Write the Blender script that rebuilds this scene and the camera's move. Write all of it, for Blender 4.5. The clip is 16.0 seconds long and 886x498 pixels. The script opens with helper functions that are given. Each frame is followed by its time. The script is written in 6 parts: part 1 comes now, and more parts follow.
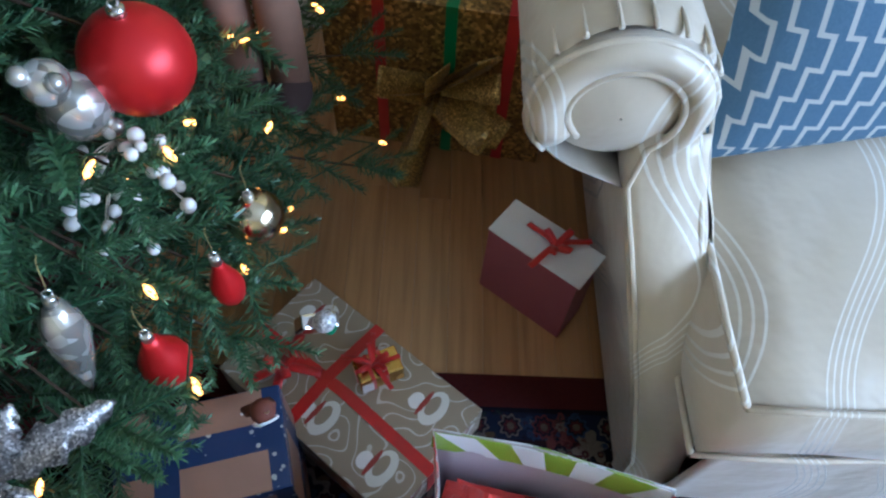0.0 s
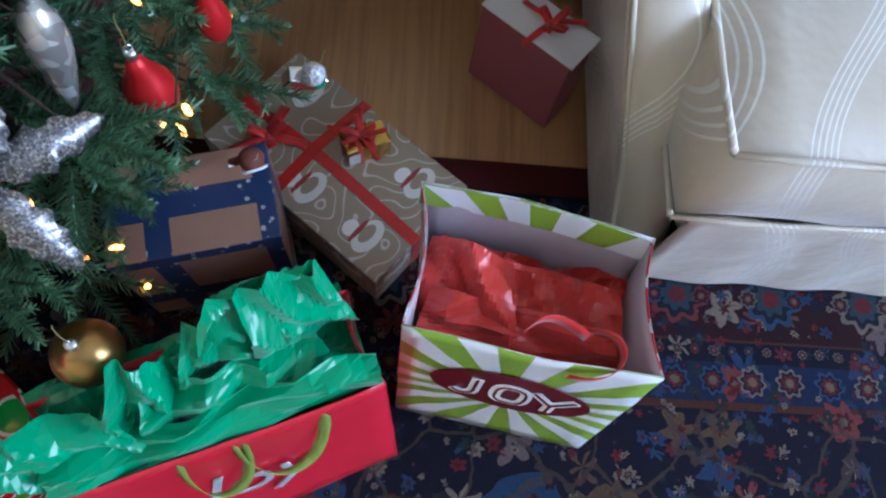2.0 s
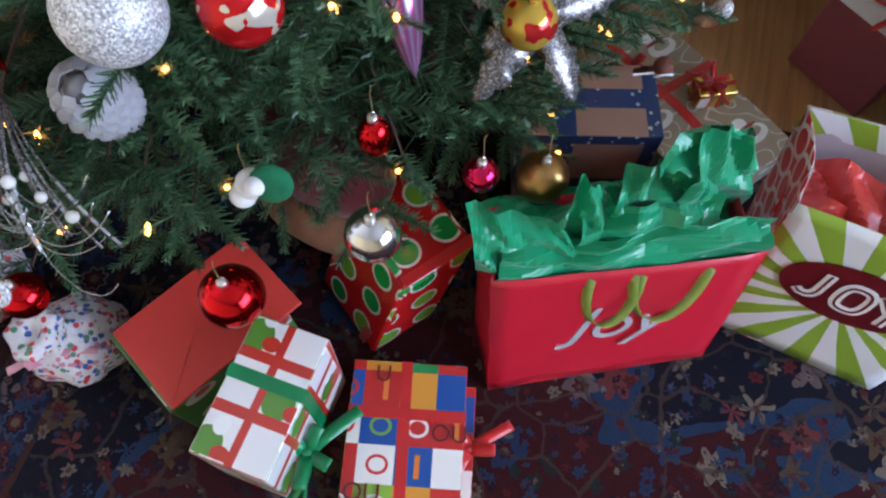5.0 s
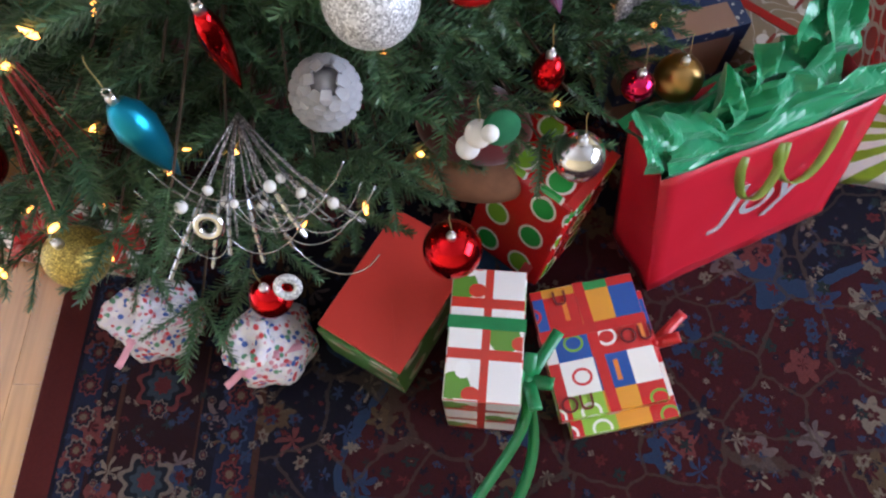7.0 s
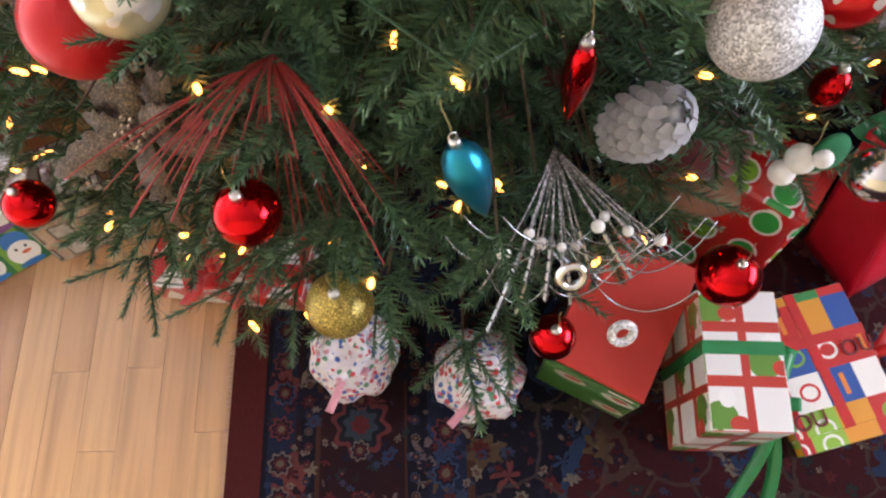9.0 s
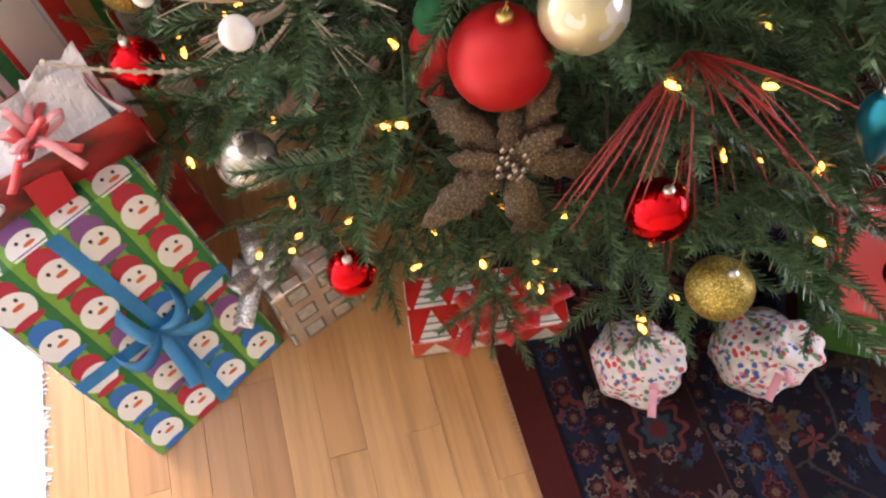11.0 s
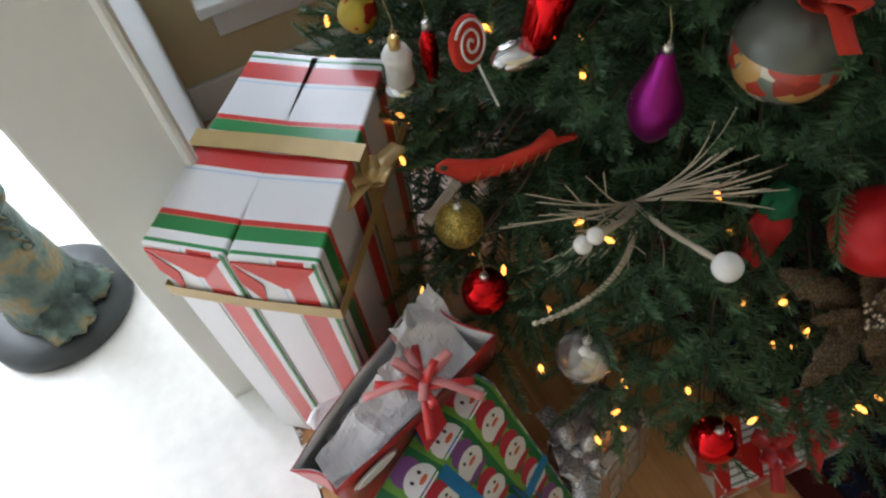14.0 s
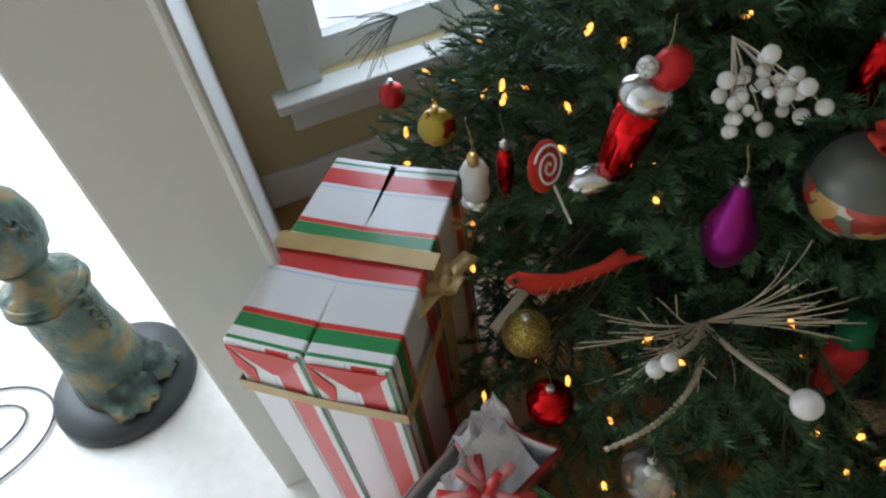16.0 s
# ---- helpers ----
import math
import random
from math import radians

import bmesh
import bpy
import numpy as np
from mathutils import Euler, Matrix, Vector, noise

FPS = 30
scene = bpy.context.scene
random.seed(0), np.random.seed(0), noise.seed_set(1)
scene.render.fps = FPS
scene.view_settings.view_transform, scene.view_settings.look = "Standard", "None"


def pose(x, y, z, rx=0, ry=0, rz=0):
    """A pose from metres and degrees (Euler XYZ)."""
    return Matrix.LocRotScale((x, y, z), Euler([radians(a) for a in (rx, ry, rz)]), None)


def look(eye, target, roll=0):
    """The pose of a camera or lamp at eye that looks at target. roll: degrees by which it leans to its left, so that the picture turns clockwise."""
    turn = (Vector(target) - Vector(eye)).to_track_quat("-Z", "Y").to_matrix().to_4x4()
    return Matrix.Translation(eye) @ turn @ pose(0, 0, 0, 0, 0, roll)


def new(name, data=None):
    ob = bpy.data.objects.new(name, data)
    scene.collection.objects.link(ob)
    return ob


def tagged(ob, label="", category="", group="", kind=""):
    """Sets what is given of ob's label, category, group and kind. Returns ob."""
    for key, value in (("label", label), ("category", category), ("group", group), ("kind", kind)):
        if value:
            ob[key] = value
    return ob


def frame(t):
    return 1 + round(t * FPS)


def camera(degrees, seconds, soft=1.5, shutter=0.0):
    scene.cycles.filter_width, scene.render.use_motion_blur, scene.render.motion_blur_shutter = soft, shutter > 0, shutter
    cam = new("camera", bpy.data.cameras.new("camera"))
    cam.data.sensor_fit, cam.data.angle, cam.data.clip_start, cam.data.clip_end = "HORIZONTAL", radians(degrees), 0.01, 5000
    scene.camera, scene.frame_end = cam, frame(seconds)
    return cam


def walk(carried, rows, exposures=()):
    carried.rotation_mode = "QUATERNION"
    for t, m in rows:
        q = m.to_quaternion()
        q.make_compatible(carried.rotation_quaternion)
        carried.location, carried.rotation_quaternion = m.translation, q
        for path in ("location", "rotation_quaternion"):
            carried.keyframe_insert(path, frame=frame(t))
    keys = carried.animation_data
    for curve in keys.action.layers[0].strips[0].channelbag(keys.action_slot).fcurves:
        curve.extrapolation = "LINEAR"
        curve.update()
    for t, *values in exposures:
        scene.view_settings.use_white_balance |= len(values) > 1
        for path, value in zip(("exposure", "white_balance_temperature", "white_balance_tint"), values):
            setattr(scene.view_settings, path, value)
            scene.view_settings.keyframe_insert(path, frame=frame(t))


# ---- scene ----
cam = camera(66.2, 16.0, soft=2.3)
PATH = [
    (0, (0.106, 0.291, 1.043), (0.132, 1.363, -0.645), 3.4),
    (0.5, (0.114, 0.258, 1.031), (0.167, 1.226, -0.718), 4.8),
    (1, (0.117, 0.225, 1.017), (0.17, 1.053, -0.802), 4.6),
    (1.5, (0.112, 0.21, 1.0), (0.206, 0.971, -0.847), 8.3),
    (2, (0.095, 0.193, 0.989), (0.216, 0.882, -0.885), 13.3),
    (2.5, (0.067, 0.163, 0.987), (0.116, 0.854, -0.889), 10.6),
    (3, (0.027, 0.121, 0.997), (-0.047, 0.865, -0.858), 5.1),
    (3.5, (-0.016, 0.054, 1.011), (-0.159, 0.821, -0.831), 2.8),
    (4, (-0.076, -0.011, 1.014), (-0.257, 0.774, -0.817), 2.3),
    (4.5, (-0.134, -0.066, 1.03), (-0.339, 0.724, -0.796), 1.3),
    (5, (-0.207, -0.14, 1.043), (-0.426, 0.646, -0.783), 1.2),
    (5.2, (-0.229, -0.15, 1.041), (-0.458, 0.615, -0.793), 0.3),
    (7.3, (-0.518, -0.274, 1.1), (-0.619, 0.473, -0.752), -7.3),
    (7.5, (-0.55, -0.273, 1.098), (-0.63, 0.501, -0.745), -5.5),
    (8, (-0.66, -0.243, 1.09), (-0.724, 0.459, -0.782), -4.0),
    (8.2, (-0.687, -0.226, 1.088), (-0.785, 0.423, -0.801), -7.7),
    (10.3, (-1.147, -0.179, 1.073), (-0.99, 0.645, -0.743), 2.0),
    (10.5, (-1.187, -0.172, 1.066), (-1.03, 0.633, -0.758), 0.8),
    (11, (-1.36, -0.188, 1.084), (-1.134, 0.657, -0.714), -1.2),
    (11.5, (-1.477, -0.171, 1.093), (-1.177, 0.7, -0.683), 2.2),
    (12, (-1.533, -0.119, 1.113), (-1.368, 0.771, -0.671), -4.3),
    (12.5, (-1.561, -0.078, 1.105), (-1.442, 0.767, -0.704), -12.0),
    (13, (-1.662, -0.041, 1.141), (-1.38, 0.837, -0.634), -10.8),
    (13.5, (-1.733, 0.001, 1.176), (-1.368, 0.971, -0.535), -8.5),
    (14, (-1.773, 0.033, 1.222), (-1.384, 1.12, -0.412), -9.1),
    (14.5, (-1.787, 0.04, 1.233), (-1.411, 1.205, -0.349), -10.0),
    (15, (-1.784, 0.051, 1.249), (-1.421, 1.251, -0.31), -10.3),
    (15.5, (-1.788, 0.067, 1.265), (-1.421, 1.316, -0.253), -9.2),
    (16, (-1.793, 0.062, 1.269), (-1.431, 1.358, -0.211), -9.5),
]
EXPOSURES = [(0.0, 0.28, 4850, 10), (2.0, 0.28, 4900, 16), (5.0, 0.2, 5400, 20), (8.0, 0.40, 6100, 24), (11.0, 0.50, 6600, 28), (12.5, -0.05, 6400, 24), (14.0, -0.9, 6000, 12), (16.0, -1.15, 5800, 10)]
walk(cam, [(t, look(eye, target, roll)) for t, eye, target, roll in PATH], EXPOSURES)

# ---------- world and light ----------
world = bpy.data.worlds.new("sky")
scene.world = world
world.use_nodes = True
wn = world.node_tree
sky = wn.nodes.new("ShaderNodeTexSky")
sky.sky_type, sky.sun_disc = "NISHITA", False
sky.sun_elevation, sky.sun_rotation = radians(32), radians(-60)
wn.links.new(sky.outputs[0], wn.nodes["Background"].inputs[0])
wn.nodes["Background"].inputs[1].default_value = 0.12


def area(name, eye, target, sx, sy, watts, colour):
    d = bpy.data.lights.new(name, "AREA")
    d.shape, d.size, d.size_y, d.energy, d.color = "RECTANGLE", sx, sy, watts, colour
    ob = new(name, d)
    ob.matrix_world = look(eye, target)
    return ob


area("window_daylight_east", (2.56, -0.35, 1.45), (0.0, 0.25, 0.3), 2.2, 1.3, 92, (0.76, 0.88, 1.0))
area("window_daylight_hall", (-3.2, 2.45, 1.35), (-2.8, 0.2, 0.0), 1.6, 2.0, 205, (0.95, 0.98, 1.0))
area("window_daylight_far", (-1.20, 1.50, 1.05), (-1.35, 0.0, 0.7), 0.72, 1.1, 20, (0.84, 0.92, 1.0))


# ---------- materials ----------
class Nodes:
    def __init__(self, name, rough=0.5, metal=0.0, colour=(0.5, 0.5, 0.5)):
        self.m = bpy.data.materials.new(name)
        self.m.use_nodes = True
        self.t = self.m.node_tree
        self.b = self.t.nodes["Principled BSDF"]
        self.b.inputs["Roughness"].default_value = rough
        self.b.inputs["Metallic"].default_value = metal
        self.b.inputs["Base Color"].default_value = (*colour, 1)

    def node(self, kind, **props):
        n = self.t.nodes.new(kind)
        for k, v in props.items():
            setattr(n, k, v)
        return n

    def put(self, socket, v):
        if isinstance(v, bpy.types.NodeSocket):
            self.t.links.new(v, socket)
        elif isinstance(v, tuple) and len(v) == 3 and socket.type == "RGBA":
            socket.default_value = (*v, 1)
        else:
            socket.default_value = v

    def math(self, op, a, b=0.0, c=0.0):
        n = self.node("ShaderNodeMath", operation=op)
        for s, v in zip(n.inputs, (a, b, c)):
            self.put(s, v)
        return n.outputs[0]

    def mix(self, f, a, b):
        n = self.node("ShaderNodeMix", data_type="RGBA")
        self.put(n.inputs[0], f)
        self.put(n.inputs[6], a)
        self.put(n.inputs[7], b)
        return n.outputs[2]

    def coords(self, which="Object"):
        return self.node("ShaderNodeTexCoord").outputs[which]

    def xyz(self, v):
        n = self.node("ShaderNodeSeparateXYZ")
        self.put(n.inputs[0], v)
        return n.outputs[0], n.outputs[1], n.outputs[2]

    def vec(self, x, y, z=0.0):
        n = self.node("ShaderNodeCombineXYZ")
        for s, v in zip(n.inputs, (x, y, z)):
            self.put(s, v)
        return n.outputs[0]

    def noise(self, v, scale, detail=4.0, out=0):
        n = self.node("ShaderNodeTexNoise")
        self.put(n.inputs["Vector"], v)
        n.inputs["Scale"].default_value, n.inputs["Detail"].default_value = scale, detail
        return n.outputs[out]

    def voronoi(self, v, scale, feature="F1"):
        n = self.node("ShaderNodeTexVoronoi", feature=feature)
        self.put(n.inputs["Vector"], v)
        n.inputs["Scale"].default_value = scale
        return n.outputs

    def ramp(self, f, stops, constant=False):
        n = self.node("ShaderNodeValToRGB")
        r = n.color_ramp
        r.interpolation = "CONSTANT" if constant else "LINEAR"
        while len(r.elements) < len(stops):
            r.elements.new(0.5)
        for e, (p, c) in zip(r.elements, stops):
            e.position, e.color = p, (*c, 1)
        self.put(n.inputs[0], f)
        return n.outputs[0]

    def random(self, v):
        n = self.node("ShaderNodeTexWhiteNoise")
        self.put(n.inputs["Vector"], v)
        return n.outputs["Value"]

    def bump(self, h, strength=0.3, distance=0.002):
        n = self.node("ShaderNodeBump")
        n.inputs["Strength"].default_value, n.inputs["Distance"].default_value = strength, distance
        self.put(n.inputs["Height"], h)
        self.t.links.new(n.outputs[0], self.b.inputs["Normal"])

    def colour(self, c):
        self.put(self.b.inputs["Base Color"], c)
        return self

    def set(self, key, v):
        self.put(self.b.inputs[key], v)
        return self


def plain(name, c, rough=0.5, metal=0.0, vary=0.15, scale=12.0, bump=0.15, coat=0.0, sheen=0.0):
    n = Nodes(name, rough, metal, c)
    o = n.coords()
    big = n.noise(o, scale)
    fine = n.noise(o, scale * 18, 2.0)
    f = n.math("ADD", n.math("MULTIPLY", big, 0.7), n.math("MULTIPLY", fine, 0.3))
    n.colour(n.ramp(f, [(0.25, tuple(v * (1 - vary) for v in c)), (0.75, tuple(min(v * (1 + vary), 0.95) for v in c))]))
    if bump:
        n.bump(f, bump, 0.002)
    n.b.inputs["Coat Weight"].default_value = coat
    n.b.inputs["Sheen Weight"].default_value = sheen
    return n.m


def glitter(name, c, rough=0.35, metal=0.7, scale=900.0):
    n = Nodes(name, rough, metal, c)
    o = n.coords()
    v = n.voronoi(o, scale)
    n.colour(n.ramp(n.random(v["Color"]), [(0.0, tuple(x * 0.35 for x in c)), (0.7, c), (1.0, tuple(min(1, x * 2.2) for x in c))]))
    n.bump(n.random(v["Color"]), 0.8, 0.0015)
    return n.m


def foil_ball(name, c, rough=0.08, metal=1.0):
    n = Nodes(name, rough, metal, c)
    o = n.coords()
    f = n.noise(o, 25)
    n.colour(n.ramp(f, [(0.3, tuple(v * 0.85 for v in c)), (0.7, c)]))
    n.set("Roughness", n.math("MULTIPLY_ADD", f, 0.12, rough))
    return n.m


PI2 = 2 * math.pi
M_WALL = plain("white_paint", (0.72, 0.72, 0.68), 0.45, vary=0.04, scale=3, bump=0.05)
M_WALL_Y = plain("cream_wall_paint", (0.55, 0.45, 0.25), 0.75, vary=0.05, scale=4, bump=0.08)
M_CEIL = plain("ceiling_paint", (0.62, 0.61, 0.58), 0.8, vary=0.03, scale=3)
M_CARPET = plain("white_carpet", (0.82, 0.81, 0.78), 0.95, vary=0.08, scale=30, bump=0.8, sheen=0.3)
M_SUB = plain("floor_underlay", (0.10, 0.05, 0.02), 0.9)
M_STEM = plain("bark_brown", (0.07, 0.045, 0.025), 0.9)
M_CAPS = foil_ball("silver_cap", (0.75, 0.74, 0.72), 0.22)
M_CAPG = foil_ball("gold_cap", (0.80, 0.58, 0.22), 0.25)
M_WIRE = plain("gold_thread", (0.45, 0.36, 0.15), 0.4, 0.6, bump=0)
M_GREENWIRE = plain("green_wire", (0.02, 0.07, 0.03), 0.5, bump=0)
M_CORD = plain("dark_brown_cord", (0.025, 0.018, 0.014), 0.6)


def wood():
    n = Nodes("oak_strip", 0.32)
    o = n.coords()
    rnd = n.node("ShaderNodeObjectInfo").outputs["Random"]
    x, y, z = n.xyz(o)
    off = n.math("MULTIPLY", rnd, 37.0)
    g = n.noise(n.vec(n.math("ADD", n.math("MULTIPLY", x, 60.0), off), n.math("ADD", n.math("MULTIPLY", y, 3.0), off), z), 1.0, 6.0)
    fine = n.noise(n.vec(n.math("ADD", n.math("MULTIPLY", x, 400.0), off), n.math("MULTIPLY", y, 10.0), z), 1.0, 3.0)
    base = n.ramp(rnd, [(0.0, (0.40, 0.19, 0.065)), (0.35, (0.50, 0.26, 0.095)), (0.7, (0.56, 0.31, 0.12)), (1.0, (0.45, 0.22, 0.075))])
    dark = n.mix(0.55, base, (0.20, 0.08, 0.02))
    c = n.mix(n.ramp(g, [(0.42, (0, 0, 0)), (0.72, (1, 1, 1))]), base, dark)
    n.colour(n.mix(n.math("MULTIPLY", fine, 0.25), c, (0.25, 0.11, 0.035)))
    n.bump(fine, 0.12, 0.001)
    n.b.inputs["Coat Weight"].default_value = 0.35
    n.b.inputs["Coat Roughness"].default_value = 0.2
    return n.m


M_OAK = wood()

RUG_L, RUG_T = -1.195, 0.712


def rug_mat():
    n = Nodes("oriental_rug", 0.95)
    o = n.coords()
    x, y, z = n.xyz(o)
    wob = n.math("MULTIPLY_ADD", n.noise(o, 14), 0.012, -0.006)
    dx = n.math("SUBTRACT", x, RUG_L)
    dy = n.math("SUBTRACT", RUG_T, y)
    raw = n.math("MINIMUM", dx, dy)
    d = n.math("ADD", raw, wob)
    blue, navy, red, dred, cream, brown = (0.012, 0.027, 0.070), (0.004, 0.006, 0.018), (0.080, 0.006, 0.006), (0.034, 0.005, 0.006), (0.25, 0.19, 0.13), (0.10, 0.035, 0.015)
    base = n.ramp(n.math("DIVIDE", raw, 1.0), [(0.0, (0.17, 0.020, 0.012)), (0.052, navy), (0.060, blue), (0.105, dred), (0.112, navy), (0.135, brown), (0.142, dred),
                                               (0.270, brown), (0.277, navy), (0.305, blue), (0.365, brown), (0.376, navy)], True)
    # the red ground inside the dark inner field, with a scalloped blue edge
    sc = n.math("MULTIPLY", n.math("SINE", n.math("MULTIPLY", n.math("SUBTRACT", x, y), 24.0)), 0.035)
    field = n.math("ADD", n.math("ADD", raw, sc), n.math("MULTIPLY_ADD", n.noise(o, 3.5), 0.34, -0.17))
    base = n.mix(n.math("GREATER_THAN", field, 0.545), base, (0.03, 0.075, 0.16))
    base = n.mix(n.math("GREATER_THAN", field, 0.572), base, red)
    # flowers: petal rings round cell centres
    for scale, size, cols, seed in ((14.0, 0.40, [(0.0, (0.34, 0.27, 0.20)), (0.16, (0.26, 0.06, 0.05)), (0.38, (0.035, 0.075, 0.17)), (0.56, (0.16, 0.10, 0.045)), (0.74, (0.010, 0.013, 0.035)), (0.88, (0.24, 0.17, 0.16))], 3.1),
                                    (38.0, 0.40, [(0.0, (0.035, 0.075, 0.16)), (0.25, (0.30, 0.24, 0.17)), (0.42, (0.17, 0.02, 0.017)), (0.6, (0.012, 0.014, 0.035)), (0.8, (0.02, 0.045, 0.04))], 9.7),
                                    (64.0, 0.36, [(0.0, (0.32, 0.26, 0.19)), (0.2, (0.16, 0.02, 0.017)), (0.45, (0.04, 0.08, 0.17)), (0.65, (0.008, 0.010, 0.028))], 5.3)):
        p = n.vec(n.math("ADD", x, seed), y, 0.0)
        pv = n.node("ShaderNodeVectorMath", operation="ADD")
        n.put(pv.inputs[0], p)
        nz = n.node("ShaderNodeVectorMath", operation="SCALE")
        n.put(nz.inputs[0], n.noise(o, 22, 3, 1))
        nz.inputs["Scale"].default_value = 0.03
        n.put(pv.inputs[1], nz.outputs[0])
        v = n.voronoi(pv.outputs[0], scale)
        rel = n.node("ShaderNodeVectorMath", operation="SUBTRACT")
        n.put(rel.inputs[0], pv.outputs[0])
        n.put(rel.inputs[1], v["Position"])
        rx, ry, _ = n.xyz(rel.outputs[0])
        ang = n.math("ARCTAN2", ry, rx)
        petal = n.math("MULTIPLY_ADD", n.math("SINE", n.math("MULTIPLY", ang, 6.0)), 0.09, size)
        r = n.math("DIVIDE", v["Distance"], petal)
        pick = n.random(v["Color"])
        flower = n.math("MULTIPLY", n.math("LESS_THAN", r, 0.95), n.math("GREATER_THAN", pick, 0.10 if scale < 20 else 0.45 if scale < 50 else 0.62))
        col = n.ramp(n.random(n.vec(pick, 3.0, 1.0)), cols, True)
        col = n.mix(n.math("LESS_THAN", r, 0.42), col, (0.10, 0.010, 0.010))
        col = n.mix(n.math("LESS_THAN", r, 0.2), col, (0.22, 0.16, 0.10))
        base = n.mix(n.math("MULTIPLY", flower, n.math("GREATER_THAN", raw, 0.06)), base, col)
    # rows of rosettes along the border bands
    side = n.math("LESS_THAN", dx, dy)
    along_ = n.math("ADD", n.math("MULTIPLY", side, y), n.math("MULTIPLY", n.math("SUBTRACT", 1.0, side), x))
    for mid, period, size in ((0.206, 0.15, 0.043), (0.206, 0.075, 0.014), (0.083, 0.052, 0.017), (0.336, 0.060, 0.020), (0.124, 0.024, 0.006), (0.290, 0.028, 0.007)):
        a_ = n.math("MULTIPLY", n.math("SUBTRACT", n.math("FRACT", n.math("DIVIDE", n.math("ADD", along_, wob), period)), 0.5), period)
        c_ = n.math("ADD", n.math("SUBTRACT", raw, mid), wob)
        rad = n.math("SQRT", n.math("ADD", n.math("MULTIPLY", a_, a_), n.math("MULTIPLY", c_, c_)))
        lob = n.math("MULTIPLY_ADD", n.math("SINE", n.math("MULTIPLY", n.math("ARCTAN2", c_, a_), 8.0)), 0.14, 1.0)
        rel_ = n.math("DIVIDE", rad, n.math("MULTIPLY", lob, size))
        pk_ = n.random(n.vec(n.math("FLOOR", n.math("DIVIDE", n.math("ADD", along_, wob), period)), side, mid))
        ringc = n.ramp(pk_, [(0.0, (0.28, 0.22, 0.17)), (0.4, (0.05, 0.10, 0.20)), (0.7, (0.24, 0.05, 0.045))], True)
        base = n.mix(n.math("LESS_THAN", rel_, 1.0), base, ringc)
        base = n.mix(n.math("LESS_THAN", rel_, 0.80), base, (0.010, 0.020, 0.030) if size > 0.03 else (0.012, 0.014, 0.03))
        base = n.mix(n.math("LESS_THAN", rel_, 0.58), base, (0.05, 0.085, 0.11) if size > 0.03 else (0.15, 0.02, 0.02))
        base = n.mix(n.math("LESS_THAN", rel_, 0.32), base, (0.20, 0.03, 0.03) if size > 0.03 else (0.25, 0.18, 0.10))
    # stems
    st = n.voronoi(pv.outputs[0], 9.0, "DISTANCE_TO_EDGE")
    stem = n.math("MULTIPLY", n.math("LESS_THAN", st["Distance"], 0.022), n.math("GREATER_THAN", raw, 0.38))
    base = n.mix(n.math("MULTIPLY", stem, 0.7), base, (0.11, 0.075, 0.05))
    pile = n.noise(o, 700, 2)
    wear = n.noise(o, 6, 5)
    base = n.mix(n.math("MULTIPLY", wear, 0.25), base, (0.05, 0.03, 0.025))
    n.colour(n.mix(n.math("MULTIPLY_ADD", pile, 0.5, 0.40), base, (0.006, 0.005, 0.008)))
    n.bump(pile, 0.6, 0.002)
    n.b.inputs["Specular IOR Level"].default_value = 0.1
    return n.m


M_RUG = rug_mat()


def needles():
    n = Nodes("pvc_needles", 0.42)
    rnd = n.node("ShaderNodeNewGeometry").outputs["Random Per Island"]
    o = n.coords()
    big = n.noise(o, 5)
    c = n.ramp(n.math("ADD", n.math("MULTIPLY", rnd, 0.6), n.math("MULTIPLY", big, 0.4)),
               [(0.1, (0.022, 0.052, 0.024)), (0.45, (0.050, 0.118, 0.048)), (0.75, (0.095, 0.182, 0.080)), (0.97, (0.16, 0.23, 0.12))])
    n.colour(c)
    return n.m


M_NEEDLE = needles()


def satin(name, c, c2):
    # damask with meandering bundles of pale lines that part and cross
    n = Nodes(name, 0.34)
    o = n.coords()
    x, y, z = n.xyz(o)
    run = n.math("ADD", y, z)
    line = None
    for f, ph, amp, off, period in ((13.0, 0.4, 0.045, 0.02, 0.33), (9.5, 2.2, 0.060, 0.13, 0.41)):
        c0 = n.math("MULTIPLY_ADD", n.math("SINE", n.math("MULTIPLY_ADD", run, f, ph)), amp, off)
        d = n.math("MULTIPLY", n.math("FRACT", n.math("DIVIDE", n.math("SUBTRACT", x, c0), period)), period)
        gap = n.math("MULTIPLY_ADD", n.math("SINE", n.math("MULTIPLY", run, f * 0.5)), 0.004, 0.0105)
        k = n.math("DIVIDE", d, gap)
        l = n.math("MULTIPLY", n.math("LESS_THAN", k, 4.3), n.math("LESS_THAN", n.math("FRACT", k), 0.27))
        line = l if line is None else n.math("MAXIMUM", line, l)
    f = n.noise(o, 7)
    base = n.mix(f, c, tuple(v * 0.86 for v in c))
    n.colour(n.mix(n.math("MULTIPLY", line, 0.8), base, c2))
    n.set("Roughness", n.math("MULTIPLY_ADD", line, -0.1, 0.32))
    n.bump(n.math("ADD", n.math("MULTIPLY", n.noise(o, 13, 3), 0.8), n.math("MULTIPLY", line, 0.06)), 0.6, 0.015)
    n.b.inputs["Sheen Weight"].default_value = 0.3
    return n.m


M_SATIN = satin("ivory_satin", (0.56, 0.48, 0.36), (0.78, 0.76, 0.71))


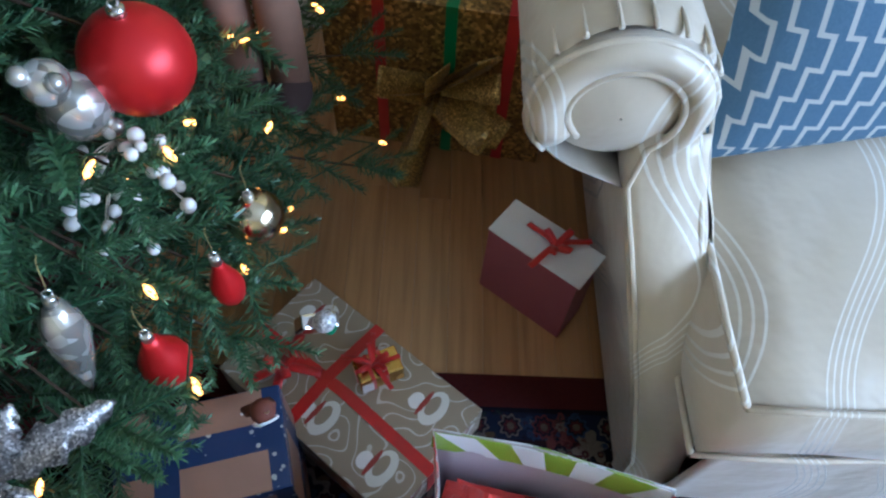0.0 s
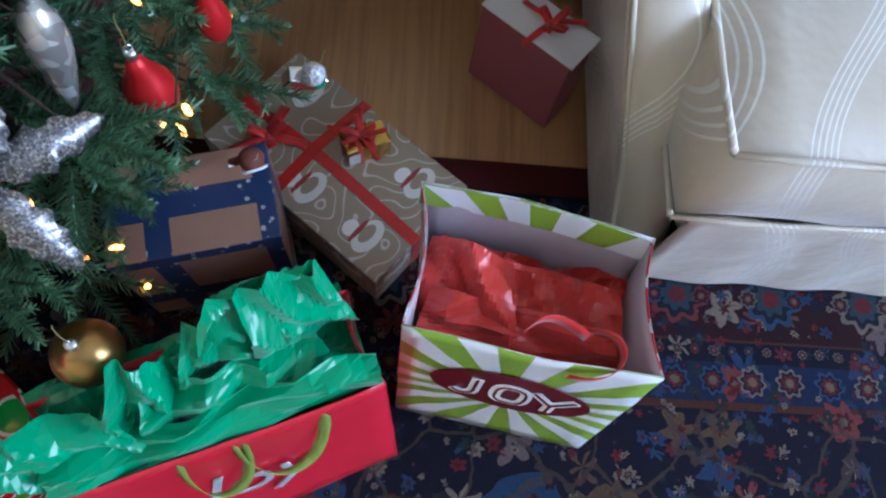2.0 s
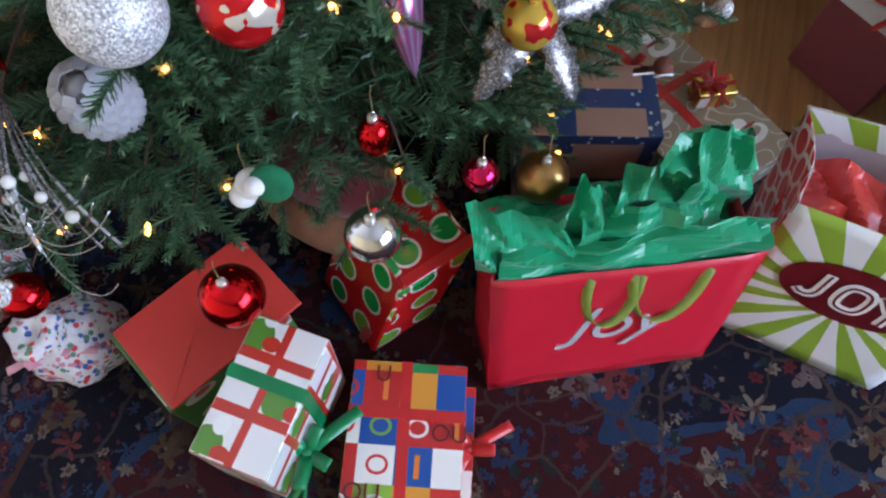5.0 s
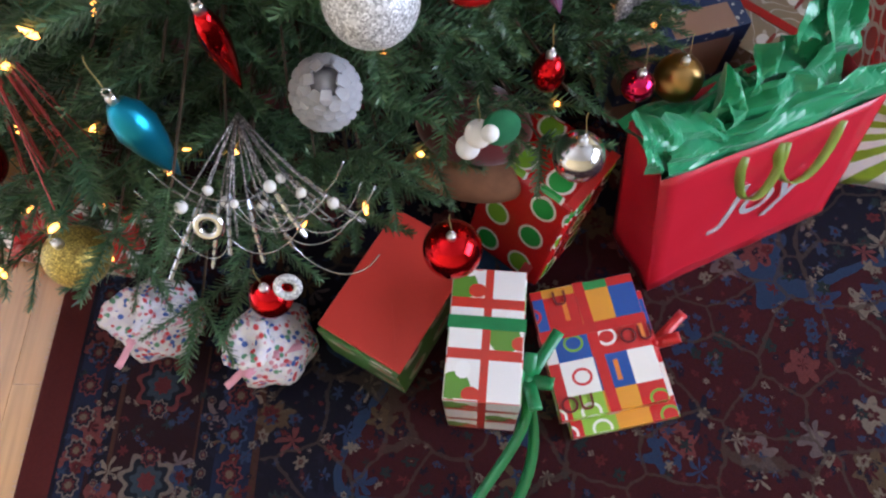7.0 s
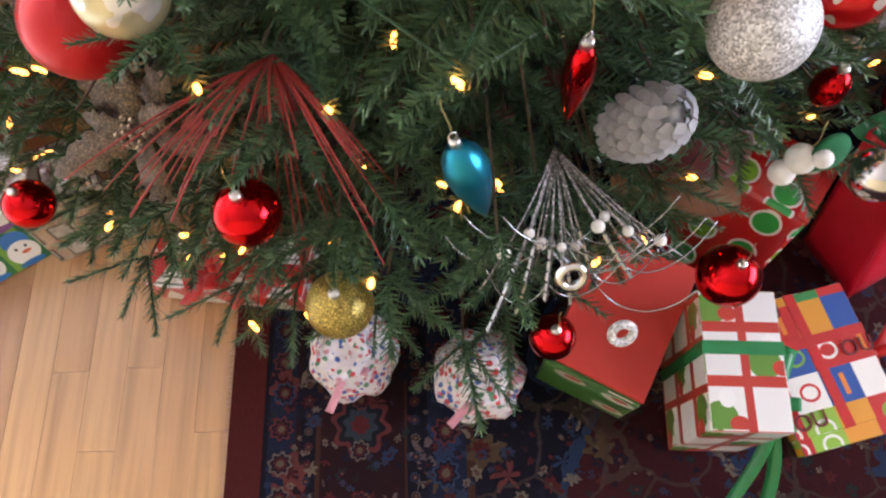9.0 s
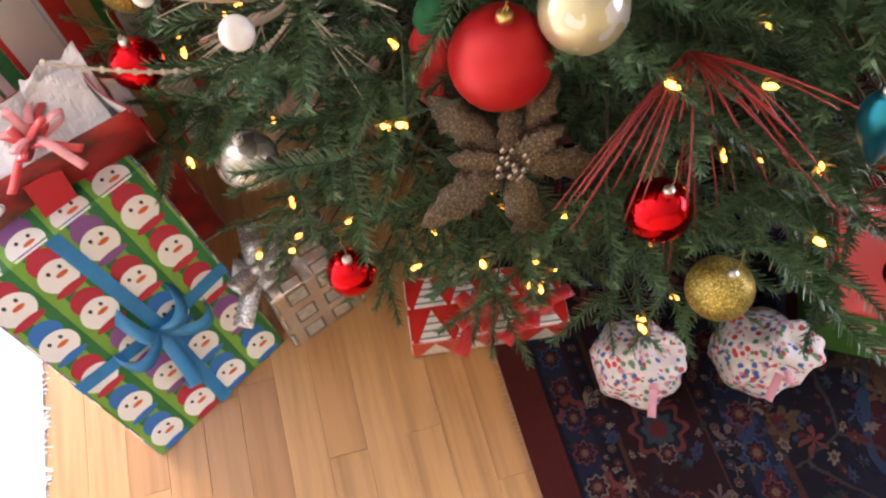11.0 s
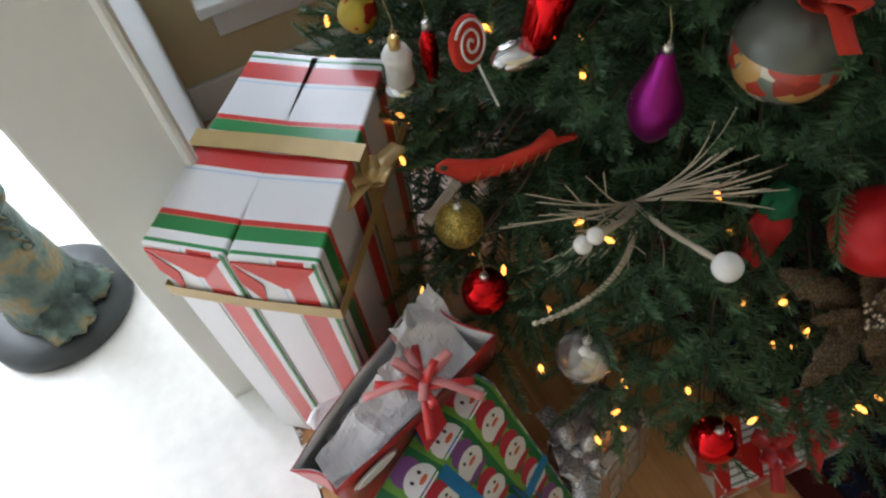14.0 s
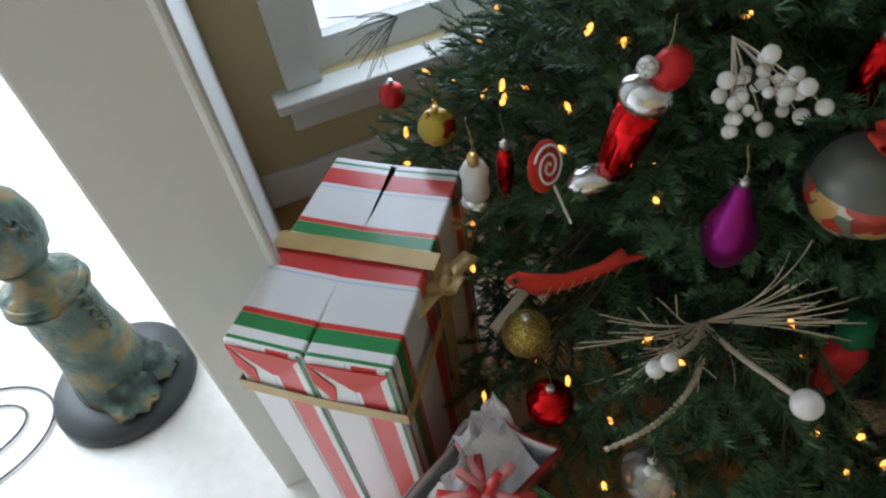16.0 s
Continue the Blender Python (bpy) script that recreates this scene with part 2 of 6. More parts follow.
def pillow_mat():
    # parallel pale lines that step sideways together, forth and back
    n = Nodes("blue_zigzag_weave", 0.85)
    x, _, z = n.xyz(n.coords())
    u, v = n.math("DIVIDE", x, 0.026), n.math("DIVIDE", n.math("ADD", z, 1.0), 0.034)
    k = n.math("FLOOR", v)
    a = n.math("MULTIPLY", n.math("PINGPONG", k, 3.0), 0.5)
    b = n.math("MULTIPLY", n.math("PINGPONG", n.math("SUBTRACT", k, 1.0), 3.0), 0.5)
    l1 = n.math("LESS_THAN", n.math("FRACT", n.math("SUBTRACT", u, a)), 0.20)
    over = n.math("LESS_THAN", n.math("FRACT", n.math("SUBTRACT", u, n.math("MINIMUM", a, b))), 0.70)
    hv = n.math("LESS_THAN", n.math("FRACT", v), 0.15)
    l = n.math("MAXIMUM", l1, n.math("MULTIPLY", hv, over))
    wv = n.noise(n.coords(), 300, 2)
    n.colour(n.mix(l, n.mix(wv, (0.055, 0.115, 0.19), (0.085, 0.155, 0.24)), (0.42, 0.44, 0.44)))
    n.bump(wv, 0.4, 0.001)
    return n.m


M_PILLOW = pillow_mat()


def paper(name, rough=0.35, coat=0.25):
    n = Nodes(name, rough)
    n.b.inputs["Coat Weight"].default_value = coat
    n.b.inputs["Coat Roughness"].default_value = 0.15
    crease = n.noise(n.coords(), 9, 2)
    n.bump(crease, 0.35, 0.006)
    u, v, _ = n.xyz(n.coords("UV"))
    return n, u, v


def cell(n, u, v, k, k2=None):
    a, b = n.math("MULTIPLY", u, k), n.math("MULTIPLY", v, k2 or k)
    fu, fv = n.math("SUBTRACT", n.math("FRACT", a), 0.5), n.math("SUBTRACT", n.math("FRACT", b), 0.5)
    return fu, fv, n.math("FLOOR", a), n.math("FLOOR", b)


def ell(n, fu, fv, cx, cy, rx, ry):
    a = n.math("POWER", n.math("DIVIDE", n.math("SUBTRACT", fu, cx), rx), 2.0)
    b = n.math("POWER", n.math("DIVIDE", n.math("SUBTRACT", fv, cy), ry), 2.0)
    return n.math("LESS_THAN", n.math("ADD", a, b), 1.0)


def striped_mat():
    n, u, v = paper("striped_paper", 0.3, 0.4)
    W, R, G = (0.80, 0.80, 0.83), (0.62, 0.030, 0.028), (0.02, 0.23, 0.06)
    f = n.math("FRACT", n.math("DIVIDE", n.math("ADD", v, 0.118), 0.165))
    n.colour(n.ramp(f, [(0.0, R), (0.05, W), (0.44, (0.50, 0.62, 0.80)), (0.455, W), (0.49, R), (0.69, W), (0.75, G), (0.78, W), (0.865, G), (0.995, (0.7, 0.6, 0.3))], True))
    return n.m


def snowman_mat():
    n, u, v = paper("snowman_paper", 0.45, 0.06)
    fu, fv, iu, iv = cell(n, u, v, 16.0, 13.0)
    chk = n.math("FRACT", n.math("MULTIPLY", n.math("ADD", iu, iv), 0.5))
    stripe = n.math("LESS_THAN", n.math("FRACT", n.math("MULTIPLY", u, 32.0)), 0.5)
    bg = n.mix(stripe, (0.012, 0.16, 0.045), (0.16, 0.36, 0.05))
    pick = n.random(n.vec(iu, iv, 0.0))
    hat = n.ramp(pick, [(0.0, (0.45, 0.02, 0.05)), (0.33, (0.02, 0.16, 0.50)), (0.66, (0.22, 0.08, 0.28))], True)
    c = n.mix(n.math("LESS_THAN", n.math("ABSOLUTE", fu), 0.43), bg, n.mix(n.math("GREATER_THAN", n.random(n.vec(iv, iu, 4.0)), 0.12), (0.03, 0.17, 0.36), bg))
    c = n.mix(ell(n, fu, fv, 0.0, 0.22, 0.34, 0.26), c, hat)
    c = n.mix(ell(n, fu, fv, 0.0, -0.10, 0.40, 0.30), c, (0.80, 0.80, 0.80))
    c = n.mix(ell(n, fu, fv, 0.0, -0.40, 0.36, 0.08), c, hat)
    c = n.mix(ell(n, fu, fv, 0.07, -0.10, 0.13, 0.045), c, (0.62, 0.12, 0.03))
    c = n.mix(n.math("MAXIMUM", ell(n, fu, fv, -0.12, 0.03, 0.04, 0.04), ell(n, fu, fv, 0.14, 0.03, 0.04, 0.04)), c, (0.02, 0.02, 0.02))
    n.colour(c)
    return n.m


def tan_mat():
    n, u, v = paper("tan_snowman_paper", 0.4, 0.1)
    fu, fv, iu, iv = cell(n, u, v, 9.0)
    pick = n.random(n.vec(iu, iv, 2.0))
    on = n.math("GREATER_THAN", pick, 0.35)
    o = n.noise(n.vec(n.math("MULTIPLY", u, 18.0), n.math("MULTIPLY", v, 18.0), 0.0), 1.0, 0.0)
    sw = n.math("LESS_THAN", n.math("ABSOLUTE", n.math("SUBTRACT", n.math("FRACT", n.math("MULTIPLY", o, 6.0)), 0.5)), 0.06)
    c = n.mix(n.math("MULTIPLY", sw, 0.6), (0.33, 0.26, 0.17), (0.75, 0.72, 0.64))
    c = n.mix(n.math("MULTIPLY", on, ell(n, fu, fv, 0.0, 0.0, 0.26, 0.16)), c, (0.72, 0.70, 0.63))
    c = n.mix(n.math("MULTIPLY", on, ell(n, fu, fv, 0.02, 0.03, 0.15, 0.08)), c, (0.33, 0.26, 0.17))
    c = n.mix(n.math("MULTIPLY", on, ell(n, fu, fv, -0.06, 0.24, 0.12, 0.10)), c, (0.80, 0.78, 0.74))
    c = n.mix(n.math("MULTIPLY", on, ell(n, fu, fv, -0.02, 0.14, 0.20, 0.035)), c, (0.30, 0.03, 0.02))
    n.colour(c)
    return n.m


def dot_mat():
    n, u, v = paper("dotted_red_foil", 0.18, 0.5)
    fu, fv, iu, iv = cell(n, u, v, 15.0)
    c = n.mix(ell(n, fu, fv, 0, 0, 0.34, 0.34), (0.48, 0.012, 0.012), (0.75, 0.72, 0.66))
    g = n.mix(n.math("GREATER_THAN", n.random(n.vec(iu, iv, 0.0)), 0.5), (0.02, 0.30, 0.05), (0.18, 0.38, 0.03))
    n.colour(n.mix(ell(n, fu, fv, 0, 0, 0.28, 0.28), c, g))
    return n.m


def patch_mat():
    n, u, v = paper("patchwork_paper", 0.3, 0.3)
    fu, fv, iu, iv = cell(n, n.math("ADD", u, 0.012), n.math("ADD", v, 0.02), 19.0)
    p = n.random(n.vec(iu, iv, 5.0))
    c = n.ramp(p, [(0.0, (0.50, 0.015, 0.012)), (0.34, (0.25, 0.45, 0.04)), (0.52, (0.01, 0.07, 0.30)), (0.66, (0.78, 0.76, 0.70)), (0.82, (0.65, 0.28, 0.02)), (0.92, (0.02, 0.22, 0.05))], True)
    q = n.random(n.vec(iv, iu, 8.0))
    c2 = n.ramp(q, [(0.0, (0.70, 0.20, 0.02)), (0.4, (0.75, 0.73, 0.68)), (0.6, (0.16, 0.34, 0.03)), (0.8, (0.55, 0.02, 0.02))], True)
    ring = n.math("SUBTRACT", ell(n, fu, fv, 0.05, 0.0, 0.30, 0.26), ell(n, fu, fv, 0.05, 0.0, 0.22, 0.18))
    c = n.mix(n.math("MULTIPLY", n.math("GREATER_THAN", q, 0.5), ring), c, c2)
    bar = n.math("MULTIPLY", n.math("LESS_THAN", n.math("ABSOLUTE", n.math("SUBTRACT", fu, 0.1)), 0.07), n.math("LESS_THAN", n.math("ABSOLUTE", fv), 0.3))
    c = n.mix(n.math("MULTIPLY", n.math("LESS_THAN", q, 0.3), bar), c, c2)
    n.colour(c)
    return n.m


def elf_mat():
    n, u, v = paper("red_white_green_paper", 0.3, 0.3)
    fu, fv, iu, iv = cell(n, u, v, 16.0, 14.0)
    grid = n.math("MAXIMUM", n.math("GREATER_THAN", n.math("ABSOLUTE", fu), 0.41), n.math("GREATER_THAN", n.math("ABSOLUTE", fv), 0.40))
    alt = n.math("GREATER_THAN", n.math("FRACT", n.math("MULTIPLY", n.math("ADD", iu, iv), 0.5)), 0.2)
    inner = n.mix(n.math("MULTIPLY", alt, ell(n, fu, fv, -0.1, -0.15, 0.34, 0.30)), (0.76, 0.75, 0.73), (0.10, 0.25, 0.03))
    inner = n.mix(n.math("MULTIPLY", alt, ell(n, fu, fv, 0.05, 0.20, 0.17, 0.17)), inner, (0.8, 0.8, 0.78))
    inner = n.mix(n.math("MULTIPLY", alt, ell(n, fu, fv, 0.25, -0.25, 0.2, 0.14)), inner, (0.5, 0.04, 0.02))
    n.colour(n.mix(grid, inner, (0.48, 0.035, 0.02)))
    return n.m


def green_mat():
    n, u, v = paper("green_holiday_paper", 0.35, 0.2)
    fu, fv, iu, iv = cell(n, u, v, 14.0)
    on = n.math("GREATER_THAN", n.random(n.vec(iu, iv, 0.0)), 0.3)
    c = n.mix(n.math("MULTIPLY", on, ell(n, fu, fv, 0.1, 0.0, 0.34, 0.22)), (0.045, 0.16, 0.03), (0.6, 0.58, 0.5))
    n.colour(n.mix(n.math("MULTIPLY", on, ell(n, fu, fv, 0.15, 0.05, 0.18, 0.12)), c, (0.4, 0.04, 0.03)))
    return n.m


def tree_mat():
    n, u, v = paper("red_tree_paper", 0.3, 0.3)
    fu, fv, iu, iv = cell(n, u, v, 17.0)
    w = n.math("MULTIPLY", n.math("SUBTRACT", 0.42, fv), 0.5)
    tri = n.math("LESS_THAN", n.math("ABSOLUTE", fu), w)
    line = n.math("GREATER_THAN", n.math("FRACT", n.math("MULTIPLY", fv, 5.0)), 0.3)
    n.colour(n.mix(tri, (0.52, 0.02, 0.015), n.mix(line, (0.25, 0.25, 0.22), (0.78, 0.77, 0.74))))
    return n.m


def silver_mat():
    n, u, v = paper("silver_lattice_paper", 0.22, 0.4)
    fu, fv, iu, iv = cell(n, u, v, 19.0)
    lat = n.math("MAXIMUM", n.math("GREATER_THAN", n.math("ABSOLUTE", fu), 0.34), n.math("GREATER_THAN", n.math("ABSOLUTE", fv), 0.34))
    frame_ = n.math("MAXIMUM", n.math("GREATER_THAN", n.math("ABSOLUTE", fu), 0.27), n.math("GREATER_THAN", n.math("ABSOLUTE", fv), 0.27))
    c = n.mix(frame_, n.mix(n.noise(n.coords(), 90), (0.20, 0.18, 0.15), (0.65, 0.64, 0.62)), (0.14, 0.12, 0.10))
    n.colour(n.mix(lat, c, (0.60, 0.59, 0.60)))
    n.set("Metallic", n.math("MULTIPLY", lat, 0.75))
    n.bump(n.noise(n.coords(), 22, 3), 0.8, 0.012)
    return n.m


def burst_mat():
    n, u, v = paper("sunburst_card", 0.3, 0.4)
    a = n.math("ARCTAN2", v, n.math("MULTIPLY", u, 0.8))
    f = n.math("FRACT", n.math("MULTIPLY", a, 16.0 / PI2))
    n.colour(n.mix(n.math("LESS_THAN", f, 0.5), (0.78, 0.78, 0.79), (0.28, 0.42, 0.035)))
    return n.m


def gusset_mat():
    n, u, v = paper("red_white_ring_card", 0.3, 0.4)
    fu, fv, iu, iv = cell(n, u, v, 22.0)
    r = n.math("SUBTRACT", ell(n, fu, fv, 0, 0, 0.55, 0.5), ell(n, fu, fv, 0, 0, 0.40, 0.36))
    n.colour(n.mix(r, (0.55, 0.02, 0.02), (0.80, 0.78, 0.76)))
    return n.m


def marble_red():
    n, u, v = paper("dark_red_card", 0.42, 0.08)
    f = n.noise(n.coords(), 13, 5)
    n.colour(n.ramp(f, [(0.35, (0.06, 0.004, 0.006)), (0.55, (0.34, 0.012, 0.014)), (0.75, (0.50, 0.03, 0.03))]))
    return n.m


def star_blue():
    n, u, v = paper("kraft_and_blue_star_paper", 0.5, 0.1)
    band = n.math("LESS_THAN", n.math("ABSOLUTE", n.math("SUBTRACT", n.math("FRACT", n.math("MULTIPLY", v, 7.5)), 0.5)), 0.13)
    band2 = n.math("LESS_THAN", n.math("ABSOLUTE", n.math("SUBTRACT", n.math("FRACT", n.math("MULTIPLY", u, 7.5)), 0.7)), 0.11)
    vv = n.voronoi(n.vec(u, v), 70.0)
    blue = n.mix(n.math("LESS_THAN", vv["Distance"], 0.22), (0.015, 0.035, 0.10), (0.45, 0.45, 0.40))
    n.colour(n.mix(n.math("MAXIMUM", band, band2), n.mix(n.noise(n.coords(), 20), (0.26, 0.14, 0.09), (0.36, 0.21, 0.14)), blue))
    return n.m


def floral():
    n = Nodes("floral_cotton", 0.85)
    o = n.coords()
    v = n.voronoi(o, 120.0)
    p = n.random(v["Color"])
    c = n.ramp(p, [(0.0, (0.55, 0.05, 0.06)), (0.2, (0.06, 0.12, 0.36)), (0.36, (0.70, 0.66, 0.62)), (0.6, (0.55, 0.24, 0.28)), (0.75, (0.10, 0.25, 0.14)), (0.85, (0.74, 0.70, 0.66))], True)
    n.colour(n.mix(n.math("LESS_THAN", v["Distance"], 0.55), (0.66, 0.62, 0.64), c))
    n.bump(n.noise(o, 60, 3), 0.7, 0.006)
    return n.m


def tissue(name, c, rough=0.35):
    n = Nodes(name, rough)
    o = n.coords()
    f = n.noise(o, 14, 3)
    n.colour(n.mix(f, tuple(v * 0.75 for v in c), c))
    n.bump(n.math("ADD", n.math("MULTIPLY", n.voronoi(o, 26.0, "DISTANCE_TO_EDGE")["Distance"], 0.5), n.math("MULTIPLY", f, 0.4)), 0.45, 0.006)
    n.b.inputs["Transmission Weight"].default_value = 0.0
    n.b.inputs["Sheen Weight"].default_value = 0.2
    return n.m


M_STRIPE, M_SNOW, M_TAN, M_DOT, M_PATCH, M_ELF, M_GREENP = striped_mat(), snowman_mat(), tan_mat(), dot_mat(), patch_mat(), elf_mat(), green_mat()
M_TREEP, M_SILVERP, M_BURST, M_GUSSET, M_DARKRED, M_STAR, M_FLORAL = tree_mat(), silver_mat(), burst_mat(), gusset_mat(), marble_red(), star_blue(), floral()
M_REDCARD = plain("red_card", (0.52, 0.012, 0.028), 0.38, coat=0.15, vary=0.06, scale=6)
M_INSIDE = plain("mauve_card_inside", (0.52, 0.44, 0.46), 0.7, vary=0.06)
M_WHITECARD = plain("white_card", (0.78, 0.77, 0.76), 0.5, vary=0.04)
M_MAROON = plain("maroon_print", (0.13, 0.006, 0.010), 0.35, vary=0.06, bump=0)
M_PRINT = plain("white_print", (0.82, 0.82, 0.82), 0.4, vary=0.03, bump=0)
M_SILVERPRINT = plain("silver_print", (0.75, 0.76, 0.78), 0.25, 0.5, vary=0.05, bump=0)
M_GREENT = tissue("green_tissue", (0.012, 0.30, 0.12), 0.28)
M_REDT = tissue("red_tissue", (0.62, 0.035, 0.02), 0.3)
M_WHITET = tissue("white_tissue", (0.78, 0.76, 0.78))
M_REDSATIN = plain("red_satin_ribbon", (0.50, 0.012, 0.010), 0.28, vary=0.15, scale=30, sheen=0.2)
M_PINKORG = plain("sheer_pink_ribbon", (0.60, 0.22, 0.22), 0.4, vary=0.15, scale=30)
M_GOLDRIB = plain("gold_satin_ribbon", (0.47, 0.33, 0.13), 0.35, 0.2, vary=0.12, scale=30)
M_GOLDMESH = glitter("gold_mesh", (0.42, 0.27, 0.07), 0.4, 0.5, 500)
M_GOLDFOIL = foil_ball("gold_foil", (0.72, 0.46, 0.12), 0.2)
M_GREENRIB = plain("green_satin_ribbon", (0.01, 0.20, 0.06), 0.3, vary=0.15, scale=30)
M_LIMERIB = plain("lime_satin_ribbon", (0.22, 0.30, 0.05), 0.3, vary=0.2, scale=40)
M_BLUERIB = plain("blue_sheer_ribbon", (0.02, 0.22, 0.50), 0.35, vary=0.25, scale=30)
M_SILVRIB = glitter("silver_ribbon", (0.60, 0.60, 0.62), 0.3, 0.7, 600)
M_PINKRIB = plain("striped_pink_ribbon", (0.62, 0.28, 0.34), 0.5, vary=0.2, scale=60)
M_PINKCARD = plain("dusty_pink_card", (0.33, 0.085, 0.10), 0.6, vary=0.06)
M_ENV = plain("red_envelope", (0.60, 0.045, 0.030), 0.5, vary=0.05)
M_VELVET = plain("dark_red_velvet", (0.10, 0.006, 0.008), 0.9, vary=0.3, sheen=0.5)
M_BROWNFUR = plain("brown_plush_trim", (0.20, 0.09, 0.045), 0.95, vary=0.3, scale=40, bump=0.6)


def bronze():
    n = Nodes("verdigris_bronze", 0.5, 0.55)
    o = n.coords()
    f = n.noise(o, 14, 6)
    g = n.noise(o, 40, 4)
    c = n.ramp(f, [(0.35, (0.035, 0.05, 0.045)), (0.5, (0.10, 0.15, 0.125)), (0.6, (0.24, 0.17, 0.07)), (0.72, (0.13, 0.21, 0.18))])
    n.colour(n.mix(n.math("MULTIPLY", g, 0.4), c, (0.03, 0.035, 0.03)))
    n.bump(n.math("ADD", f, g), 0.7, 0.012)
    return n.m


M_BRONZE = bronze()
M_BASE = plain("black_bronze", (0.03, 0.035, 0.035), 0.5, 0.3, vary=0.3)


# ---------- builders ----------
def thing(name, label, category, group="", at=(0, 0, 0), turn=0.0):
    ob = new(name)
    ob.empty_display_size = 0.02
    ob.matrix_world = pose(*at, 0, 0, turn)
    return tagged(ob, label, category, group)


def face_uv(bm, origin=(0, 0, 0)):
    uv = bm.loops.layers.uv.verify()
    o = Vector(origin)
    for f in bm.faces:
        f.normal_update()
        nrm = f.normal
        u = Vector((0, 0, 1)).cross(nrm)
        u = Vector((1, 0, 0)) if u.length < 0.35 else u.normalized()
        v = nrm.cross(u).normalized()
        for l in f.loops:
            d = l.vert.co - o
            l[uv].uv = (d.dot(u), d.dot(v))


def part(name, bm, material, parent, label="", smooth=False, uv=True, origin=(0, 0, 0)):
    bmesh.ops.recalc_face_normals(bm, faces=bm.faces)
    if uv:
        face_uv(bm, origin)
    me = bpy.data.meshes.new(name)
    bm.to_mesh(me)
    bm.free()
    me.materials.append(material)
    if smooth:
        me.polygons.foreach_set("use_smooth", [True] * len(me.polygons))
    ob = new(name, me)
    ob.parent = parent
    return tagged(ob, label)


def hexa(bottom, top, bevel=0.0, seg=2, bm=None):
    bm = bm or bmesh.new()
    b = [bm.verts.new(p) for p in bottom]
    t = [bm.verts.new(p) for p in top]
    bm.faces.new(b[::-1])
    bm.faces.new(t)
    for i in range(4):
        j = (i + 1) % 4
        bm.faces.new((b[i], b[j], t[j], t[i]))
    if bevel:
        bmesh.ops.bevel(bm, geom=list(bm.edges), offset=bevel, segments=seg, affect="EDGES", profile=0.6)
    return bm


def slab(x0, x1, y0, y1, z0, z1, bevel=0.0, seg=2, bm=None):
    return hexa([(x0, y0, z0), (x1, y0, z0), (x1, y1, z0), (x0, y1, z0)], [(x0, y0, z1), (x1, y0, z1), (x1, y1, z1), (x0, y1, z1)], bevel, seg, bm)


def sheet(grid, thick=0.0, bm=None):
    """A surface from rows of points, with thickness."""
    bm = bm or bmesh.new()
    vs = [[bm.verts.new(p) for p in row] for row in grid]
    fs = []
    for i in range(len(vs) - 1):
        for j in range(len(vs[0]) - 1):
            fs.append(bm.faces.new((vs[i][j], vs[i][j + 1], vs[i + 1][j + 1], vs[i + 1][j])))
    if thick:
        bmesh.ops.recalc_face_normals(bm, faces=fs)
        bmesh.ops.solidify(bm, geom=fs, thickness=thick)
    return bm


def lathe(profile, seg=28, bm=None, ripple=0.0, lobes=8):
    bm = bm or bmesh.new()
    rings = []
    for r, z in profile:
        if r < 1e-5:
            rings.append([bm.verts.new((0, 0, z))])
        else:
            rings.append([bm.verts.new((r * (1 + ripple * math.cos(lobes * a)) * math.cos(a), r * (1 + ripple * math.cos(lobes * a)) * math.sin(a), z)) for a in (PI2 * k / seg for k in range(seg))])
    for a, b in zip(rings, rings[1:]):
        for k in range(seg):
            j = (k + 1) % seg
            q = [a[k % len(a)], a[j % len(a)], b[j % len(b)], b[k % len(b)]]
            u = []
            for v in q:
                if v not in u:
                    u.append(v)
            if len(u) > 2:
                bm.faces.new(u)
    return bm


def tube(points, r, sides=6, bm=None, taper=1.0):
    bm = bm or bmesh.new()
    pts = [Vector(p) for p in points]
    rings = []
    for i, p in enumerate(pts):
        d = (pts[min(i + 1, len(pts) - 1)] - pts[max(i - 1, 0)]).normalized()
        a = d.orthogonal().normalized() if i == 0 else (a - d * a.dot(d)).normalized()
        b = d.cross(a)
        rr = r * (1 + (taper - 1) * i / max(1, len(pts) - 1))
        rings.append([bm.verts.new(p + rr * (a * math.cos(PI2 * k / sides) + b * math.sin(PI2 * k / sides))) for k in range(sides)])
    for x, y in zip(rings, rings[1:]):
        for k in range(sides):
            bm.faces.new((x[k], x[(k + 1) % sides], y[(k + 1) % sides], y[k]))
    bm.faces.new(rings[0][::-1])
    bm.faces.new(rings[-1])
    return bm


def bez(a, b, c, d, n=12):
    a, b, c, d = map(Vector, (a, b, c, d))
    return [a * (1 - s) ** 3 + b * 3 * s * (1 - s) ** 2 + c * 3 * s * s * (1 - s) + d * s ** 3 for s in (k / n for k in range(n + 1))]


def strip(points, width, side, bm=None, thick=0.0006):
    """A ribbon along points, its width along the direction side."""
    s = Vector(side).normalized() * width / 2
    g = [[Vector(p) - s, Vector(p), Vector(p) + s] for p in points]
    return sheet(g, thick, bm)


def ball(r, seg=32, rings=20, bm=None, squash=1.0):
    prof = [(r * math.sin(math.pi * k / rings), r * squash * math.cos(math.pi * k / rings)) for k in range(rings + 1)]
    prof[0], prof[-1] = (0, r * squash), (0, -r * squash)
    return lathe(prof[::-1], seg, bm)


# ---------- setting ----------
def structure(name, bm, material, label="", uv=False):
    ob = part(name, bm, material, None, label, uv=uv)
    return tagged(ob, kind="structure")


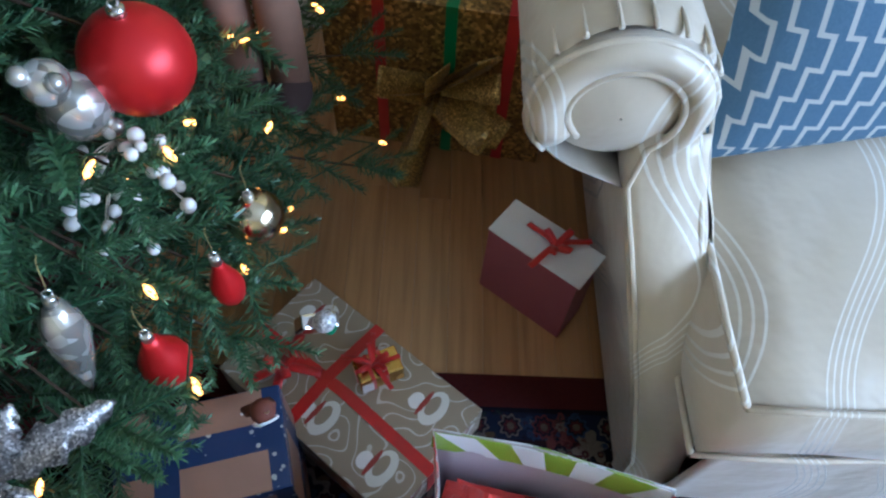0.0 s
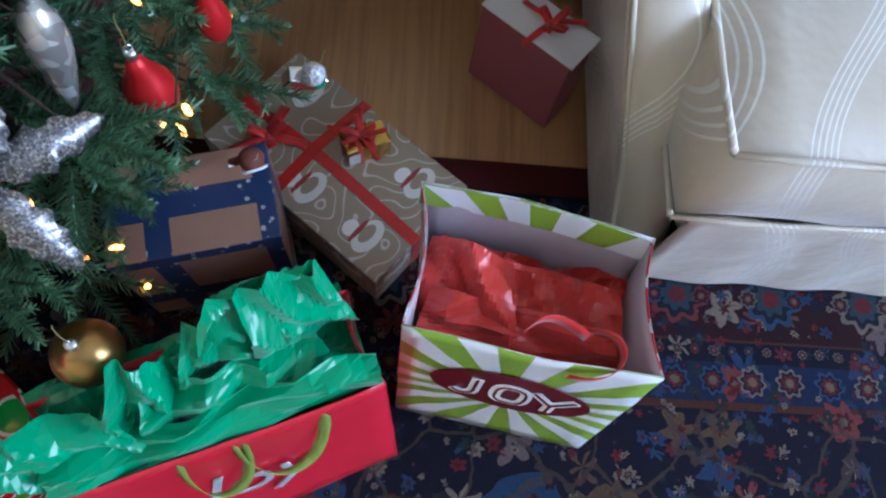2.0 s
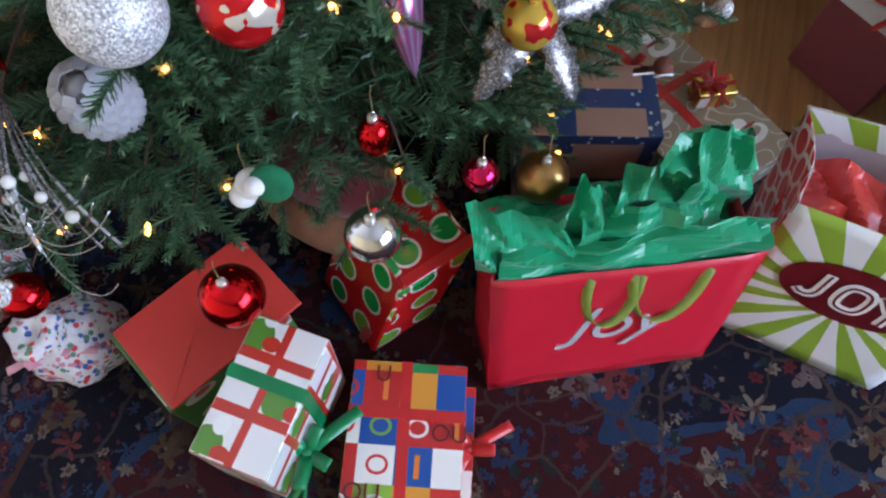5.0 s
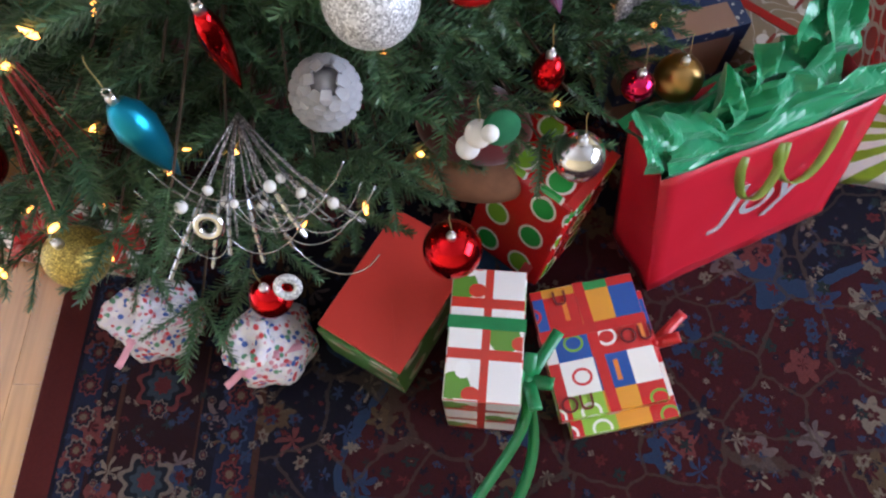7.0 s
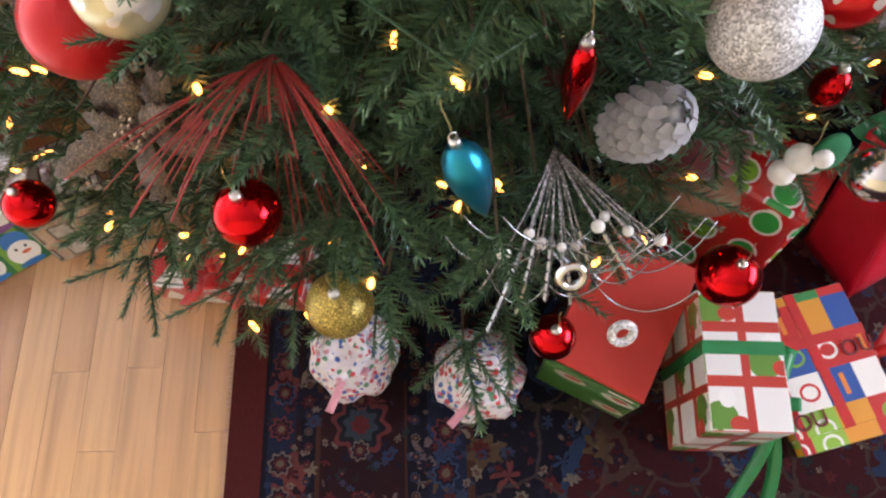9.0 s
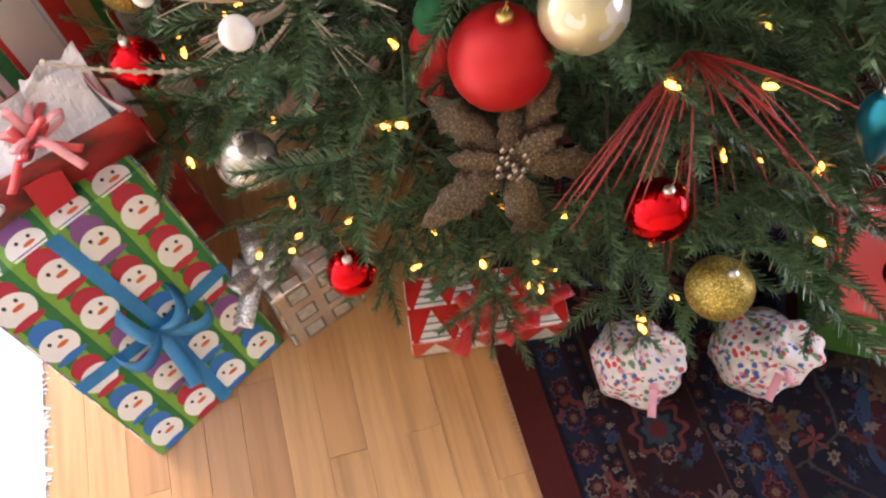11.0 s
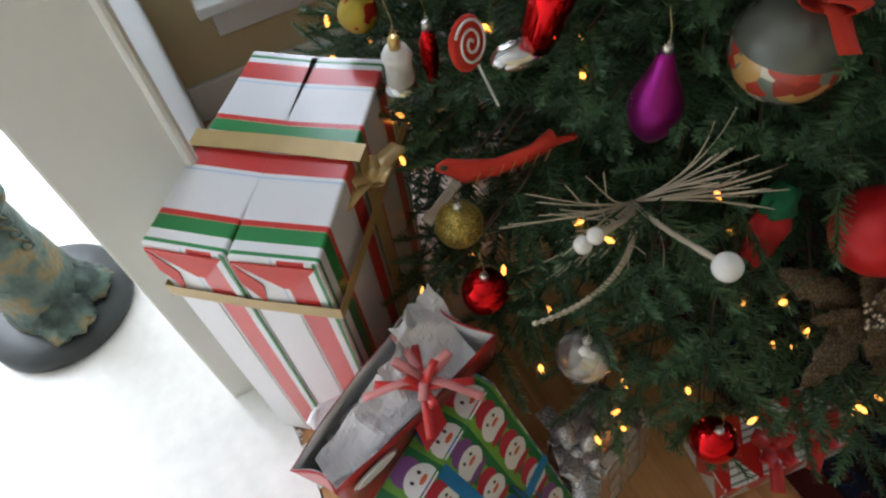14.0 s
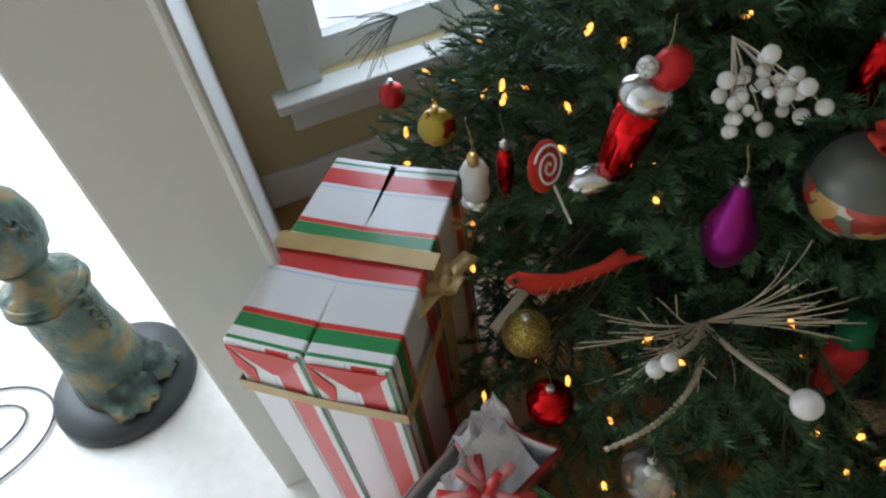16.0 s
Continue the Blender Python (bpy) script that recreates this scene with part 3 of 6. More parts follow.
X_L, X_R, Y_F, Y_B, H = -1.98, 2.6, -2.6, 1.55, 2.6
structure("floor", slab(-1.915, X_R, Y_F, Y_B, -0.10, -0.014), M_SUB, "oak strip floor in narrow golden boards")
structure("floor_hall", slab(-4.6, -1.915, Y_F, 2.6, -0.10, 0.004), M_CARPET, "thick white carpet of the hall, bright in daylight")
structure("ceiling", slab(-4.6, X_R, Y_F, 2.6, H, H + 0.1), M_CEIL)
bm = slab(X_R, X_R + 0.1, Y_F, -1.5, -0.1, H)
slab(X_R, X_R + 0.1, 0.80, 2.6, -0.1, H, bm=bm)
slab(X_R, X_R + 0.1, -1.5, 0.80, -0.1, 0.75, bm=bm)
slab(X_R, X_R + 0.1, -1.5, 0.80, 2.15, H, bm=bm)
structure("wall_east", bm, M_WALL_Y, "cream painted wall with a window beyond the sofa")
structure("wall_hall", slab(-4.7, -4.6, Y_F, 2.6, -0.1, H), M_WALL, "white painted wall")
structure("wall_south", slab(-4.6, X_R, Y_F - 0.12, Y_F, -0.1, H), M_WALL_Y, "cream painted wall")
# far wall of the hall, glazed door opening
bm = slab(-4.6, -4.1, 2.6, 2.72, -0.1, H)
slab(-2.2, -2.0, 2.6, 2.72, -0.1, H, bm=bm)
slab(-4.1, -2.2, 2.6, 2.72, 2.35, H, bm=bm)
structure("wall_hall_north", bm, M_WALL, "white wall round a wide glazed door")
# far wall behind the tree, with the low window
WX0, WX1, WZ0, WZ1 = -1.615, -0.80, 0.342, 1.75
bm = slab(X_L, WX0, Y_B, Y_B + 0.14, -0.1, H)
slab(WX1, X_R, Y_B, Y_B + 0.14, -0.1, H, bm=bm)
slab(WX0, WX1, Y_B, Y_B + 0.14, -0.1, WZ0, bm=bm)
slab(WX0, WX1, Y_B, Y_B + 0.14, WZ1, H, bm=bm)
structure("wall_north", bm, M_WALL_Y, "cream painted wall behind the tree")
structure("wall_west", slab(-2.0, -1.845, 0.735, 2.6, -0.1, H, 0.006), M_WALL, "white painted end of a dividing wall")
structure("trim", tube([(-1.842, 0.737, 0), (-1.842, 0.737, H)], 0.009, 10), M_WALL, "white rounded corner bead")
structure("baseboard", slab(-1.845, X_R, Y_B - 0.016, Y_B, 0, 0.11, 0.004), M_WALL, "white painted baseboard")
win = tagged(new("window_1"), "white framed low window with a deep sill", "window", kind="structure")
bm = bmesh.new()
for a in ((WX0 - 0.09, WX0 + 0.0, WZ0, WZ1 + 0.09), (WX1, WX1 + 0.09, WZ0, WZ1 + 0.09)):
    slab(a[0], a[1], Y_B - 0.024, Y_B - 0.001, a[2], a[3], 0.004, bm=bm)
slab(WX0, WX1, Y_B - 0.022, Y_B - 0.002, WZ1, WZ1 + 0.09, bm=bm)
part("casing", bm, M_WALL, win)
bm = bmesh.new()
slab(WX0, WX0 + 0.035, Y_B + 0.03, Y_B + 0.075, WZ0, WZ1, bm=bm)
slab(WX1 - 0.06, WX1, Y_B + 0.03, Y_B + 0.075, WZ0, WZ1, bm=bm)
slab(WX0 + 0.035, WX1 - 0.06, Y_B + 0.032, Y_B + 0.073, WZ0, WZ0 + 0.08, bm=bm)
slab(WX0 + 0.035, WX1 - 0.06, Y_B + 0.032, Y_B + 0.073, WZ1 - 0.06, WZ1, bm=bm)
part("sash", bm, M_WALL, win)
part("sill", slab(WX0 - 0.13, WX1 + 0.13, Y_B - 0.075, Y_B + 0.03, WZ0 - 0.03, WZ0 - 0.001, 0.006), M_WALL, win)
part("apron", slab(WX0 - 0.10, WX1 + 0.10, Y_B - 0.02, Y_B - 0.001, WZ0 - 0.12, WZ0 - 0.03, 0.004), M_WALL, win)
n = Nodes("bright_outdoors", 1.0)
n.colour((0, 0, 0))
n.set("Emission Color", n.ramp(n.noise(n.coords(), 2.2), [(0.35, (0.75, 0.80, 0.9)), (0.6, (1, 1, 1))]))
n.set("Emission Strength", 2.6)
M_OUT = n.m
structure("backdrop", slab(-1.8, 0.8, Y_B + 1.0, Y_B + 1.02, -1.5, 2.4), M_OUT, "overexposed daylight outside the window")
structure("backdrop_hall", slab(-9.0, -1.7, 3.4, 3.42, -4.0, 5.0), M_OUT, "overexposed daylight outside the glazed door")
structure("backdrop_east", slab(X_R + 0.9, X_R + 0.92, -1.6, 2.2, 0.0, 3.2), M_OUT, "daylight outside the window beyond the sofa")


# rug with a bound red edge
rug = tagged(part("rug", slab(RUG_L, 2.3, -2.3, RUG_T, 0.0006, 0.008, 0.002), M_RUG, None, uv=False), "worn oriental rug in navy, red and cream flowers", "rug")
bm = bmesh.new()
rr = random.Random(4)
y = -0.9
while y < RUG_T:
    tube([(RUG_L + 0.002, y, 0.005), (RUG_L - rr.uniform(0.003, 0.010), y + rr.uniform(-0.004, 0.004), 0.002)], 0.0011, 4, bm)
    y += 0.006
part("selvedge", bm, plain("frayed_wool", (0.42, 0.25, 0.18), 0.9), rug, "frayed pale edge")
bm = bmesh.new()
for k in range(420):
    y = rr.uniform(-1.2, 0.72)
    tube([(-1.917, y, 0.003), (-1.913 + rr.uniform(0, 0.010), y + rr.uniform(-0.006, 0.006), rr.uniform(-0.002, 0.004))], 0.0016, 4, bm)
tagged(part("carpet_edge", bm, M_CARPET, bpy.data.objects["floor_hall"], "ragged pile edge"), kind="stuff")

# ---------- sofa ----------
SX0, SX1, SF, SB = 0.485, 1.75, 0.535, 1.46
sofa = thing("sofa", "ivory damask sofa with rolled arms and loose cushions", "sofa")
part("base", slab(SX0 - 0.05, SX1 + 0.1, SF + 0.17, SB, 0.02, 0.30, 0.02), M_SATIN, sofa)
part("front_rail", slab(SX0 - 0.02, SX1, SF + 0.015, SF + 0.2, 0.14, 0.30, 0.02, 3), M_SATIN, sofa)
g = [[(SX0 - 0.045 + (SX1 - SX0 + 0.045) * i / 60, SF - 0.008 + 0.0025 * math.sin(i * 0.9) + 0.006 * (1 - z / 0.17), z) for i in range(61)] for z in (0.012, 0.016, 0.06, 0.12, 0.17, 0.24, 0.27)]
part("skirt", sheet(g, 0.006), M_SATIN, sofa, "straight ivory skirt", True)
part("hem", tube([(SX0 - 0.045 + (SX1 - SX0 + 0.045) * i / 60, SF - 0.003 + 0.0025 * math.sin(i * 0.9), 0.014) for i in range(61)], 0.004, 6), M_SATIN, sofa, "", True)


def cushion(x0, x1, y0, y1, z0, z1, name, parent, mat, label=""):
    bm = bmesh.new()
    bmesh.ops.create_cube(bm, size=1.0)
    bmesh.ops.subdivide_edges(bm, edges=list(bm.edges), cuts=9, use_grid_fill=True)
    for v in bm.verts:
        a, b, c = (2 * t for t in v.co)
        puff = (1 - a ** 4) * (1 - b ** 4)
        e = max(abs(a), abs(b))
        sq = 1 - 0.035 * c * c
        zz = c * (0.5 + 0.5 * puff * 0.45 + 0.28)
        v.co = ((x0 + x1) / 2 + a * (x1 - x0) / 2 * sq, (y0 + y1) / 2 + b * (y1 - y0) / 2 * sq, (z0 + z1) / 2 + zz * (z1 - z0) / 2)
        v.co += 0.006 * noise.noise_vector(v.co * 9)
    ob = part(name, bm, mat, parent, label, True)
    for z, k in ((z1 - 0.018, 1), (z0 + 0.018, 1)):
        bm = bmesh.new()
        q, e = -0.007, -0.010
        pts = [(x0 - q, y0 - e, z), (x1 + q, y0 - e, z), (x1 + q, y1 + e, z), (x0 - q, y1 + e, z), (x0 - q, y0 - e, z)]
        fine = []
        for p, r_ in zip(pts, pts[1:]):
            for s in range(10):
                fine.append(Vector(p).lerp(Vector(r_), s / 10))
        fine.append(fine[0])
        tube([p + 0.004 * noise.noise_vector(p * 7) for p in fine], 0.0042, 6, bm)
        part("piping", bm, M_SATIN, ob, "", True)
    return ob


cushion(SX0 - 0.088, 1.08, SF - 0.033, 1.40, 0.265, 0.452, "seat_cushion", sofa, M_SATIN)
cushion(1.09, 1.74, SF - 0.033, 1.40, 0.265, 0.452, "seat_cushion", sofa, M_SATIN)
cushion(SX0 + 0.02, 1.08, 1.22, 1.40, 0.45, 0.86, "back_cushion", sofa, M_SATIN)
part("backrest", slab(SX0 - 0.08, SX1 + 0.08, 1.40, SB + 0.05, 0.25, 0.84, 0.04, 3), M_SATIN, sofa)


def along(table, z):
    return float(np.interp(z, [a for a, _ in table], [b for _, b in table]))


ARM_Y = ((0.0, 0.550), (0.1, 0.562), (0.25, 0.600), (0.40, 0.665), (0.50, 0.735), (0.55, 0.752))
ARM_OUT = ((0.0, 0.390), (0.085, 0.396), (0.25, 0.362), (0.39, 0.328), (0.50, 0.300), (0.56, 0.315))
ARM_IN = ((0.0, 0.470), (0.18, 0.452), (0.30, 0.430), (0.42, 0.394), (0.47, 0.384), (0.54, 0.366))


def rolled_arm(place, name):
    """Arm with a scroll rolling outwards over a slim piped front that sweeps forward to the floor."""
    cx, cz, r = 0.275, 0.583, 0.091
    prof = [(along(ARM_IN, z) + 0.018, z) for z in (0.02, 0.10, 0.20, 0.30, 0.38, 0.46)] + [(0.376, 0.53)]
    prof += [(cx + r * math.cos(a), cz + r * math.sin(a)) for a in np.linspace(-0.2, math.pi + 1.35, 26)]
    prof += [(along(ARM_OUT, z) - 0.006, z) for z in (0.485, 0.44, 0.38, 0.30, 0.20, 0.10, 0.02)]
    g = []
    for dy, f in ((0.0, 0.93), (0.003, 0.97), (0.010, 0.99), (0.03, 1.0), (0.06, 1.0), (0.12, 1.0), (0.25, 1.0), (0.45, 1.0), (0.75, 1.0)):
        row = []
        for u, z in prof:
            mid = 0.5 * (along(ARM_IN, z) + along(ARM_OUT, z)) if z < 0.49 else cx
            zz = z if z < 0.49 else cz + (z - cz) * f
            p = Vector((mid + (u - mid) * f, along(ARM_Y, z) + 0.004 + dy, zz))
            p += 0.005 * noise.noise_vector(p * 13) * (1 if 0.0 < dy else 0.3)
            p.z += 0.004 * math.sin(p.y * 55 + u * 40) * (z > 0.6) * max(0.0, 1 - dy * 5)
            p.z = max(p.z, 0.012)
            row.append(place @ p)
        g.append(row)
    arm = part(name, sheet(g), M_SATIN, sofa, "", True)
    g = []
    for k in range(24):
        z = 0.015 + 0.535 * k / 23
        a, b = along(ARM_OUT, z) - 0.006, along(ARM_IN, z) + 0.016
        row = []
        for i in range(11):
            f = i / 10
            y = along(ARM_Y, z) - 0.012 * math.sin(math.pi * f) - 0.004 * noise.noise(Vector((i * 0.6, k * 0.5, 2)))
            row.append(place @ Vector((a + (b - a) * f, y + (0.022 if i in (0, 10) else 0.0), z)))
        g.append(row)
    part("front_panel", sheet(g, 0.004), M_SATIN, arm, "", True)
    # the panel runs on over the top of the roll and winds into the scroll
    g = []
    for k in range(31):
        a = -0.75 + 4.5 * k / 30
        ro, ri = 0.090, 0.060 - 0.018 * k / 30
        row = []
        for i in range(7):
            q = ri + (ro - ri) * i / 6
            row.append(place @ Vector((cx + q * math.cos(a), 0.745 - 0.012 * math.sin(math.pi * i / 6) + (0.022 if i == 6 else 0), cz - 0.003 + q * 0.97 * math.sin(a))))
        g.append(row)
    part("roll_band", sheet(g, 0.004), M_SATIN, arm, "", True)
    rows = []
    for q in (0.02, 0.3, 0.6, 0.85, 1.0):
        rows.append([place @ Vector((cx + 0.066 * q * math.cos(a), 0.752 - 0.016 * (1 - q * q), cz - 0.004 + 0.064 * q * math.sin(a))) for a in np.linspace(0, PI2, 37)])
    part("scroll", sheet(rows), M_SATIN, arm, "", True)
    edge = [(along(ARM_OUT, z), along(ARM_Y, z) - 0.002, z) for z in np.linspace(0.02, 0.49, 16)]
    edge += [(cx + (0.062 - 0.003 * (a + 0.9)) * math.cos(a), 0.741, cz - 0.004 + (0.060 - 0.003 * (a + 0.9)) * math.sin(a)) for a in np.linspace(-0.9, 3.9, 24)]
    part("piping", tube([place @ Vector(p) for p in edge], 0.0036, 6), M_SATIN, arm, "", True)
    edge = [(along(ARM_IN, z), along(ARM_Y, z) - 0.002, z) for z in np.linspace(0.02, 0.53, 16)]
    edge += [(cx + 0.087 * math.cos(a), 0.748, cz - 0.005 + 0.084 * math.sin(a)) for a in np.linspace(-0.3, 3.9, 26)]
    part("piping", tube([place @ Vector(p) for p in edge], 0.0040, 6), M_SATIN, arm, "", True)
    for k in range(9):
        a = 0.15 + k * 0.33
        u, z = cx + 0.0895 * math.cos(a), cz + 0.0895 * math.sin(a)
        e = Vector((math.cos(a), 0, math.sin(a))) * 0.002
        pts = bez(Vector((u, 0.752, z)), Vector((u, 0.766, z)) + e, Vector((u, 0.785, z)) + e, Vector((u, 0.80 + 0.012 * (k % 3), z)) - e, 6)
        part("pleat", tube([place @ p for p in pts], 0.0030, 6, None, 0.4), M_SATIN, arm, "", True)


rolled_arm(Matrix.Identity(4), "arm")
rolled_arm(Matrix.Translation((2.215, 0, 0)) @ Matrix.Diagonal((-1, 1, 1, 1)), "arm")
pil = thing("throw_pillow", "blue throw pillow with pale stepped zigzag lines", "pillow", at=(0.605, 0.915, 0.665), turn=8)
side_a, side_b = [], []
for sgn, keep in ((1, side_a), (-1, side_b)):
    for i in range(25):
        row = []
        for j in range(25):
            a, b = i / 12 - 1, j / 12 - 1
            t = 0.075 * ((1 - a * a) * (1 - b * b)) ** 0.45
            pinch = 1 - 0.06 * (1 - abs(a * b))
            x, z = 0.225 * b * pinch, 0.225 * a * pinch
            row.append(Matrix.Rotation(radians(-24), 3, "X") @ Vector((x, -sgn * t + 0.006 * noise.noise(Vector((x * 9, z * 9, 3))), z)))
        keep.append(row)
bm = sheet(side_a)
part("cover", bm, M_PILLOW, pil, "", True)
bm = sheet(side_b)
part("cover_back", bm, M_PILLOW, pil, "", True)

TX, TY = -0.82, 0.86


# ---------- gifts ----------
def quad_box(name, label, cat, mat, bl, br, h, depth, lean=(0, 0), bevel=0.003, group="gifts under the tree", z0=0.009, part_name="box"):
    """A wrapped box: its front bottom edge from bl to br, height h, depth, and the top shifted by lean."""
    a, b = Vector((*bl, 0)), Vector((*br, 0))
    e = (b - a).normalized()
    nrm = Vector((-e.y, e.x, 0))
    w = (b - a).length
    t = thing(name, label, cat, group, at=(a.x, a.y, z0), turn=math.degrees(math.atan2(e.y, e.x)))
    lx, ly = Vector((*lean, 0)).dot(e), Vector((*lean, 0)).dot(nrm)
    bot = [(0, 0, 0), (w, 0, 0), (w, depth, 0), (0, depth, 0)]
    top = [(x + lx, y + ly, h) for x, y, _ in bot]
    ob = part(part_name, hexa(bot, top, bevel, 3), mat, t, origin=(w / 2, 0, 0))
    return t, w


def band(t, mat, name, loops, width, sides):
    for k, (pts, sd) in enumerate(zip(loops, sides)):
        part(name, strip(pts, width, sd), mat, t)


def bow(parent, mat, c, size, width, loops=4, tails=2, label="ribbon bow", seed=1, name="bow"):
    r = random.Random(seed)
    c = Vector(c)
    knot = ball(width * 0.5, 10, 8)
    for v in knot.verts:
        v.co = v.co + c + Vector((0, 0, size * 0.12))
    kn = part(name, knot, mat, parent, label, True)
    for k in range(loops):
        a = PI2 * k / loops + r.uniform(-0.3, 0.3)
        d = Vector((math.cos(a), math.sin(a), 0))
        s = size * r.uniform(0.8, 1.15)
        pts = bez(c, c + d * s * 0.9 + Vector((0, 0, s * 0.15)), c + d * s * 1.2 + Vector((0, 0, s * 0.95)), c + Vector((0, 0, s * 0.2)), 10)
        part("loop", strip(pts, width, d.cross(Vector((0, 0, 1)))), mat, kn, "", True)
    for k in range(tails):
        a = PI2 * k / max(1, tails) + r.uniform(-0.5, 0.5) + 0.8
        d = Vector((math.cos(a), math.sin(a), 0))
        pts = bez(c + Vector((0, 0, size * 0.1)), c + d * size * 0.5 + Vector((0, 0, size * 0.5)), c + d * size + Vector((0, 0, size * 0.1)), c + d * size * 1.6 + Vector((0, 0, 0.004)), 10)
        part("tail", strip(pts, width, d.cross(Vector((0, 0, 1)))), mat, kn, "", True)
    return kn


def text_mesh(body, size, extrude=0.0008, shear=0.0):
    cu = bpy.data.curves.new("text", "FONT")
    cu.body, cu.size, cu.extrude, cu.shear, cu.align_x, cu.align_y = body, size, extrude, shear, "CENTER", "CENTER"
    tmp = new("text", cu)
    me = bpy.data.meshes.new_from_object(tmp)
    bpy.data.objects.remove(tmp)
    return me


def lettering(name, parent, body, size, m, mat, label="", shear=0.0):
    me = text_mesh(body, size, shear=shear)
    me.materials.clear()
    me.materials.append(mat)
    ob = new(name, me)
    ob.parent = parent
    ob.matrix_local = m
    return tagged(ob, label)


def crumple(parent, mat, x0, x1, y0, y1, z, peaks, seed, name="tissue_paper", label="", amp=0.02, cuts=26):
    """Crumpled tissue between four sides, with folded peaks (x, y, height, radius)."""
    g = []
    for j in range(cuts // 2 + 1):
        row = []
        for i in range(cuts + 1):
            x, y = x0 + (x1 - x0) * i / cuts, y0 + (y1 - y0) * j / (cuts // 2)
            p = Vector((x * 11 + seed, y * 15, seed * 1.7))
            ridge = 1 - abs(noise.noise(p)) * 2.4
            fold = abs(math.sin((x * 1.0 + y * 1.6) * 34 + 3 * noise.noise(p * 0.7))) - 0.5
            fold2 = abs(math.sin((x * 0.9 - y * 1.3) * 27 + seed + 3 * noise.noise(p * 0.5 + Vector((4, 0, 0))))) - 0.5
            h = z + amp * 1.1 * fold + amp * 0.9 * fold2 + 0.6 * amp * ridge + amp * 0.3 * (1 - abs(noise.noise(p * 2.3)) * 2)
            for px, py, ph, pr in peaks:
                d = math.hypot(x - px, y - py) / pr
                h += ph * max(0, 1 - d) ** 0.8
            if j == 0:
                h -= 0.035
            v = Vector((x, y, h)) + 0.014 * noise.noise_vector(p * 0.6)
            row.append(v)
        g.append(row)
    return part(name, sheet(g, 0.0005), mat, parent, label)


def bag(name, label, cat, bfl, bfr, tfl, tfr, tbl, tbr, depth, mats, h0=0.009):
    """An open paper carrier bag from its bottom front corners and its four top corners."""
    o = Vector((*bfl, h0))
    e = (Vector((*bfr, 0)) - Vector((*bfl, 0))).normalized()
    nrm = Vector((-e.y, e.x, 0))
    t = thing(name, label, cat, "gift bags", at=tuple(o), turn=math.degrees(math.atan2(e.y, e.x)))
    inv = t.matrix_world.inverted()
    w = (Vector((*bfr, 0)) - Vector((*bfl, 0))).length
    L = lambda p: inv @ Vector(p)
    tf, tr, tb, td = L(tfl), L(tfr), L(tbl), L(tbr)
    b0, b1, b2, b3 = Vector((0, 0, 0)), Vector((w, 0, 0)), Vector((w, depth, 0)), Vector((0, depth, 0))

    def panel(nm, p, q, r, s, mat, bend=0.0, lab=""):
        g = []
        nn = (q - p).cross(s - p).normalized()
        for j in range(13):
            row = []
            for i in range(13):
                u, v = i / 12, j / 12
                a = p.lerp(q, u).lerp(s.lerp(r, u), v)
                row.append(a + nn * (bend * math.sin(math.pi * u) * v + 0.0025 * noise.noise(a * 18)))
            g.append(row)
        c = (p + q + r + s) / 4
        return part(nm, sheet(g, 0.0008), mat, t, lab, True, True, tuple(c))
    panel("front_panel", b0, b1, tr, tf, mats[0], 0.004)
    panel("back_panel", b3, b2, td, tb, mats[0], -0.008)
    panel("side_panel", b1, b2, td, tr, mats[1], -0.012)
    panel("side_panel", b3, b0, tf, tb, mats[1], -0.012)
    i_ = 0.0022
    cen = (tf + tr + tb + td) / 4
    sh = lambda p: p + (cen - p).normalized() * i_ + Vector((0, 0, -0.002))
    cb = Vector((w / 2, depth / 2, 0))
    sb = lambda p: p + (cb - p).normalized() * i_ + Vector((0, 0, 0.003))
    for p, q, r, s, be in ((b3, b2, td, tb, -0.008), (b0, b1, tr, tf, 0.004), (b1, b2, td, tr, -0.012), (b3, b0, tf, tb, -0.012)):
        panel("lining", sb(p), sb(q), sh(r), sh(s), mats[2], be)
    part("bottom", hexa([b0, b1, b2, b3], [v + Vector((0, 0, 0.002)) for v in (b0, b1, b2, b3)]), mats[2], t)
    return t, w, (tf, tr, tb, td)


def flat_stroke(points, width, thick=0.0008, closed=False):
    """A flat band of even width along a line in the xy plane."""
    pts = [Vector((*p, 0)) for p in points]
    g = []
    n_ = len(pts)
    for i, p in enumerate(pts):
        a = pts[i - 1] if (i or closed) else p
        b = pts[(i + 1) % n_] if (i < n_ - 1 or closed) else p
        d1, d2 = (p - a), (b - p)
        d1 = d1.normalized() if d1.length else d2.normalized()
        d2 = d2.normalized() if d2.length else d1
        m = (d1 + d2).normalized()
        nn = Vector((-m.y, m.x, 0)) * width / 2 / max(0.5, m.dot(d1))
        g.append([p - nn, p + nn])
    if closed:
        g.append([v.copy() for v in g[0]])
    return sheet(g, thick)


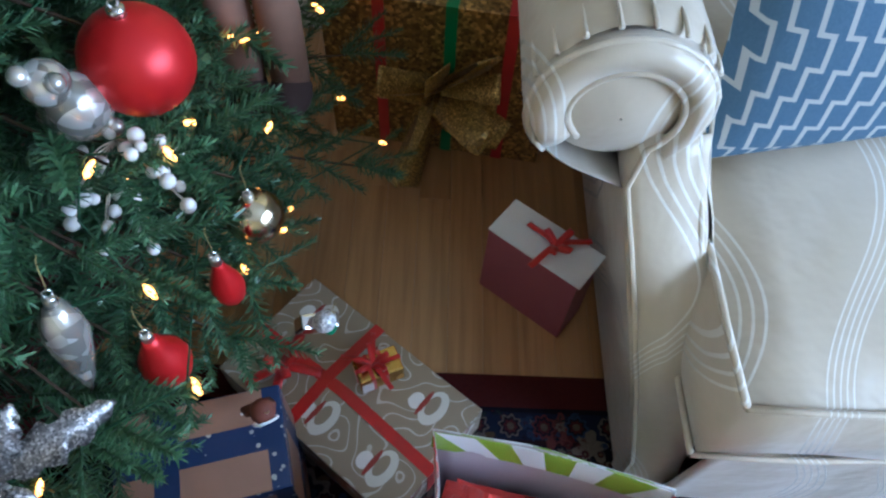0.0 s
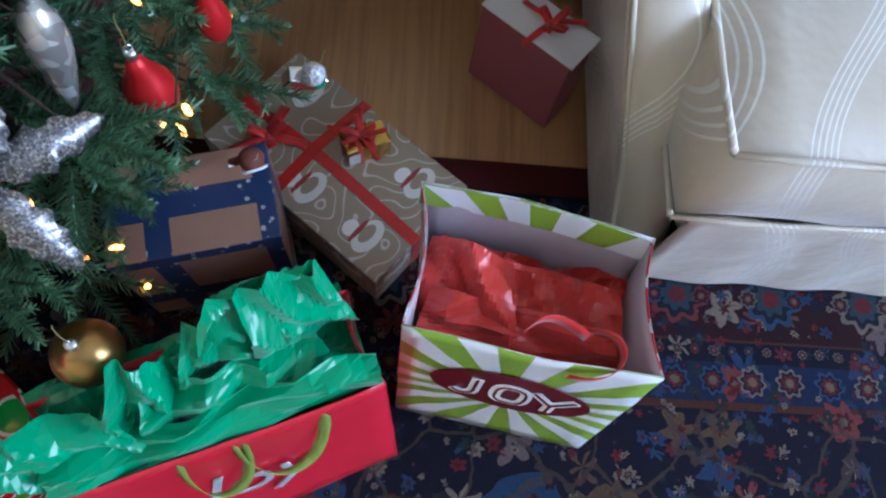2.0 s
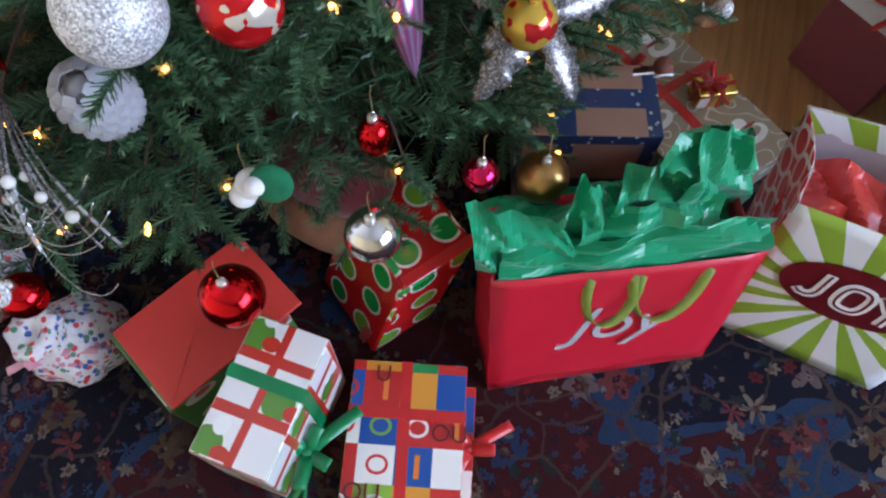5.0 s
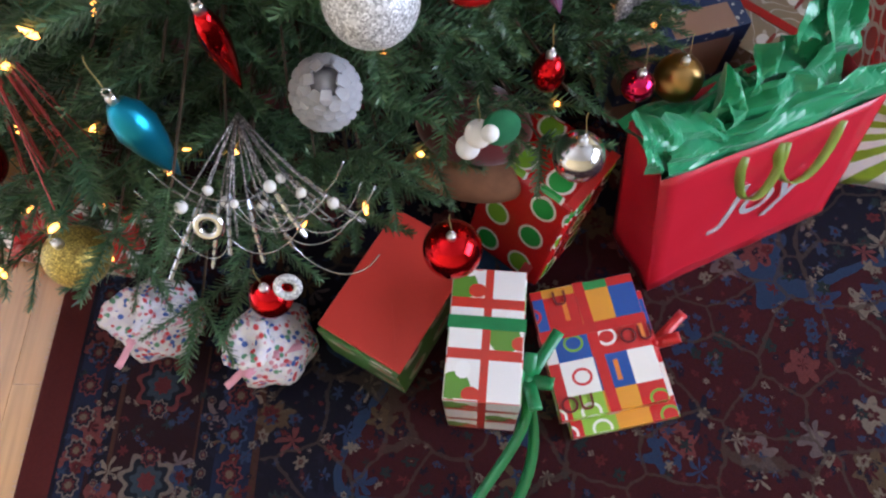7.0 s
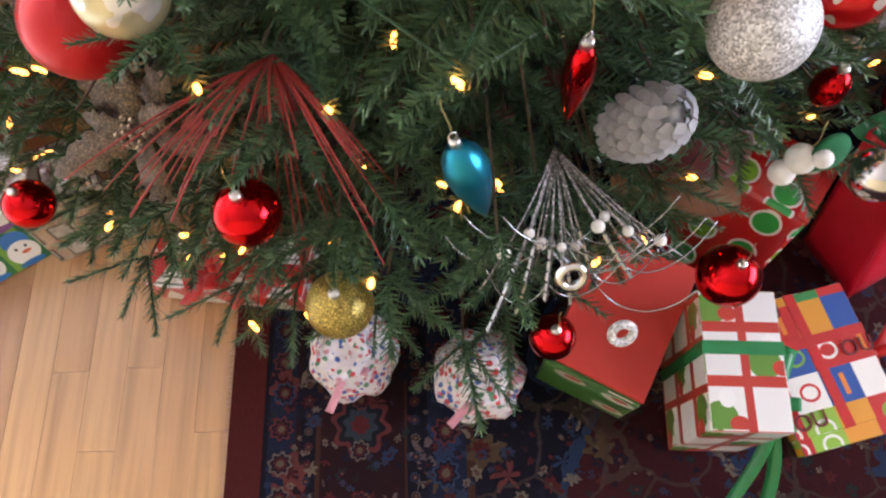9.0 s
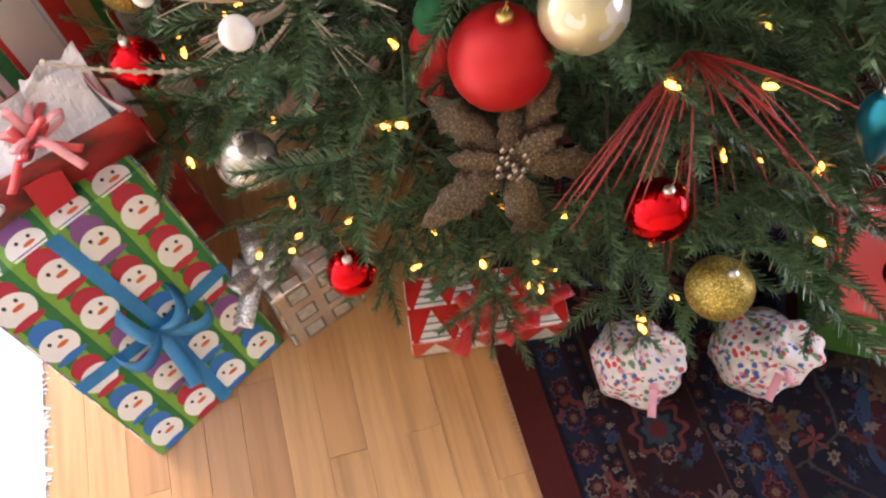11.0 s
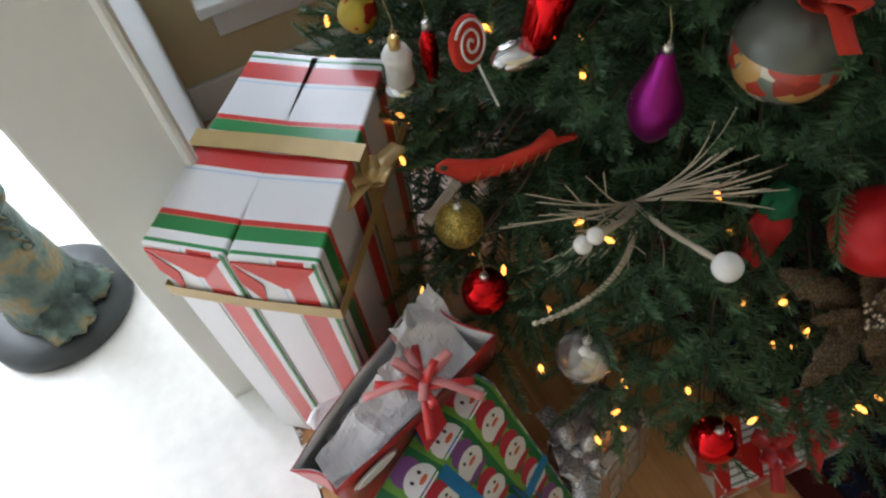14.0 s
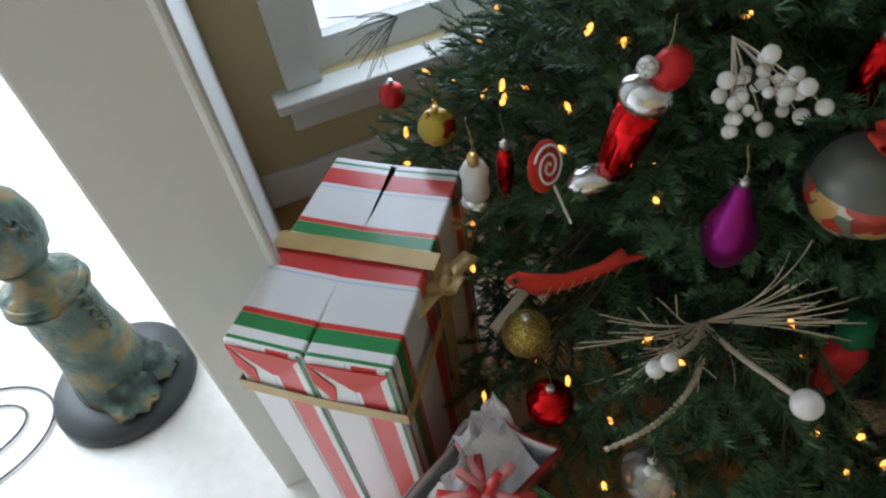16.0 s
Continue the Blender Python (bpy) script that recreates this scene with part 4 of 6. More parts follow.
def inline_letters(parent, m, h, mat, inner):
    """J, O and Y in strokes with a dark line down their middle."""
    J = [(-0.42 * h, -0.36 * h), (-0.30 * h, -0.46 * h), (-0.16 * h, -0.46 * h), (-0.04 * h, -0.36 * h), (0.0, -0.22 * h), (0.0, 0.5 * h)]
    O = [(0.31 * h * math.copysign(abs(math.cos(a)) ** 0.7, math.cos(a)), 0.46 * h * math.copysign(abs(math.sin(a)) ** 0.7, math.sin(a))) for a in np.linspace(0, PI2, 29)[:-1]]
    Y1 = [(-0.42 * h, 0.5 * h), (0.0, -0.02 * h), (0.0, -0.5 * h)]
    Y2 = [(0.42 * h, 0.5 * h), (0.0, -0.02 * h)]
    for dx, strokes, ch in ((-0.72 * h, [(J, False)], "J"), (0.02 * h, [(O, True)], "O"), (0.86 * h, [(Y1, False), (Y2, False)], "Y")):
        for pts, closed in strokes:
            ob = part("lettering", flat_stroke([(x + dx, y) for x, y in pts], 0.25 * h, 0.0008, closed), mat, parent, "white letter " + ch)
            ob.matrix_local = m
            part("inline", flat_stroke([(x + dx, y) for x, y in pts], 0.06 * h, 0.0008, closed), inner, parent).matrix_local = m @ Matrix.Translation((0, 0, 0.0012))


def fold_sheet(parent, mat, rim, corners, seed, folds=4, amp=0.010, name="tissue_sheet", label=""):
    """One folded sheet of tissue; its corners are given over the bag's mouth as (across, inward, height)."""
    def at(u, v, h):
        return rim[0].lerp(rim[1], u).lerp(rim[2].lerp(rim[3], u), v) + Vector((0, 0, h))
    bl, br, tr, tl = (at(*q) for q in corners)
    nn = (br - bl).cross(tl - bl).normalized()
    g = []
    for j in range(15):
        row = []
        for i in range(25):
            u, v = i / 24, j / 14
            p = bl.lerp(br, u).lerp(tl.lerp(tr, u), v)
            q = Vector((u * 2.2 + seed, v * 1.7, seed * 0.7))
            ph = u * folds + 0.35 * v * math.sin(seed) + 0.5 * noise.noise(q)
            crease = abs((ph % 1.0) - 0.5) * 2 - 0.5
            ph2 = (u * 1.1 + v * 0.8) * 1.7 + seed + 0.7 * noise.noise(q * 1.1)
            crease2 = abs((ph2 % 1.0) - 0.5) * 2 - 0.5
            bulge = math.sin(math.pi * v) * 0.5 + v * (1 - v)
            off = amp * (1.3 * crease * (0.35 + 0.65 * v) + 0.8 * crease2 + 0.9 * bulge)
            p = p + nn * off + Vector((0, 0, 0.020 * noise.noise(q * 1.3) * v)) + 0.0016 * noise.noise_vector(q * 5)
            row.append(p)
        g.append(row)
    return part(name, sheet(g, 0.0004), mat, parent, label)


# the bag with the sunburst and oval
joy, w, c = bag("gift_bag", "lime and white sunburst gift bag with maroon oval, red tissue", "gift bag", (0.102, 0.312), (0.362, 0.268),
                (0.101, 0.356, 0.318), (0.362, 0.314, 0.335), (0.113, 0.530, 0.292), (0.362, 0.462, 0.335), 0.155, (M_BURST, M_GUSSET, M_INSIDE))
fx = (c[1] - c[0]).normalized()
fy = (((c[0] + c[1]) / 2) - Vector((w / 2, 0, 0))).normalized()
fn = fx.cross(fy).normalized()
ctr = Vector((w / 2, 0, 0)).lerp((c[0] + c[1]) / 2, 0.60) + fn * 0.006
face = Matrix((fx, fy, fn)).transposed().to_4x4()
oval = lathe([(0, 0.0), (1.0, 0.0), (1.0, 0.0012), (0, 0.0012)], 40)
bmesh.ops.scale(oval, vec=(0.094, 0.058, 1.0), verts=oval.verts)
ob = part("oval_label", oval, M_MAROON, joy, "maroon oval label")
ob.matrix_local = Matrix.Translation(ctr) @ face
inline_letters(joy, Matrix.Translation(ctr + fn * 0.0022) @ face @ Matrix.Rotation(radians(-3), 4, "Z"), 0.057, M_PRINT, M_MAROON)
pf = [c[2] + Vector((0, -0.004, 0.0)), c[3] + Vector((0, -0.004, 0.0))]
dn = Vector((0, -0.006, -0.042))
part("folded_rim", sheet([[pf[0].lerp(pf[1], i / 8) + Vector((0, -0.008 * math.sin(math.pi * i / 8) * -1, 0)) for i in range(9)], [pf[0].lerp(pf[1], i / 8) + dn + Vector((0, 0.008 * math.sin(math.pi * i / 8), 0)) for i in range(9)]], 0.0008), M_BURST, joy, "", False, True, (w / 2, 0.2, 0.16))
crumple(joy, M_REDT, 0.012, w - 0.012, 0.045, 0.185, 0.195, [(0.07, 0.12, 0.02, 0.09)], 3, label="crumpled red tissue paper", amp=0.016)
for sd, (cs, fo) in enumerate(((((0.02, 0.25, -0.09), (0.50, 0.12, -0.10), (0.44, 0.62, -0.012), (0.08, 0.80, -0.06)), 2), (((0.36, 0.15, -0.10), (0.97, 0.15, -0.10), (0.93, 0.70, -0.075), (0.42, 0.72, -0.055)), 4),
                              (((0.05, 0.08, -0.10), (0.95, 0.06, -0.10), (0.90, 0.35, -0.060), (0.10, 0.40, -0.055)), 3))):
    fold_sheet(joy, M_REDT, c, cs, 1.7 + sd, fo * 0.5, 0.014)
p, q = c[0].lerp(c[1], 0.40) + fn * 0.004 - fy * 0.004, c[0].lerp(c[1], 0.70) + fn * 0.005 - fy * 0.004
part("ribbon_handle", strip(bez(p, p + fy * 0.035 + fx * 0.02 - fn * 0.02, q + fy * 0.03 - fx * 0.05 - fn * 0.05, q - fn * 0.03 + fy * 0.005, 14), 0.015, (0.25, 0.3, 0.9)), M_REDSATIN, joy, "red satin ribbon handle", True)
part("ribbon_handle", strip(bez(q - fn * 0.04, q + fx * 0.05 - fn * 0.05 + fy * 0.02, q + fx * 0.055 + fn * 0.02, q + fn * 0.008 - fy * 0.012 - fx * 0.012, 14), 0.015, (0.1, 0.1, 1)), M_REDSATIN, joy, "red satin ribbon handle", True)

# the red bag with green tissue
red, w, c = bag("gift_bag", "plain red gift bag with green tissue and lime ribbon handles", "gift bag", (-0.198, 0.100), (0.109, 0.248),
                (-0.231, 0.171, 0.262), (0.088, 0.304, 0.276), (-0.268, 0.262, 0.268), (0.040, 0.400, 0.280), 0.115, (M_REDCARD, M_REDCARD, M_REDCARD))
fx = (c[1] - c[0]).normalized()
fy = (((c[0] + c[1]) / 2) - Vector((w / 2, 0, 0))).normalized()
fn = fx.cross(fy).normalized()
face = Matrix((fx, fy, fn)).transposed().to_4x4()
ctr = Vector((w / 2, 0, 0)).lerp((c[0] + c[1]) / 2, 0.55) + fn * 0.006
lettering("lettering", red, "Joy", 0.105, Matrix.Translation(ctr) @ face, M_SILVERPRINT, "silver script lettering", 0.35)
crumple(red, M_GREENT, 0.005, w - 0.005, 0.070, 0.190, 0.235, [(0.20, 0.15, 0.02, 0.07)], 8, label="crumpled green tissue paper", amp=0.018, cuts=32)
for sd, (cs, fo) in enumerate(((((-0.05, 0.15, 0.002), (0.36, 0.08, -0.015), (0.26, 0.55, 0.030), (-0.08, 0.75, 0.080)), 4), (((0.16, 0.40, -0.01), (0.58, 0.35, -0.01), (0.46, 0.85, 0.030), (0.32, 0.80, 0.088)), 3),
                              (((0.42, 0.55, 0.0), (0.88, 0.50, -0.01), (0.82, 0.95, 0.055), (0.52, 1.0, 0.070)), 3), (((0.02, 0.02, -0.012), (0.99, 0.03, -0.010), (1.0, 0.28, 0.034), (0.04, 0.34, 0.024)), 6),
                              (((0.66, 0.55, 0.0), (1.0, 0.75, -0.02), (0.93, 1.05, 0.105), (0.70, 0.85, 0.150)), 2), (((0.70, 0.85, 0.148), (0.93, 1.05, 0.104), (0.76, 0.70, 0.085), (0.55, 0.70, 0.098)), 1), (((0.30, 0.2, -0.01), (0.80, 0.15, -0.01), (0.86, 0.60, 0.042), (0.34, 0.60, 0.038)), 5))):
    fold_sheet(red, M_GREENT, c, cs, 0.9 + 1.3 * sd, fo * 0.5, 0.017)
for s0, s1 in ((0.36, 0.55), (0.52, 0.80)):
    p, q = c[0].lerp(c[1], s0) + fn * 0.004, c[0].lerp(c[1], s1) + fn * 0.004
    lo = (p + q) / 2 - fy * 0.13 + fn * 0.02
    part("ribbon_handle", strip(bez(p - fy * 0.012, lo + fx * -0.05, lo + fx * 0.03, q - fy * 0.015, 14), 0.014, fx + fn * 0.8), M_LIMERIB, red, "lime satin ribbon handle", True)

# long tan box with ribbon, small gold box on it
tan, w = quad_box("gift_box", "tan snowman-print gift box with red satin ribbon", "gift", M_TAN, (0.187, 0.622), (0.063, 0.466), 0.082, 0.34, bevel=0.002)
tan.matrix_world = pose(0.063, 0.466, 0.0085, 0, 0, math.degrees(math.atan2(0.160, 0.124)))
part("ribbon", strip([(w * 0.42, -0.001, 0.0), (w * 0.42, -0.0015, 0.083), (w * 0.45, 0.17, 0.0835), (w * 0.42, 0.341, 0.083), (w * 0.42, 0.3415, 0.0)], 0.018, (1, 0, 0)), M_REDSATIN, tan)
part("ribbon", strip([(-0.0015, 0.20, 0.0), (-0.0015, 0.20, 0.084), (w / 2, 0.205, 0.0847), (w + 0.0015, 0.20, 0.084), (w + 0.0015, 0.20, 0.0)], 0.018, (0, 1, 0)), M_REDSATIN, tan)
bow(tan, M_REDSATIN, (w * 0.30, 0.265, 0.084), 0.036, 0.014, 3, 4, "red satin bow", 3)
gold, w = quad_box("small_gift_box", "tiny gold foil box tied with red ribbon", "gift", M_GOLDFOIL, (0.010, 0.640), (0.070, 0.668), 0.036, 0.040, z0=0.092)
for s in (0.3, 0.6):
    part("ribbon", strip([(w * s, -0.001, 0), (w * s, -0.001, 0.037), (w * s, 0.041, 0.037), (w * s, 0.041, 0)], 0.006, (1, 0, 0)), M_REDSATIN, gold)
part("ribbon", strip([(-0.001, 0.02, 0), (-0.001, 0.02, 0.0378), (w + 0.001, 0.02, 0.0378), (w + 0.001, 0.02, 0)], 0.006, (0, 1, 0)), M_REDSATIN, gold)
bow(gold, M_REDSATIN, (w * 0.4, 0.022, 0.037), 0.030, 0.007, 5, 3, "red ribbon bow", 5)
part("gift_label", slab(w * 0.02, w * 0.28, -0.0025, -0.0012, 0.006, 0.030), M_WHITECARD, gold)

quad_box("gift_box", "kraft brown gift box with dark blue star bands", "gift", M_STAR, (-0.245, 0.425), (-0.050, 0.480), 0.205, 0.13)
# dusty pink box against the sofa
pk, w = quad_box("gift_box", "dusty pink gift bag with white top and red bow", "gift", M_PINKCARD, (0.187, 0.882), (0.318, 0.782), 0.160, 0.070, (0.004, 0.010), 0.002, z0=0.004)
part("top_card", slab(-0.003, w + 0.003, 0.006, 0.082, 0.1605, 0.163, 0.001, 1), M_WHITECARD, pk)
bow(pk, M_REDSATIN, (w * 0.60, 0.045, 0.164), 0.036, 0.010, 4, 3, "red ribbon bow", 9)
# gold mesh bow on a gold wrapped parcel far back
gp, w = quad_box("gift_box", "large gold foil wrapped parcel with red and green print", "gift", glitter("gold_print_foil", (0.30, 0.17, 0.045), 0.35, 0.5, 160), (-0.10, 1.22), (0.30, 1.16), 0.34, 0.36, z0=0.004)
bm = bmesh.new()
rb = random.Random(3)
for k in range(16):
    a = rb.uniform(0, PI2)
    d = Vector((math.cos(a), rb.uniform(-1.0, -0.1), math.sin(a)))
    p = Vector((w * 0.5, -0.012, 0.17))
    s = rb.uniform(0.06, 0.13)
    strip(bez(p, p + d * s * 1.5, p + d * s * 1.5 + Vector((rb.uniform(-0.06, 0.06), -0.03, rb.uniform(-0.05, 0.05))), p + Vector((0, -0.01, 0)), 12), 0.05, d.orthogonal(), bm)
    if k == 0:
        gbow = part("bow", bm, M_GOLDMESH, gp, "gold mesh ribbon bow", True)
    else:
        part("loop", bm, M_GOLDMESH, gbow, "", True)
    bm = bmesh.new()
bm.free()
for sx in (0.25, 0.55, 0.8):
    part("ribbon", strip([(w * sx, -0.002, 0), (w * sx, -0.002, 0.342), (w * sx, 0.362, 0.342)], 0.02, (1, 0, 0)), M_REDSATIN if sx != 0.55 else M_GREENRIB, gp)

# patchwork print, two flat boxes
for k, (dz, dx, dy) in enumerate(((0.009, 0.020, -0.020), (0.036, 0.0, 0.0))):
    px, w = quad_box("gift_box", "flat patchwork-print gift box with red ribbon", "gift", M_PATCH, (-0.352 + dx, -0.125 + dy), (-0.190 + dx, -0.088 + dy), 0.026, 0.205, bevel=0.002, z0=dz)
    if k:
        part("ribbon", strip([(w * 0.5, -0.001, 0), (w * 0.5, -0.001, 0.0268), (w * 0.47, 0.206, 0.0268), (w * 0.47, 0.206, 0)], 0.016, (1, 0, 0)), M_REDSATIN, px)
        part("ribbon", strip([(-0.001, 0.13, 0), (-0.001, 0.13, 0.0274), (w + 0.001, 0.13, 0.0274), (w + 0.001, 0.13, 0)], 0.016, (0, 1, 0)), M_REDSATIN, px)
        bow(px, M_REDSATIN, (w * 1.05, 0.09, 0.0), 0.045, 0.016, 3, 2, "red ribbon bow", 12)
        for ch, lx, ly in (("U", 0.045, 0.185), ("OU", 0.145, 0.105), ("OU", 0.03, 0.02)):
            lettering("lettering", px, ch, 0.034, pose(lx, ly, 0.0282), M_MAROON)

# red, white and green box standing on end
el, w = quad_box("gift_box", "white gift box with red grid, green print and ribbon", "gift", M_ELF, (-0.523, -0.128), (-0.420, -0.134), 0.195, 0.185, (0.0, 0.008))
part("ribbon", strip([(-0.0015, 0.11, 0), (-0.0015, 0.115, 0.196), (w + 0.0015, 0.115, 0.196), (w + 0.0015, 0.11, 0)], 0.018, (0, 1, 0)), M_GREENRIB, el)
bow(el, M_GREENRIB, (w + 0.012, 0.06, 0.10), 0.055, 0.018, 4, 1, "green ribbon bow", 4)
for a in (-0.02, 0.04):
    part("ribbon_tail", strip(bez((w + 0.01, 0.05, 0.10), (w + 0.03, 0.0, 0.08), (w + a, -0.05, 0.03), (w - 0.045 + a, -0.13, 0.004), 12), 0.018, (0.8, -0.3, 0.5)), M_GREENRIB, el, "", True)
# green box with a red envelope
quad_box("gift_box", "dark green printed gift box under a red envelope", "gift", M_GREENP, (-0.715, -0.012), (-0.592, -0.080), 0.128, 0.20)
ev, we = quad_box("envelope", "plain red envelope lying on a green box", "envelope", M_ENV, (-0.712, -0.005), (-0.587, -0.076), 0.006, 0.215, z0=0.139, bevel=0.0015)
part("flap", hexa([(0.004, 0.003, 0.0062), (we - 0.004, 0.003, 0.0062), (we * 0.52, 0.085, 0.0062), (we * 0.48, 0.085, 0.0062)], [(0.004, 0.003, 0.0070), (we - 0.004, 0.003, 0.0070), (we * 0.52, 0.085, 0.0068), (we * 0.48, 0.085, 0.0068)]), M_ENV, ev)
dt, w = quad_box("gift_box", "red foil gift with green polka dots and ribbon", "gift", M_DOT, (-0.505, 0.195), (-0.385, 0.100), 0.185, 0.12, (0.045, 0.055), 0.010)
part("ribbon", strip([(w * 0.8, -0.001, 0), (w * 0.95, 0.075, 0.186), (w * 0.95, 0.19, 0.186)], 0.016, (1, 0, 0)), M_REDSATIN, dt)

# red box with white trees
rg, w = quad_box("gift_box", "red gift box with white trees and red bow", "gift", M_TREEP, (-1.326, 0.142), (-1.075, 0.108), 0.062, 0.11, z0=0.009)
bow(rg, M_REDSATIN, (w * 0.42, 0.035, 0.063), 0.045, 0.022, 5, 2, "red satin bow", 6)
bow(rg, M_REDSATIN, (w * 0.78, 0.030, 0.063), 0.045, 0.022, 4, 2, "red satin bow", 7)

# snowman box leaning on the dark red bag
sn, w = quad_box("gift_box", "flat snowman-print gift box with blue ribbon, leaning", "gift", M_SNOW, (-1.740, 0.099), (-1.523, 0.230), 0.345, 0.055, (-0.083, 0.152), 0.004, z0=0.001)
inv = sn.matrix_world.inverted()
lean = (Matrix.Rotation(math.atan2(0.131, 0.217), 3, "Z").inverted() @ Vector((-0.083, 0.152, 0)))
P = lambda u, v, k=0.0025: Vector((w * u + lean.x * v, lean.y * v - k, 0.345 * v - k * 0.4))
part("ribbon", strip([P(0, 0.50), P(0.5, 0.48, 0.004), P(1, 0.50)], 0.020, P(0, 1) - P(0, 0)), M_BLUERIB, sn)
part("ribbon", strip([P(0.5, 0), P(0.52, 0.5, 0.005), P(0.45, 1)], 0.020, (1, 0, 0)), M_BLUERIB, sn)
bm = bmesh.new()
for du, dv in ((0.28, -0.02), (-0.10, 0.16), (-0.07, -0.25), (0.2, 0.12), (-0.25, 0.03)):
    strip(bez(P(0.5, 0.48, 0.006), P(0.5 + du * 0.6, 0.48 + dv * 0.6, 0.045), P(0.5 + du, 0.48 + dv, 0.04), P(0.5 + du * 1.05, 0.48 + dv * 1.05, 0.006), 10), 0.022, (P(0.5 + dv, 0.5 - du) - P(0.5, 0.5)), bm)
    if du == 0.28:
        sbow = part("bow", bm, M_BLUERIB, sn, "blue sheer bow", True)
    else:
        part("loop", bm, M_BLUERIB, sbow, "", True)
    bm = bmesh.new()
bm.free()

# dark red glossy bag with white tissue
rb2, w, c = bag("gift_bag", "glossy dark red gift bag with oval tag and white tissue", "gift bag", (-1.850, 0.375), (-1.585, 0.470),
                (-1.852, 0.325, 0.412), (-1.585, 0.405, 0.430), (-1.891, 0.378, 0.407), (-1.640, 0.500, 0.440), 0.09, (M_DARKRED, M_REDCARD, M_WHITECARD), 0.001)
crumple(rb2, M_WHITET, 0.02, w - 0.01, 0.01, 0.075, 0.345, [(0.20, 0.04, 0.03, 0.06)], 5, label="crumpled white tissue paper", amp=0.014)
for sd, cs in enumerate((((0.05, 0.3, -0.06), (0.60, 0.2, -0.05), (0.55, 0.85, -0.005), (0.10, 0.9, -0.03)), ((0.45, 0.2, -0.05), (0.92, 0.1, -0.05), (0.96, 0.85, 0.006), (0.55, 0.80, 0.012)), ((0.66, 0.5, -0.04), (0.98, 0.5, -0.04), (1.02, 1.0, 0.012), (0.74, 1.0, 0.018)))):
    fold_sheet(rb2, M_WHITET, c, cs, 2.3 + sd, 1.5, 0.013)
fx = (c[1] - c[0]).normalized()
fy = (((c[0] + c[1]) / 2) - Vector((w / 2, 0, 0))).normalized()
fn = fx.cross(fy).normalized()
face = Matrix((fx, fy, fn)).transposed().to_4x4()
ctr = Vector((w / 2, 0, 0)).lerp((c[0] + c[1]) / 2, 0.90) - fx * 0.085 + fn * 0.006
for k, (sx, sy, mt, lab) in enumerate(((0.036, 0.021, M_SILVERPRINT, "silver edged oval tag"), (0.032, 0.018, M_WHITECARD, "pale oval print"))):
    ov = lathe([(0, 0), (1, 0), (1, 0.0012), (0, 0.0012)], 32)
    bmesh.ops.scale(ov, vec=(sx, sy, 1), verts=ov.verts)
    part("oval_tag", ov, mt, rb2, lab).matrix_local = Matrix.Translation(ctr + fn * 0.0016 * k) @ face
top = (c[0] + c[1]) / 2
bow(rb2, M_REDSATIN, top + Vector((0.02, 0.01, 0.006)), 0.040, 0.011, 3, 4, "red satin bow", 2)
bow(rb2, M_PINKORG, top + Vector((0.03, 0.02, 0.004)), 0.050, 0.011, 3, 3, "sheer pink bow", 8, "sheer_bow")
part("gift_tag", hexa([(top.x - 0.02, -0.075, 0.34), (top.x + 0.025, -0.07, 0.335), (top.x + 0.03, -0.05, 0.385), (top.x - 0.015, -0.055, 0.39)], [(top.x - 0.02, -0.077, 0.341), (top.x + 0.025, -0.072, 0.336), (top.x + 0.03, -0.052, 0.386), (top.x - 0.015, -0.057, 0.391)]), M_REDCARD, rb2)

# silver box
sv, w = quad_box("gift_box", "silver lattice-print gift box with glittering silver bow", "gift", M_SILVERP, (-1.507, 0.212), (-1.375, 0.262), 0.150, 0.105, (-0.004, 0.022), 0.004, z0=0.001)
bow(sv, M_SILVRIB, (w * 0.12, 0.075, 0.152), 0.055, 0.03, 5, 2, "silver ribbon bow", 3)

# two tall striped boxes tied together
st = []
for k, (a, b) in enumerate((((-1.933, 0.640), (-1.850, 0.568)), ((-1.847, 0.565), (-1.758, 0.498)))):
    t, w = quad_box("tall_gift_box", "tall gift box in red, green and white striped paper", "gift", M_STRIPE, a, b, 0.600, 0.352, bevel=0.005, group="pair of striped boxes", z0=0.001)
    me = t.children[0].data
    uvl = me.uv_layers.active.data
    for poly in me.polygons:
        for li in poly.loop_indices:
            co = me.vertices[me.loops[li].vertex_index].co
            uvl[li].uv = (co.z, co.x - 0.098) if abs(poly.normal.y) > 0.7 else (co.z, co.y)
    flap = hexa([(0.004, -0.0012, 0.594), (w - 0.004, -0.0012, 0.594), (w * 0.62, -0.0012, 0.545), (w * 0.50, -0.0012, 0.545)],
                [(0.004, -0.0030, 0.594), (w - 0.004, -0.0030, 0.594), (w * 0.62, -0.0026, 0.545), (w * 0.50, -0.0026, 0.545)])
    part("folded_flap", flap, M_ENV, t, "red folded paper end")
    part("side_fold", hexa([(0.002, -0.0008, 0.590), (0.030, -0.0008, 0.545), (0.022, -0.0008, 0.505), (0.002, -0.0008, 0.545)], [(0.002, -0.0020, 0.590), (0.030, -0.0020, 0.545), (0.022, -0.0020, 0.505), (0.002, -0.0020, 0.545)]), M_ENV, t)
    part("paper_seam", slab(w * 0.48, w * 0.52, -0.0012, -0.0006, 0.02, 0.50), M_WHITECARD, t)
    st.append((t, w))
rbn = thing("gold_ribbon", "gold satin ribbon tied round two striped boxes", "ribbon", at=(-1.933, 0.640, 0.001), turn=math.degrees(math.atan2(-0.142, 0.175)))
W2 = 0.228
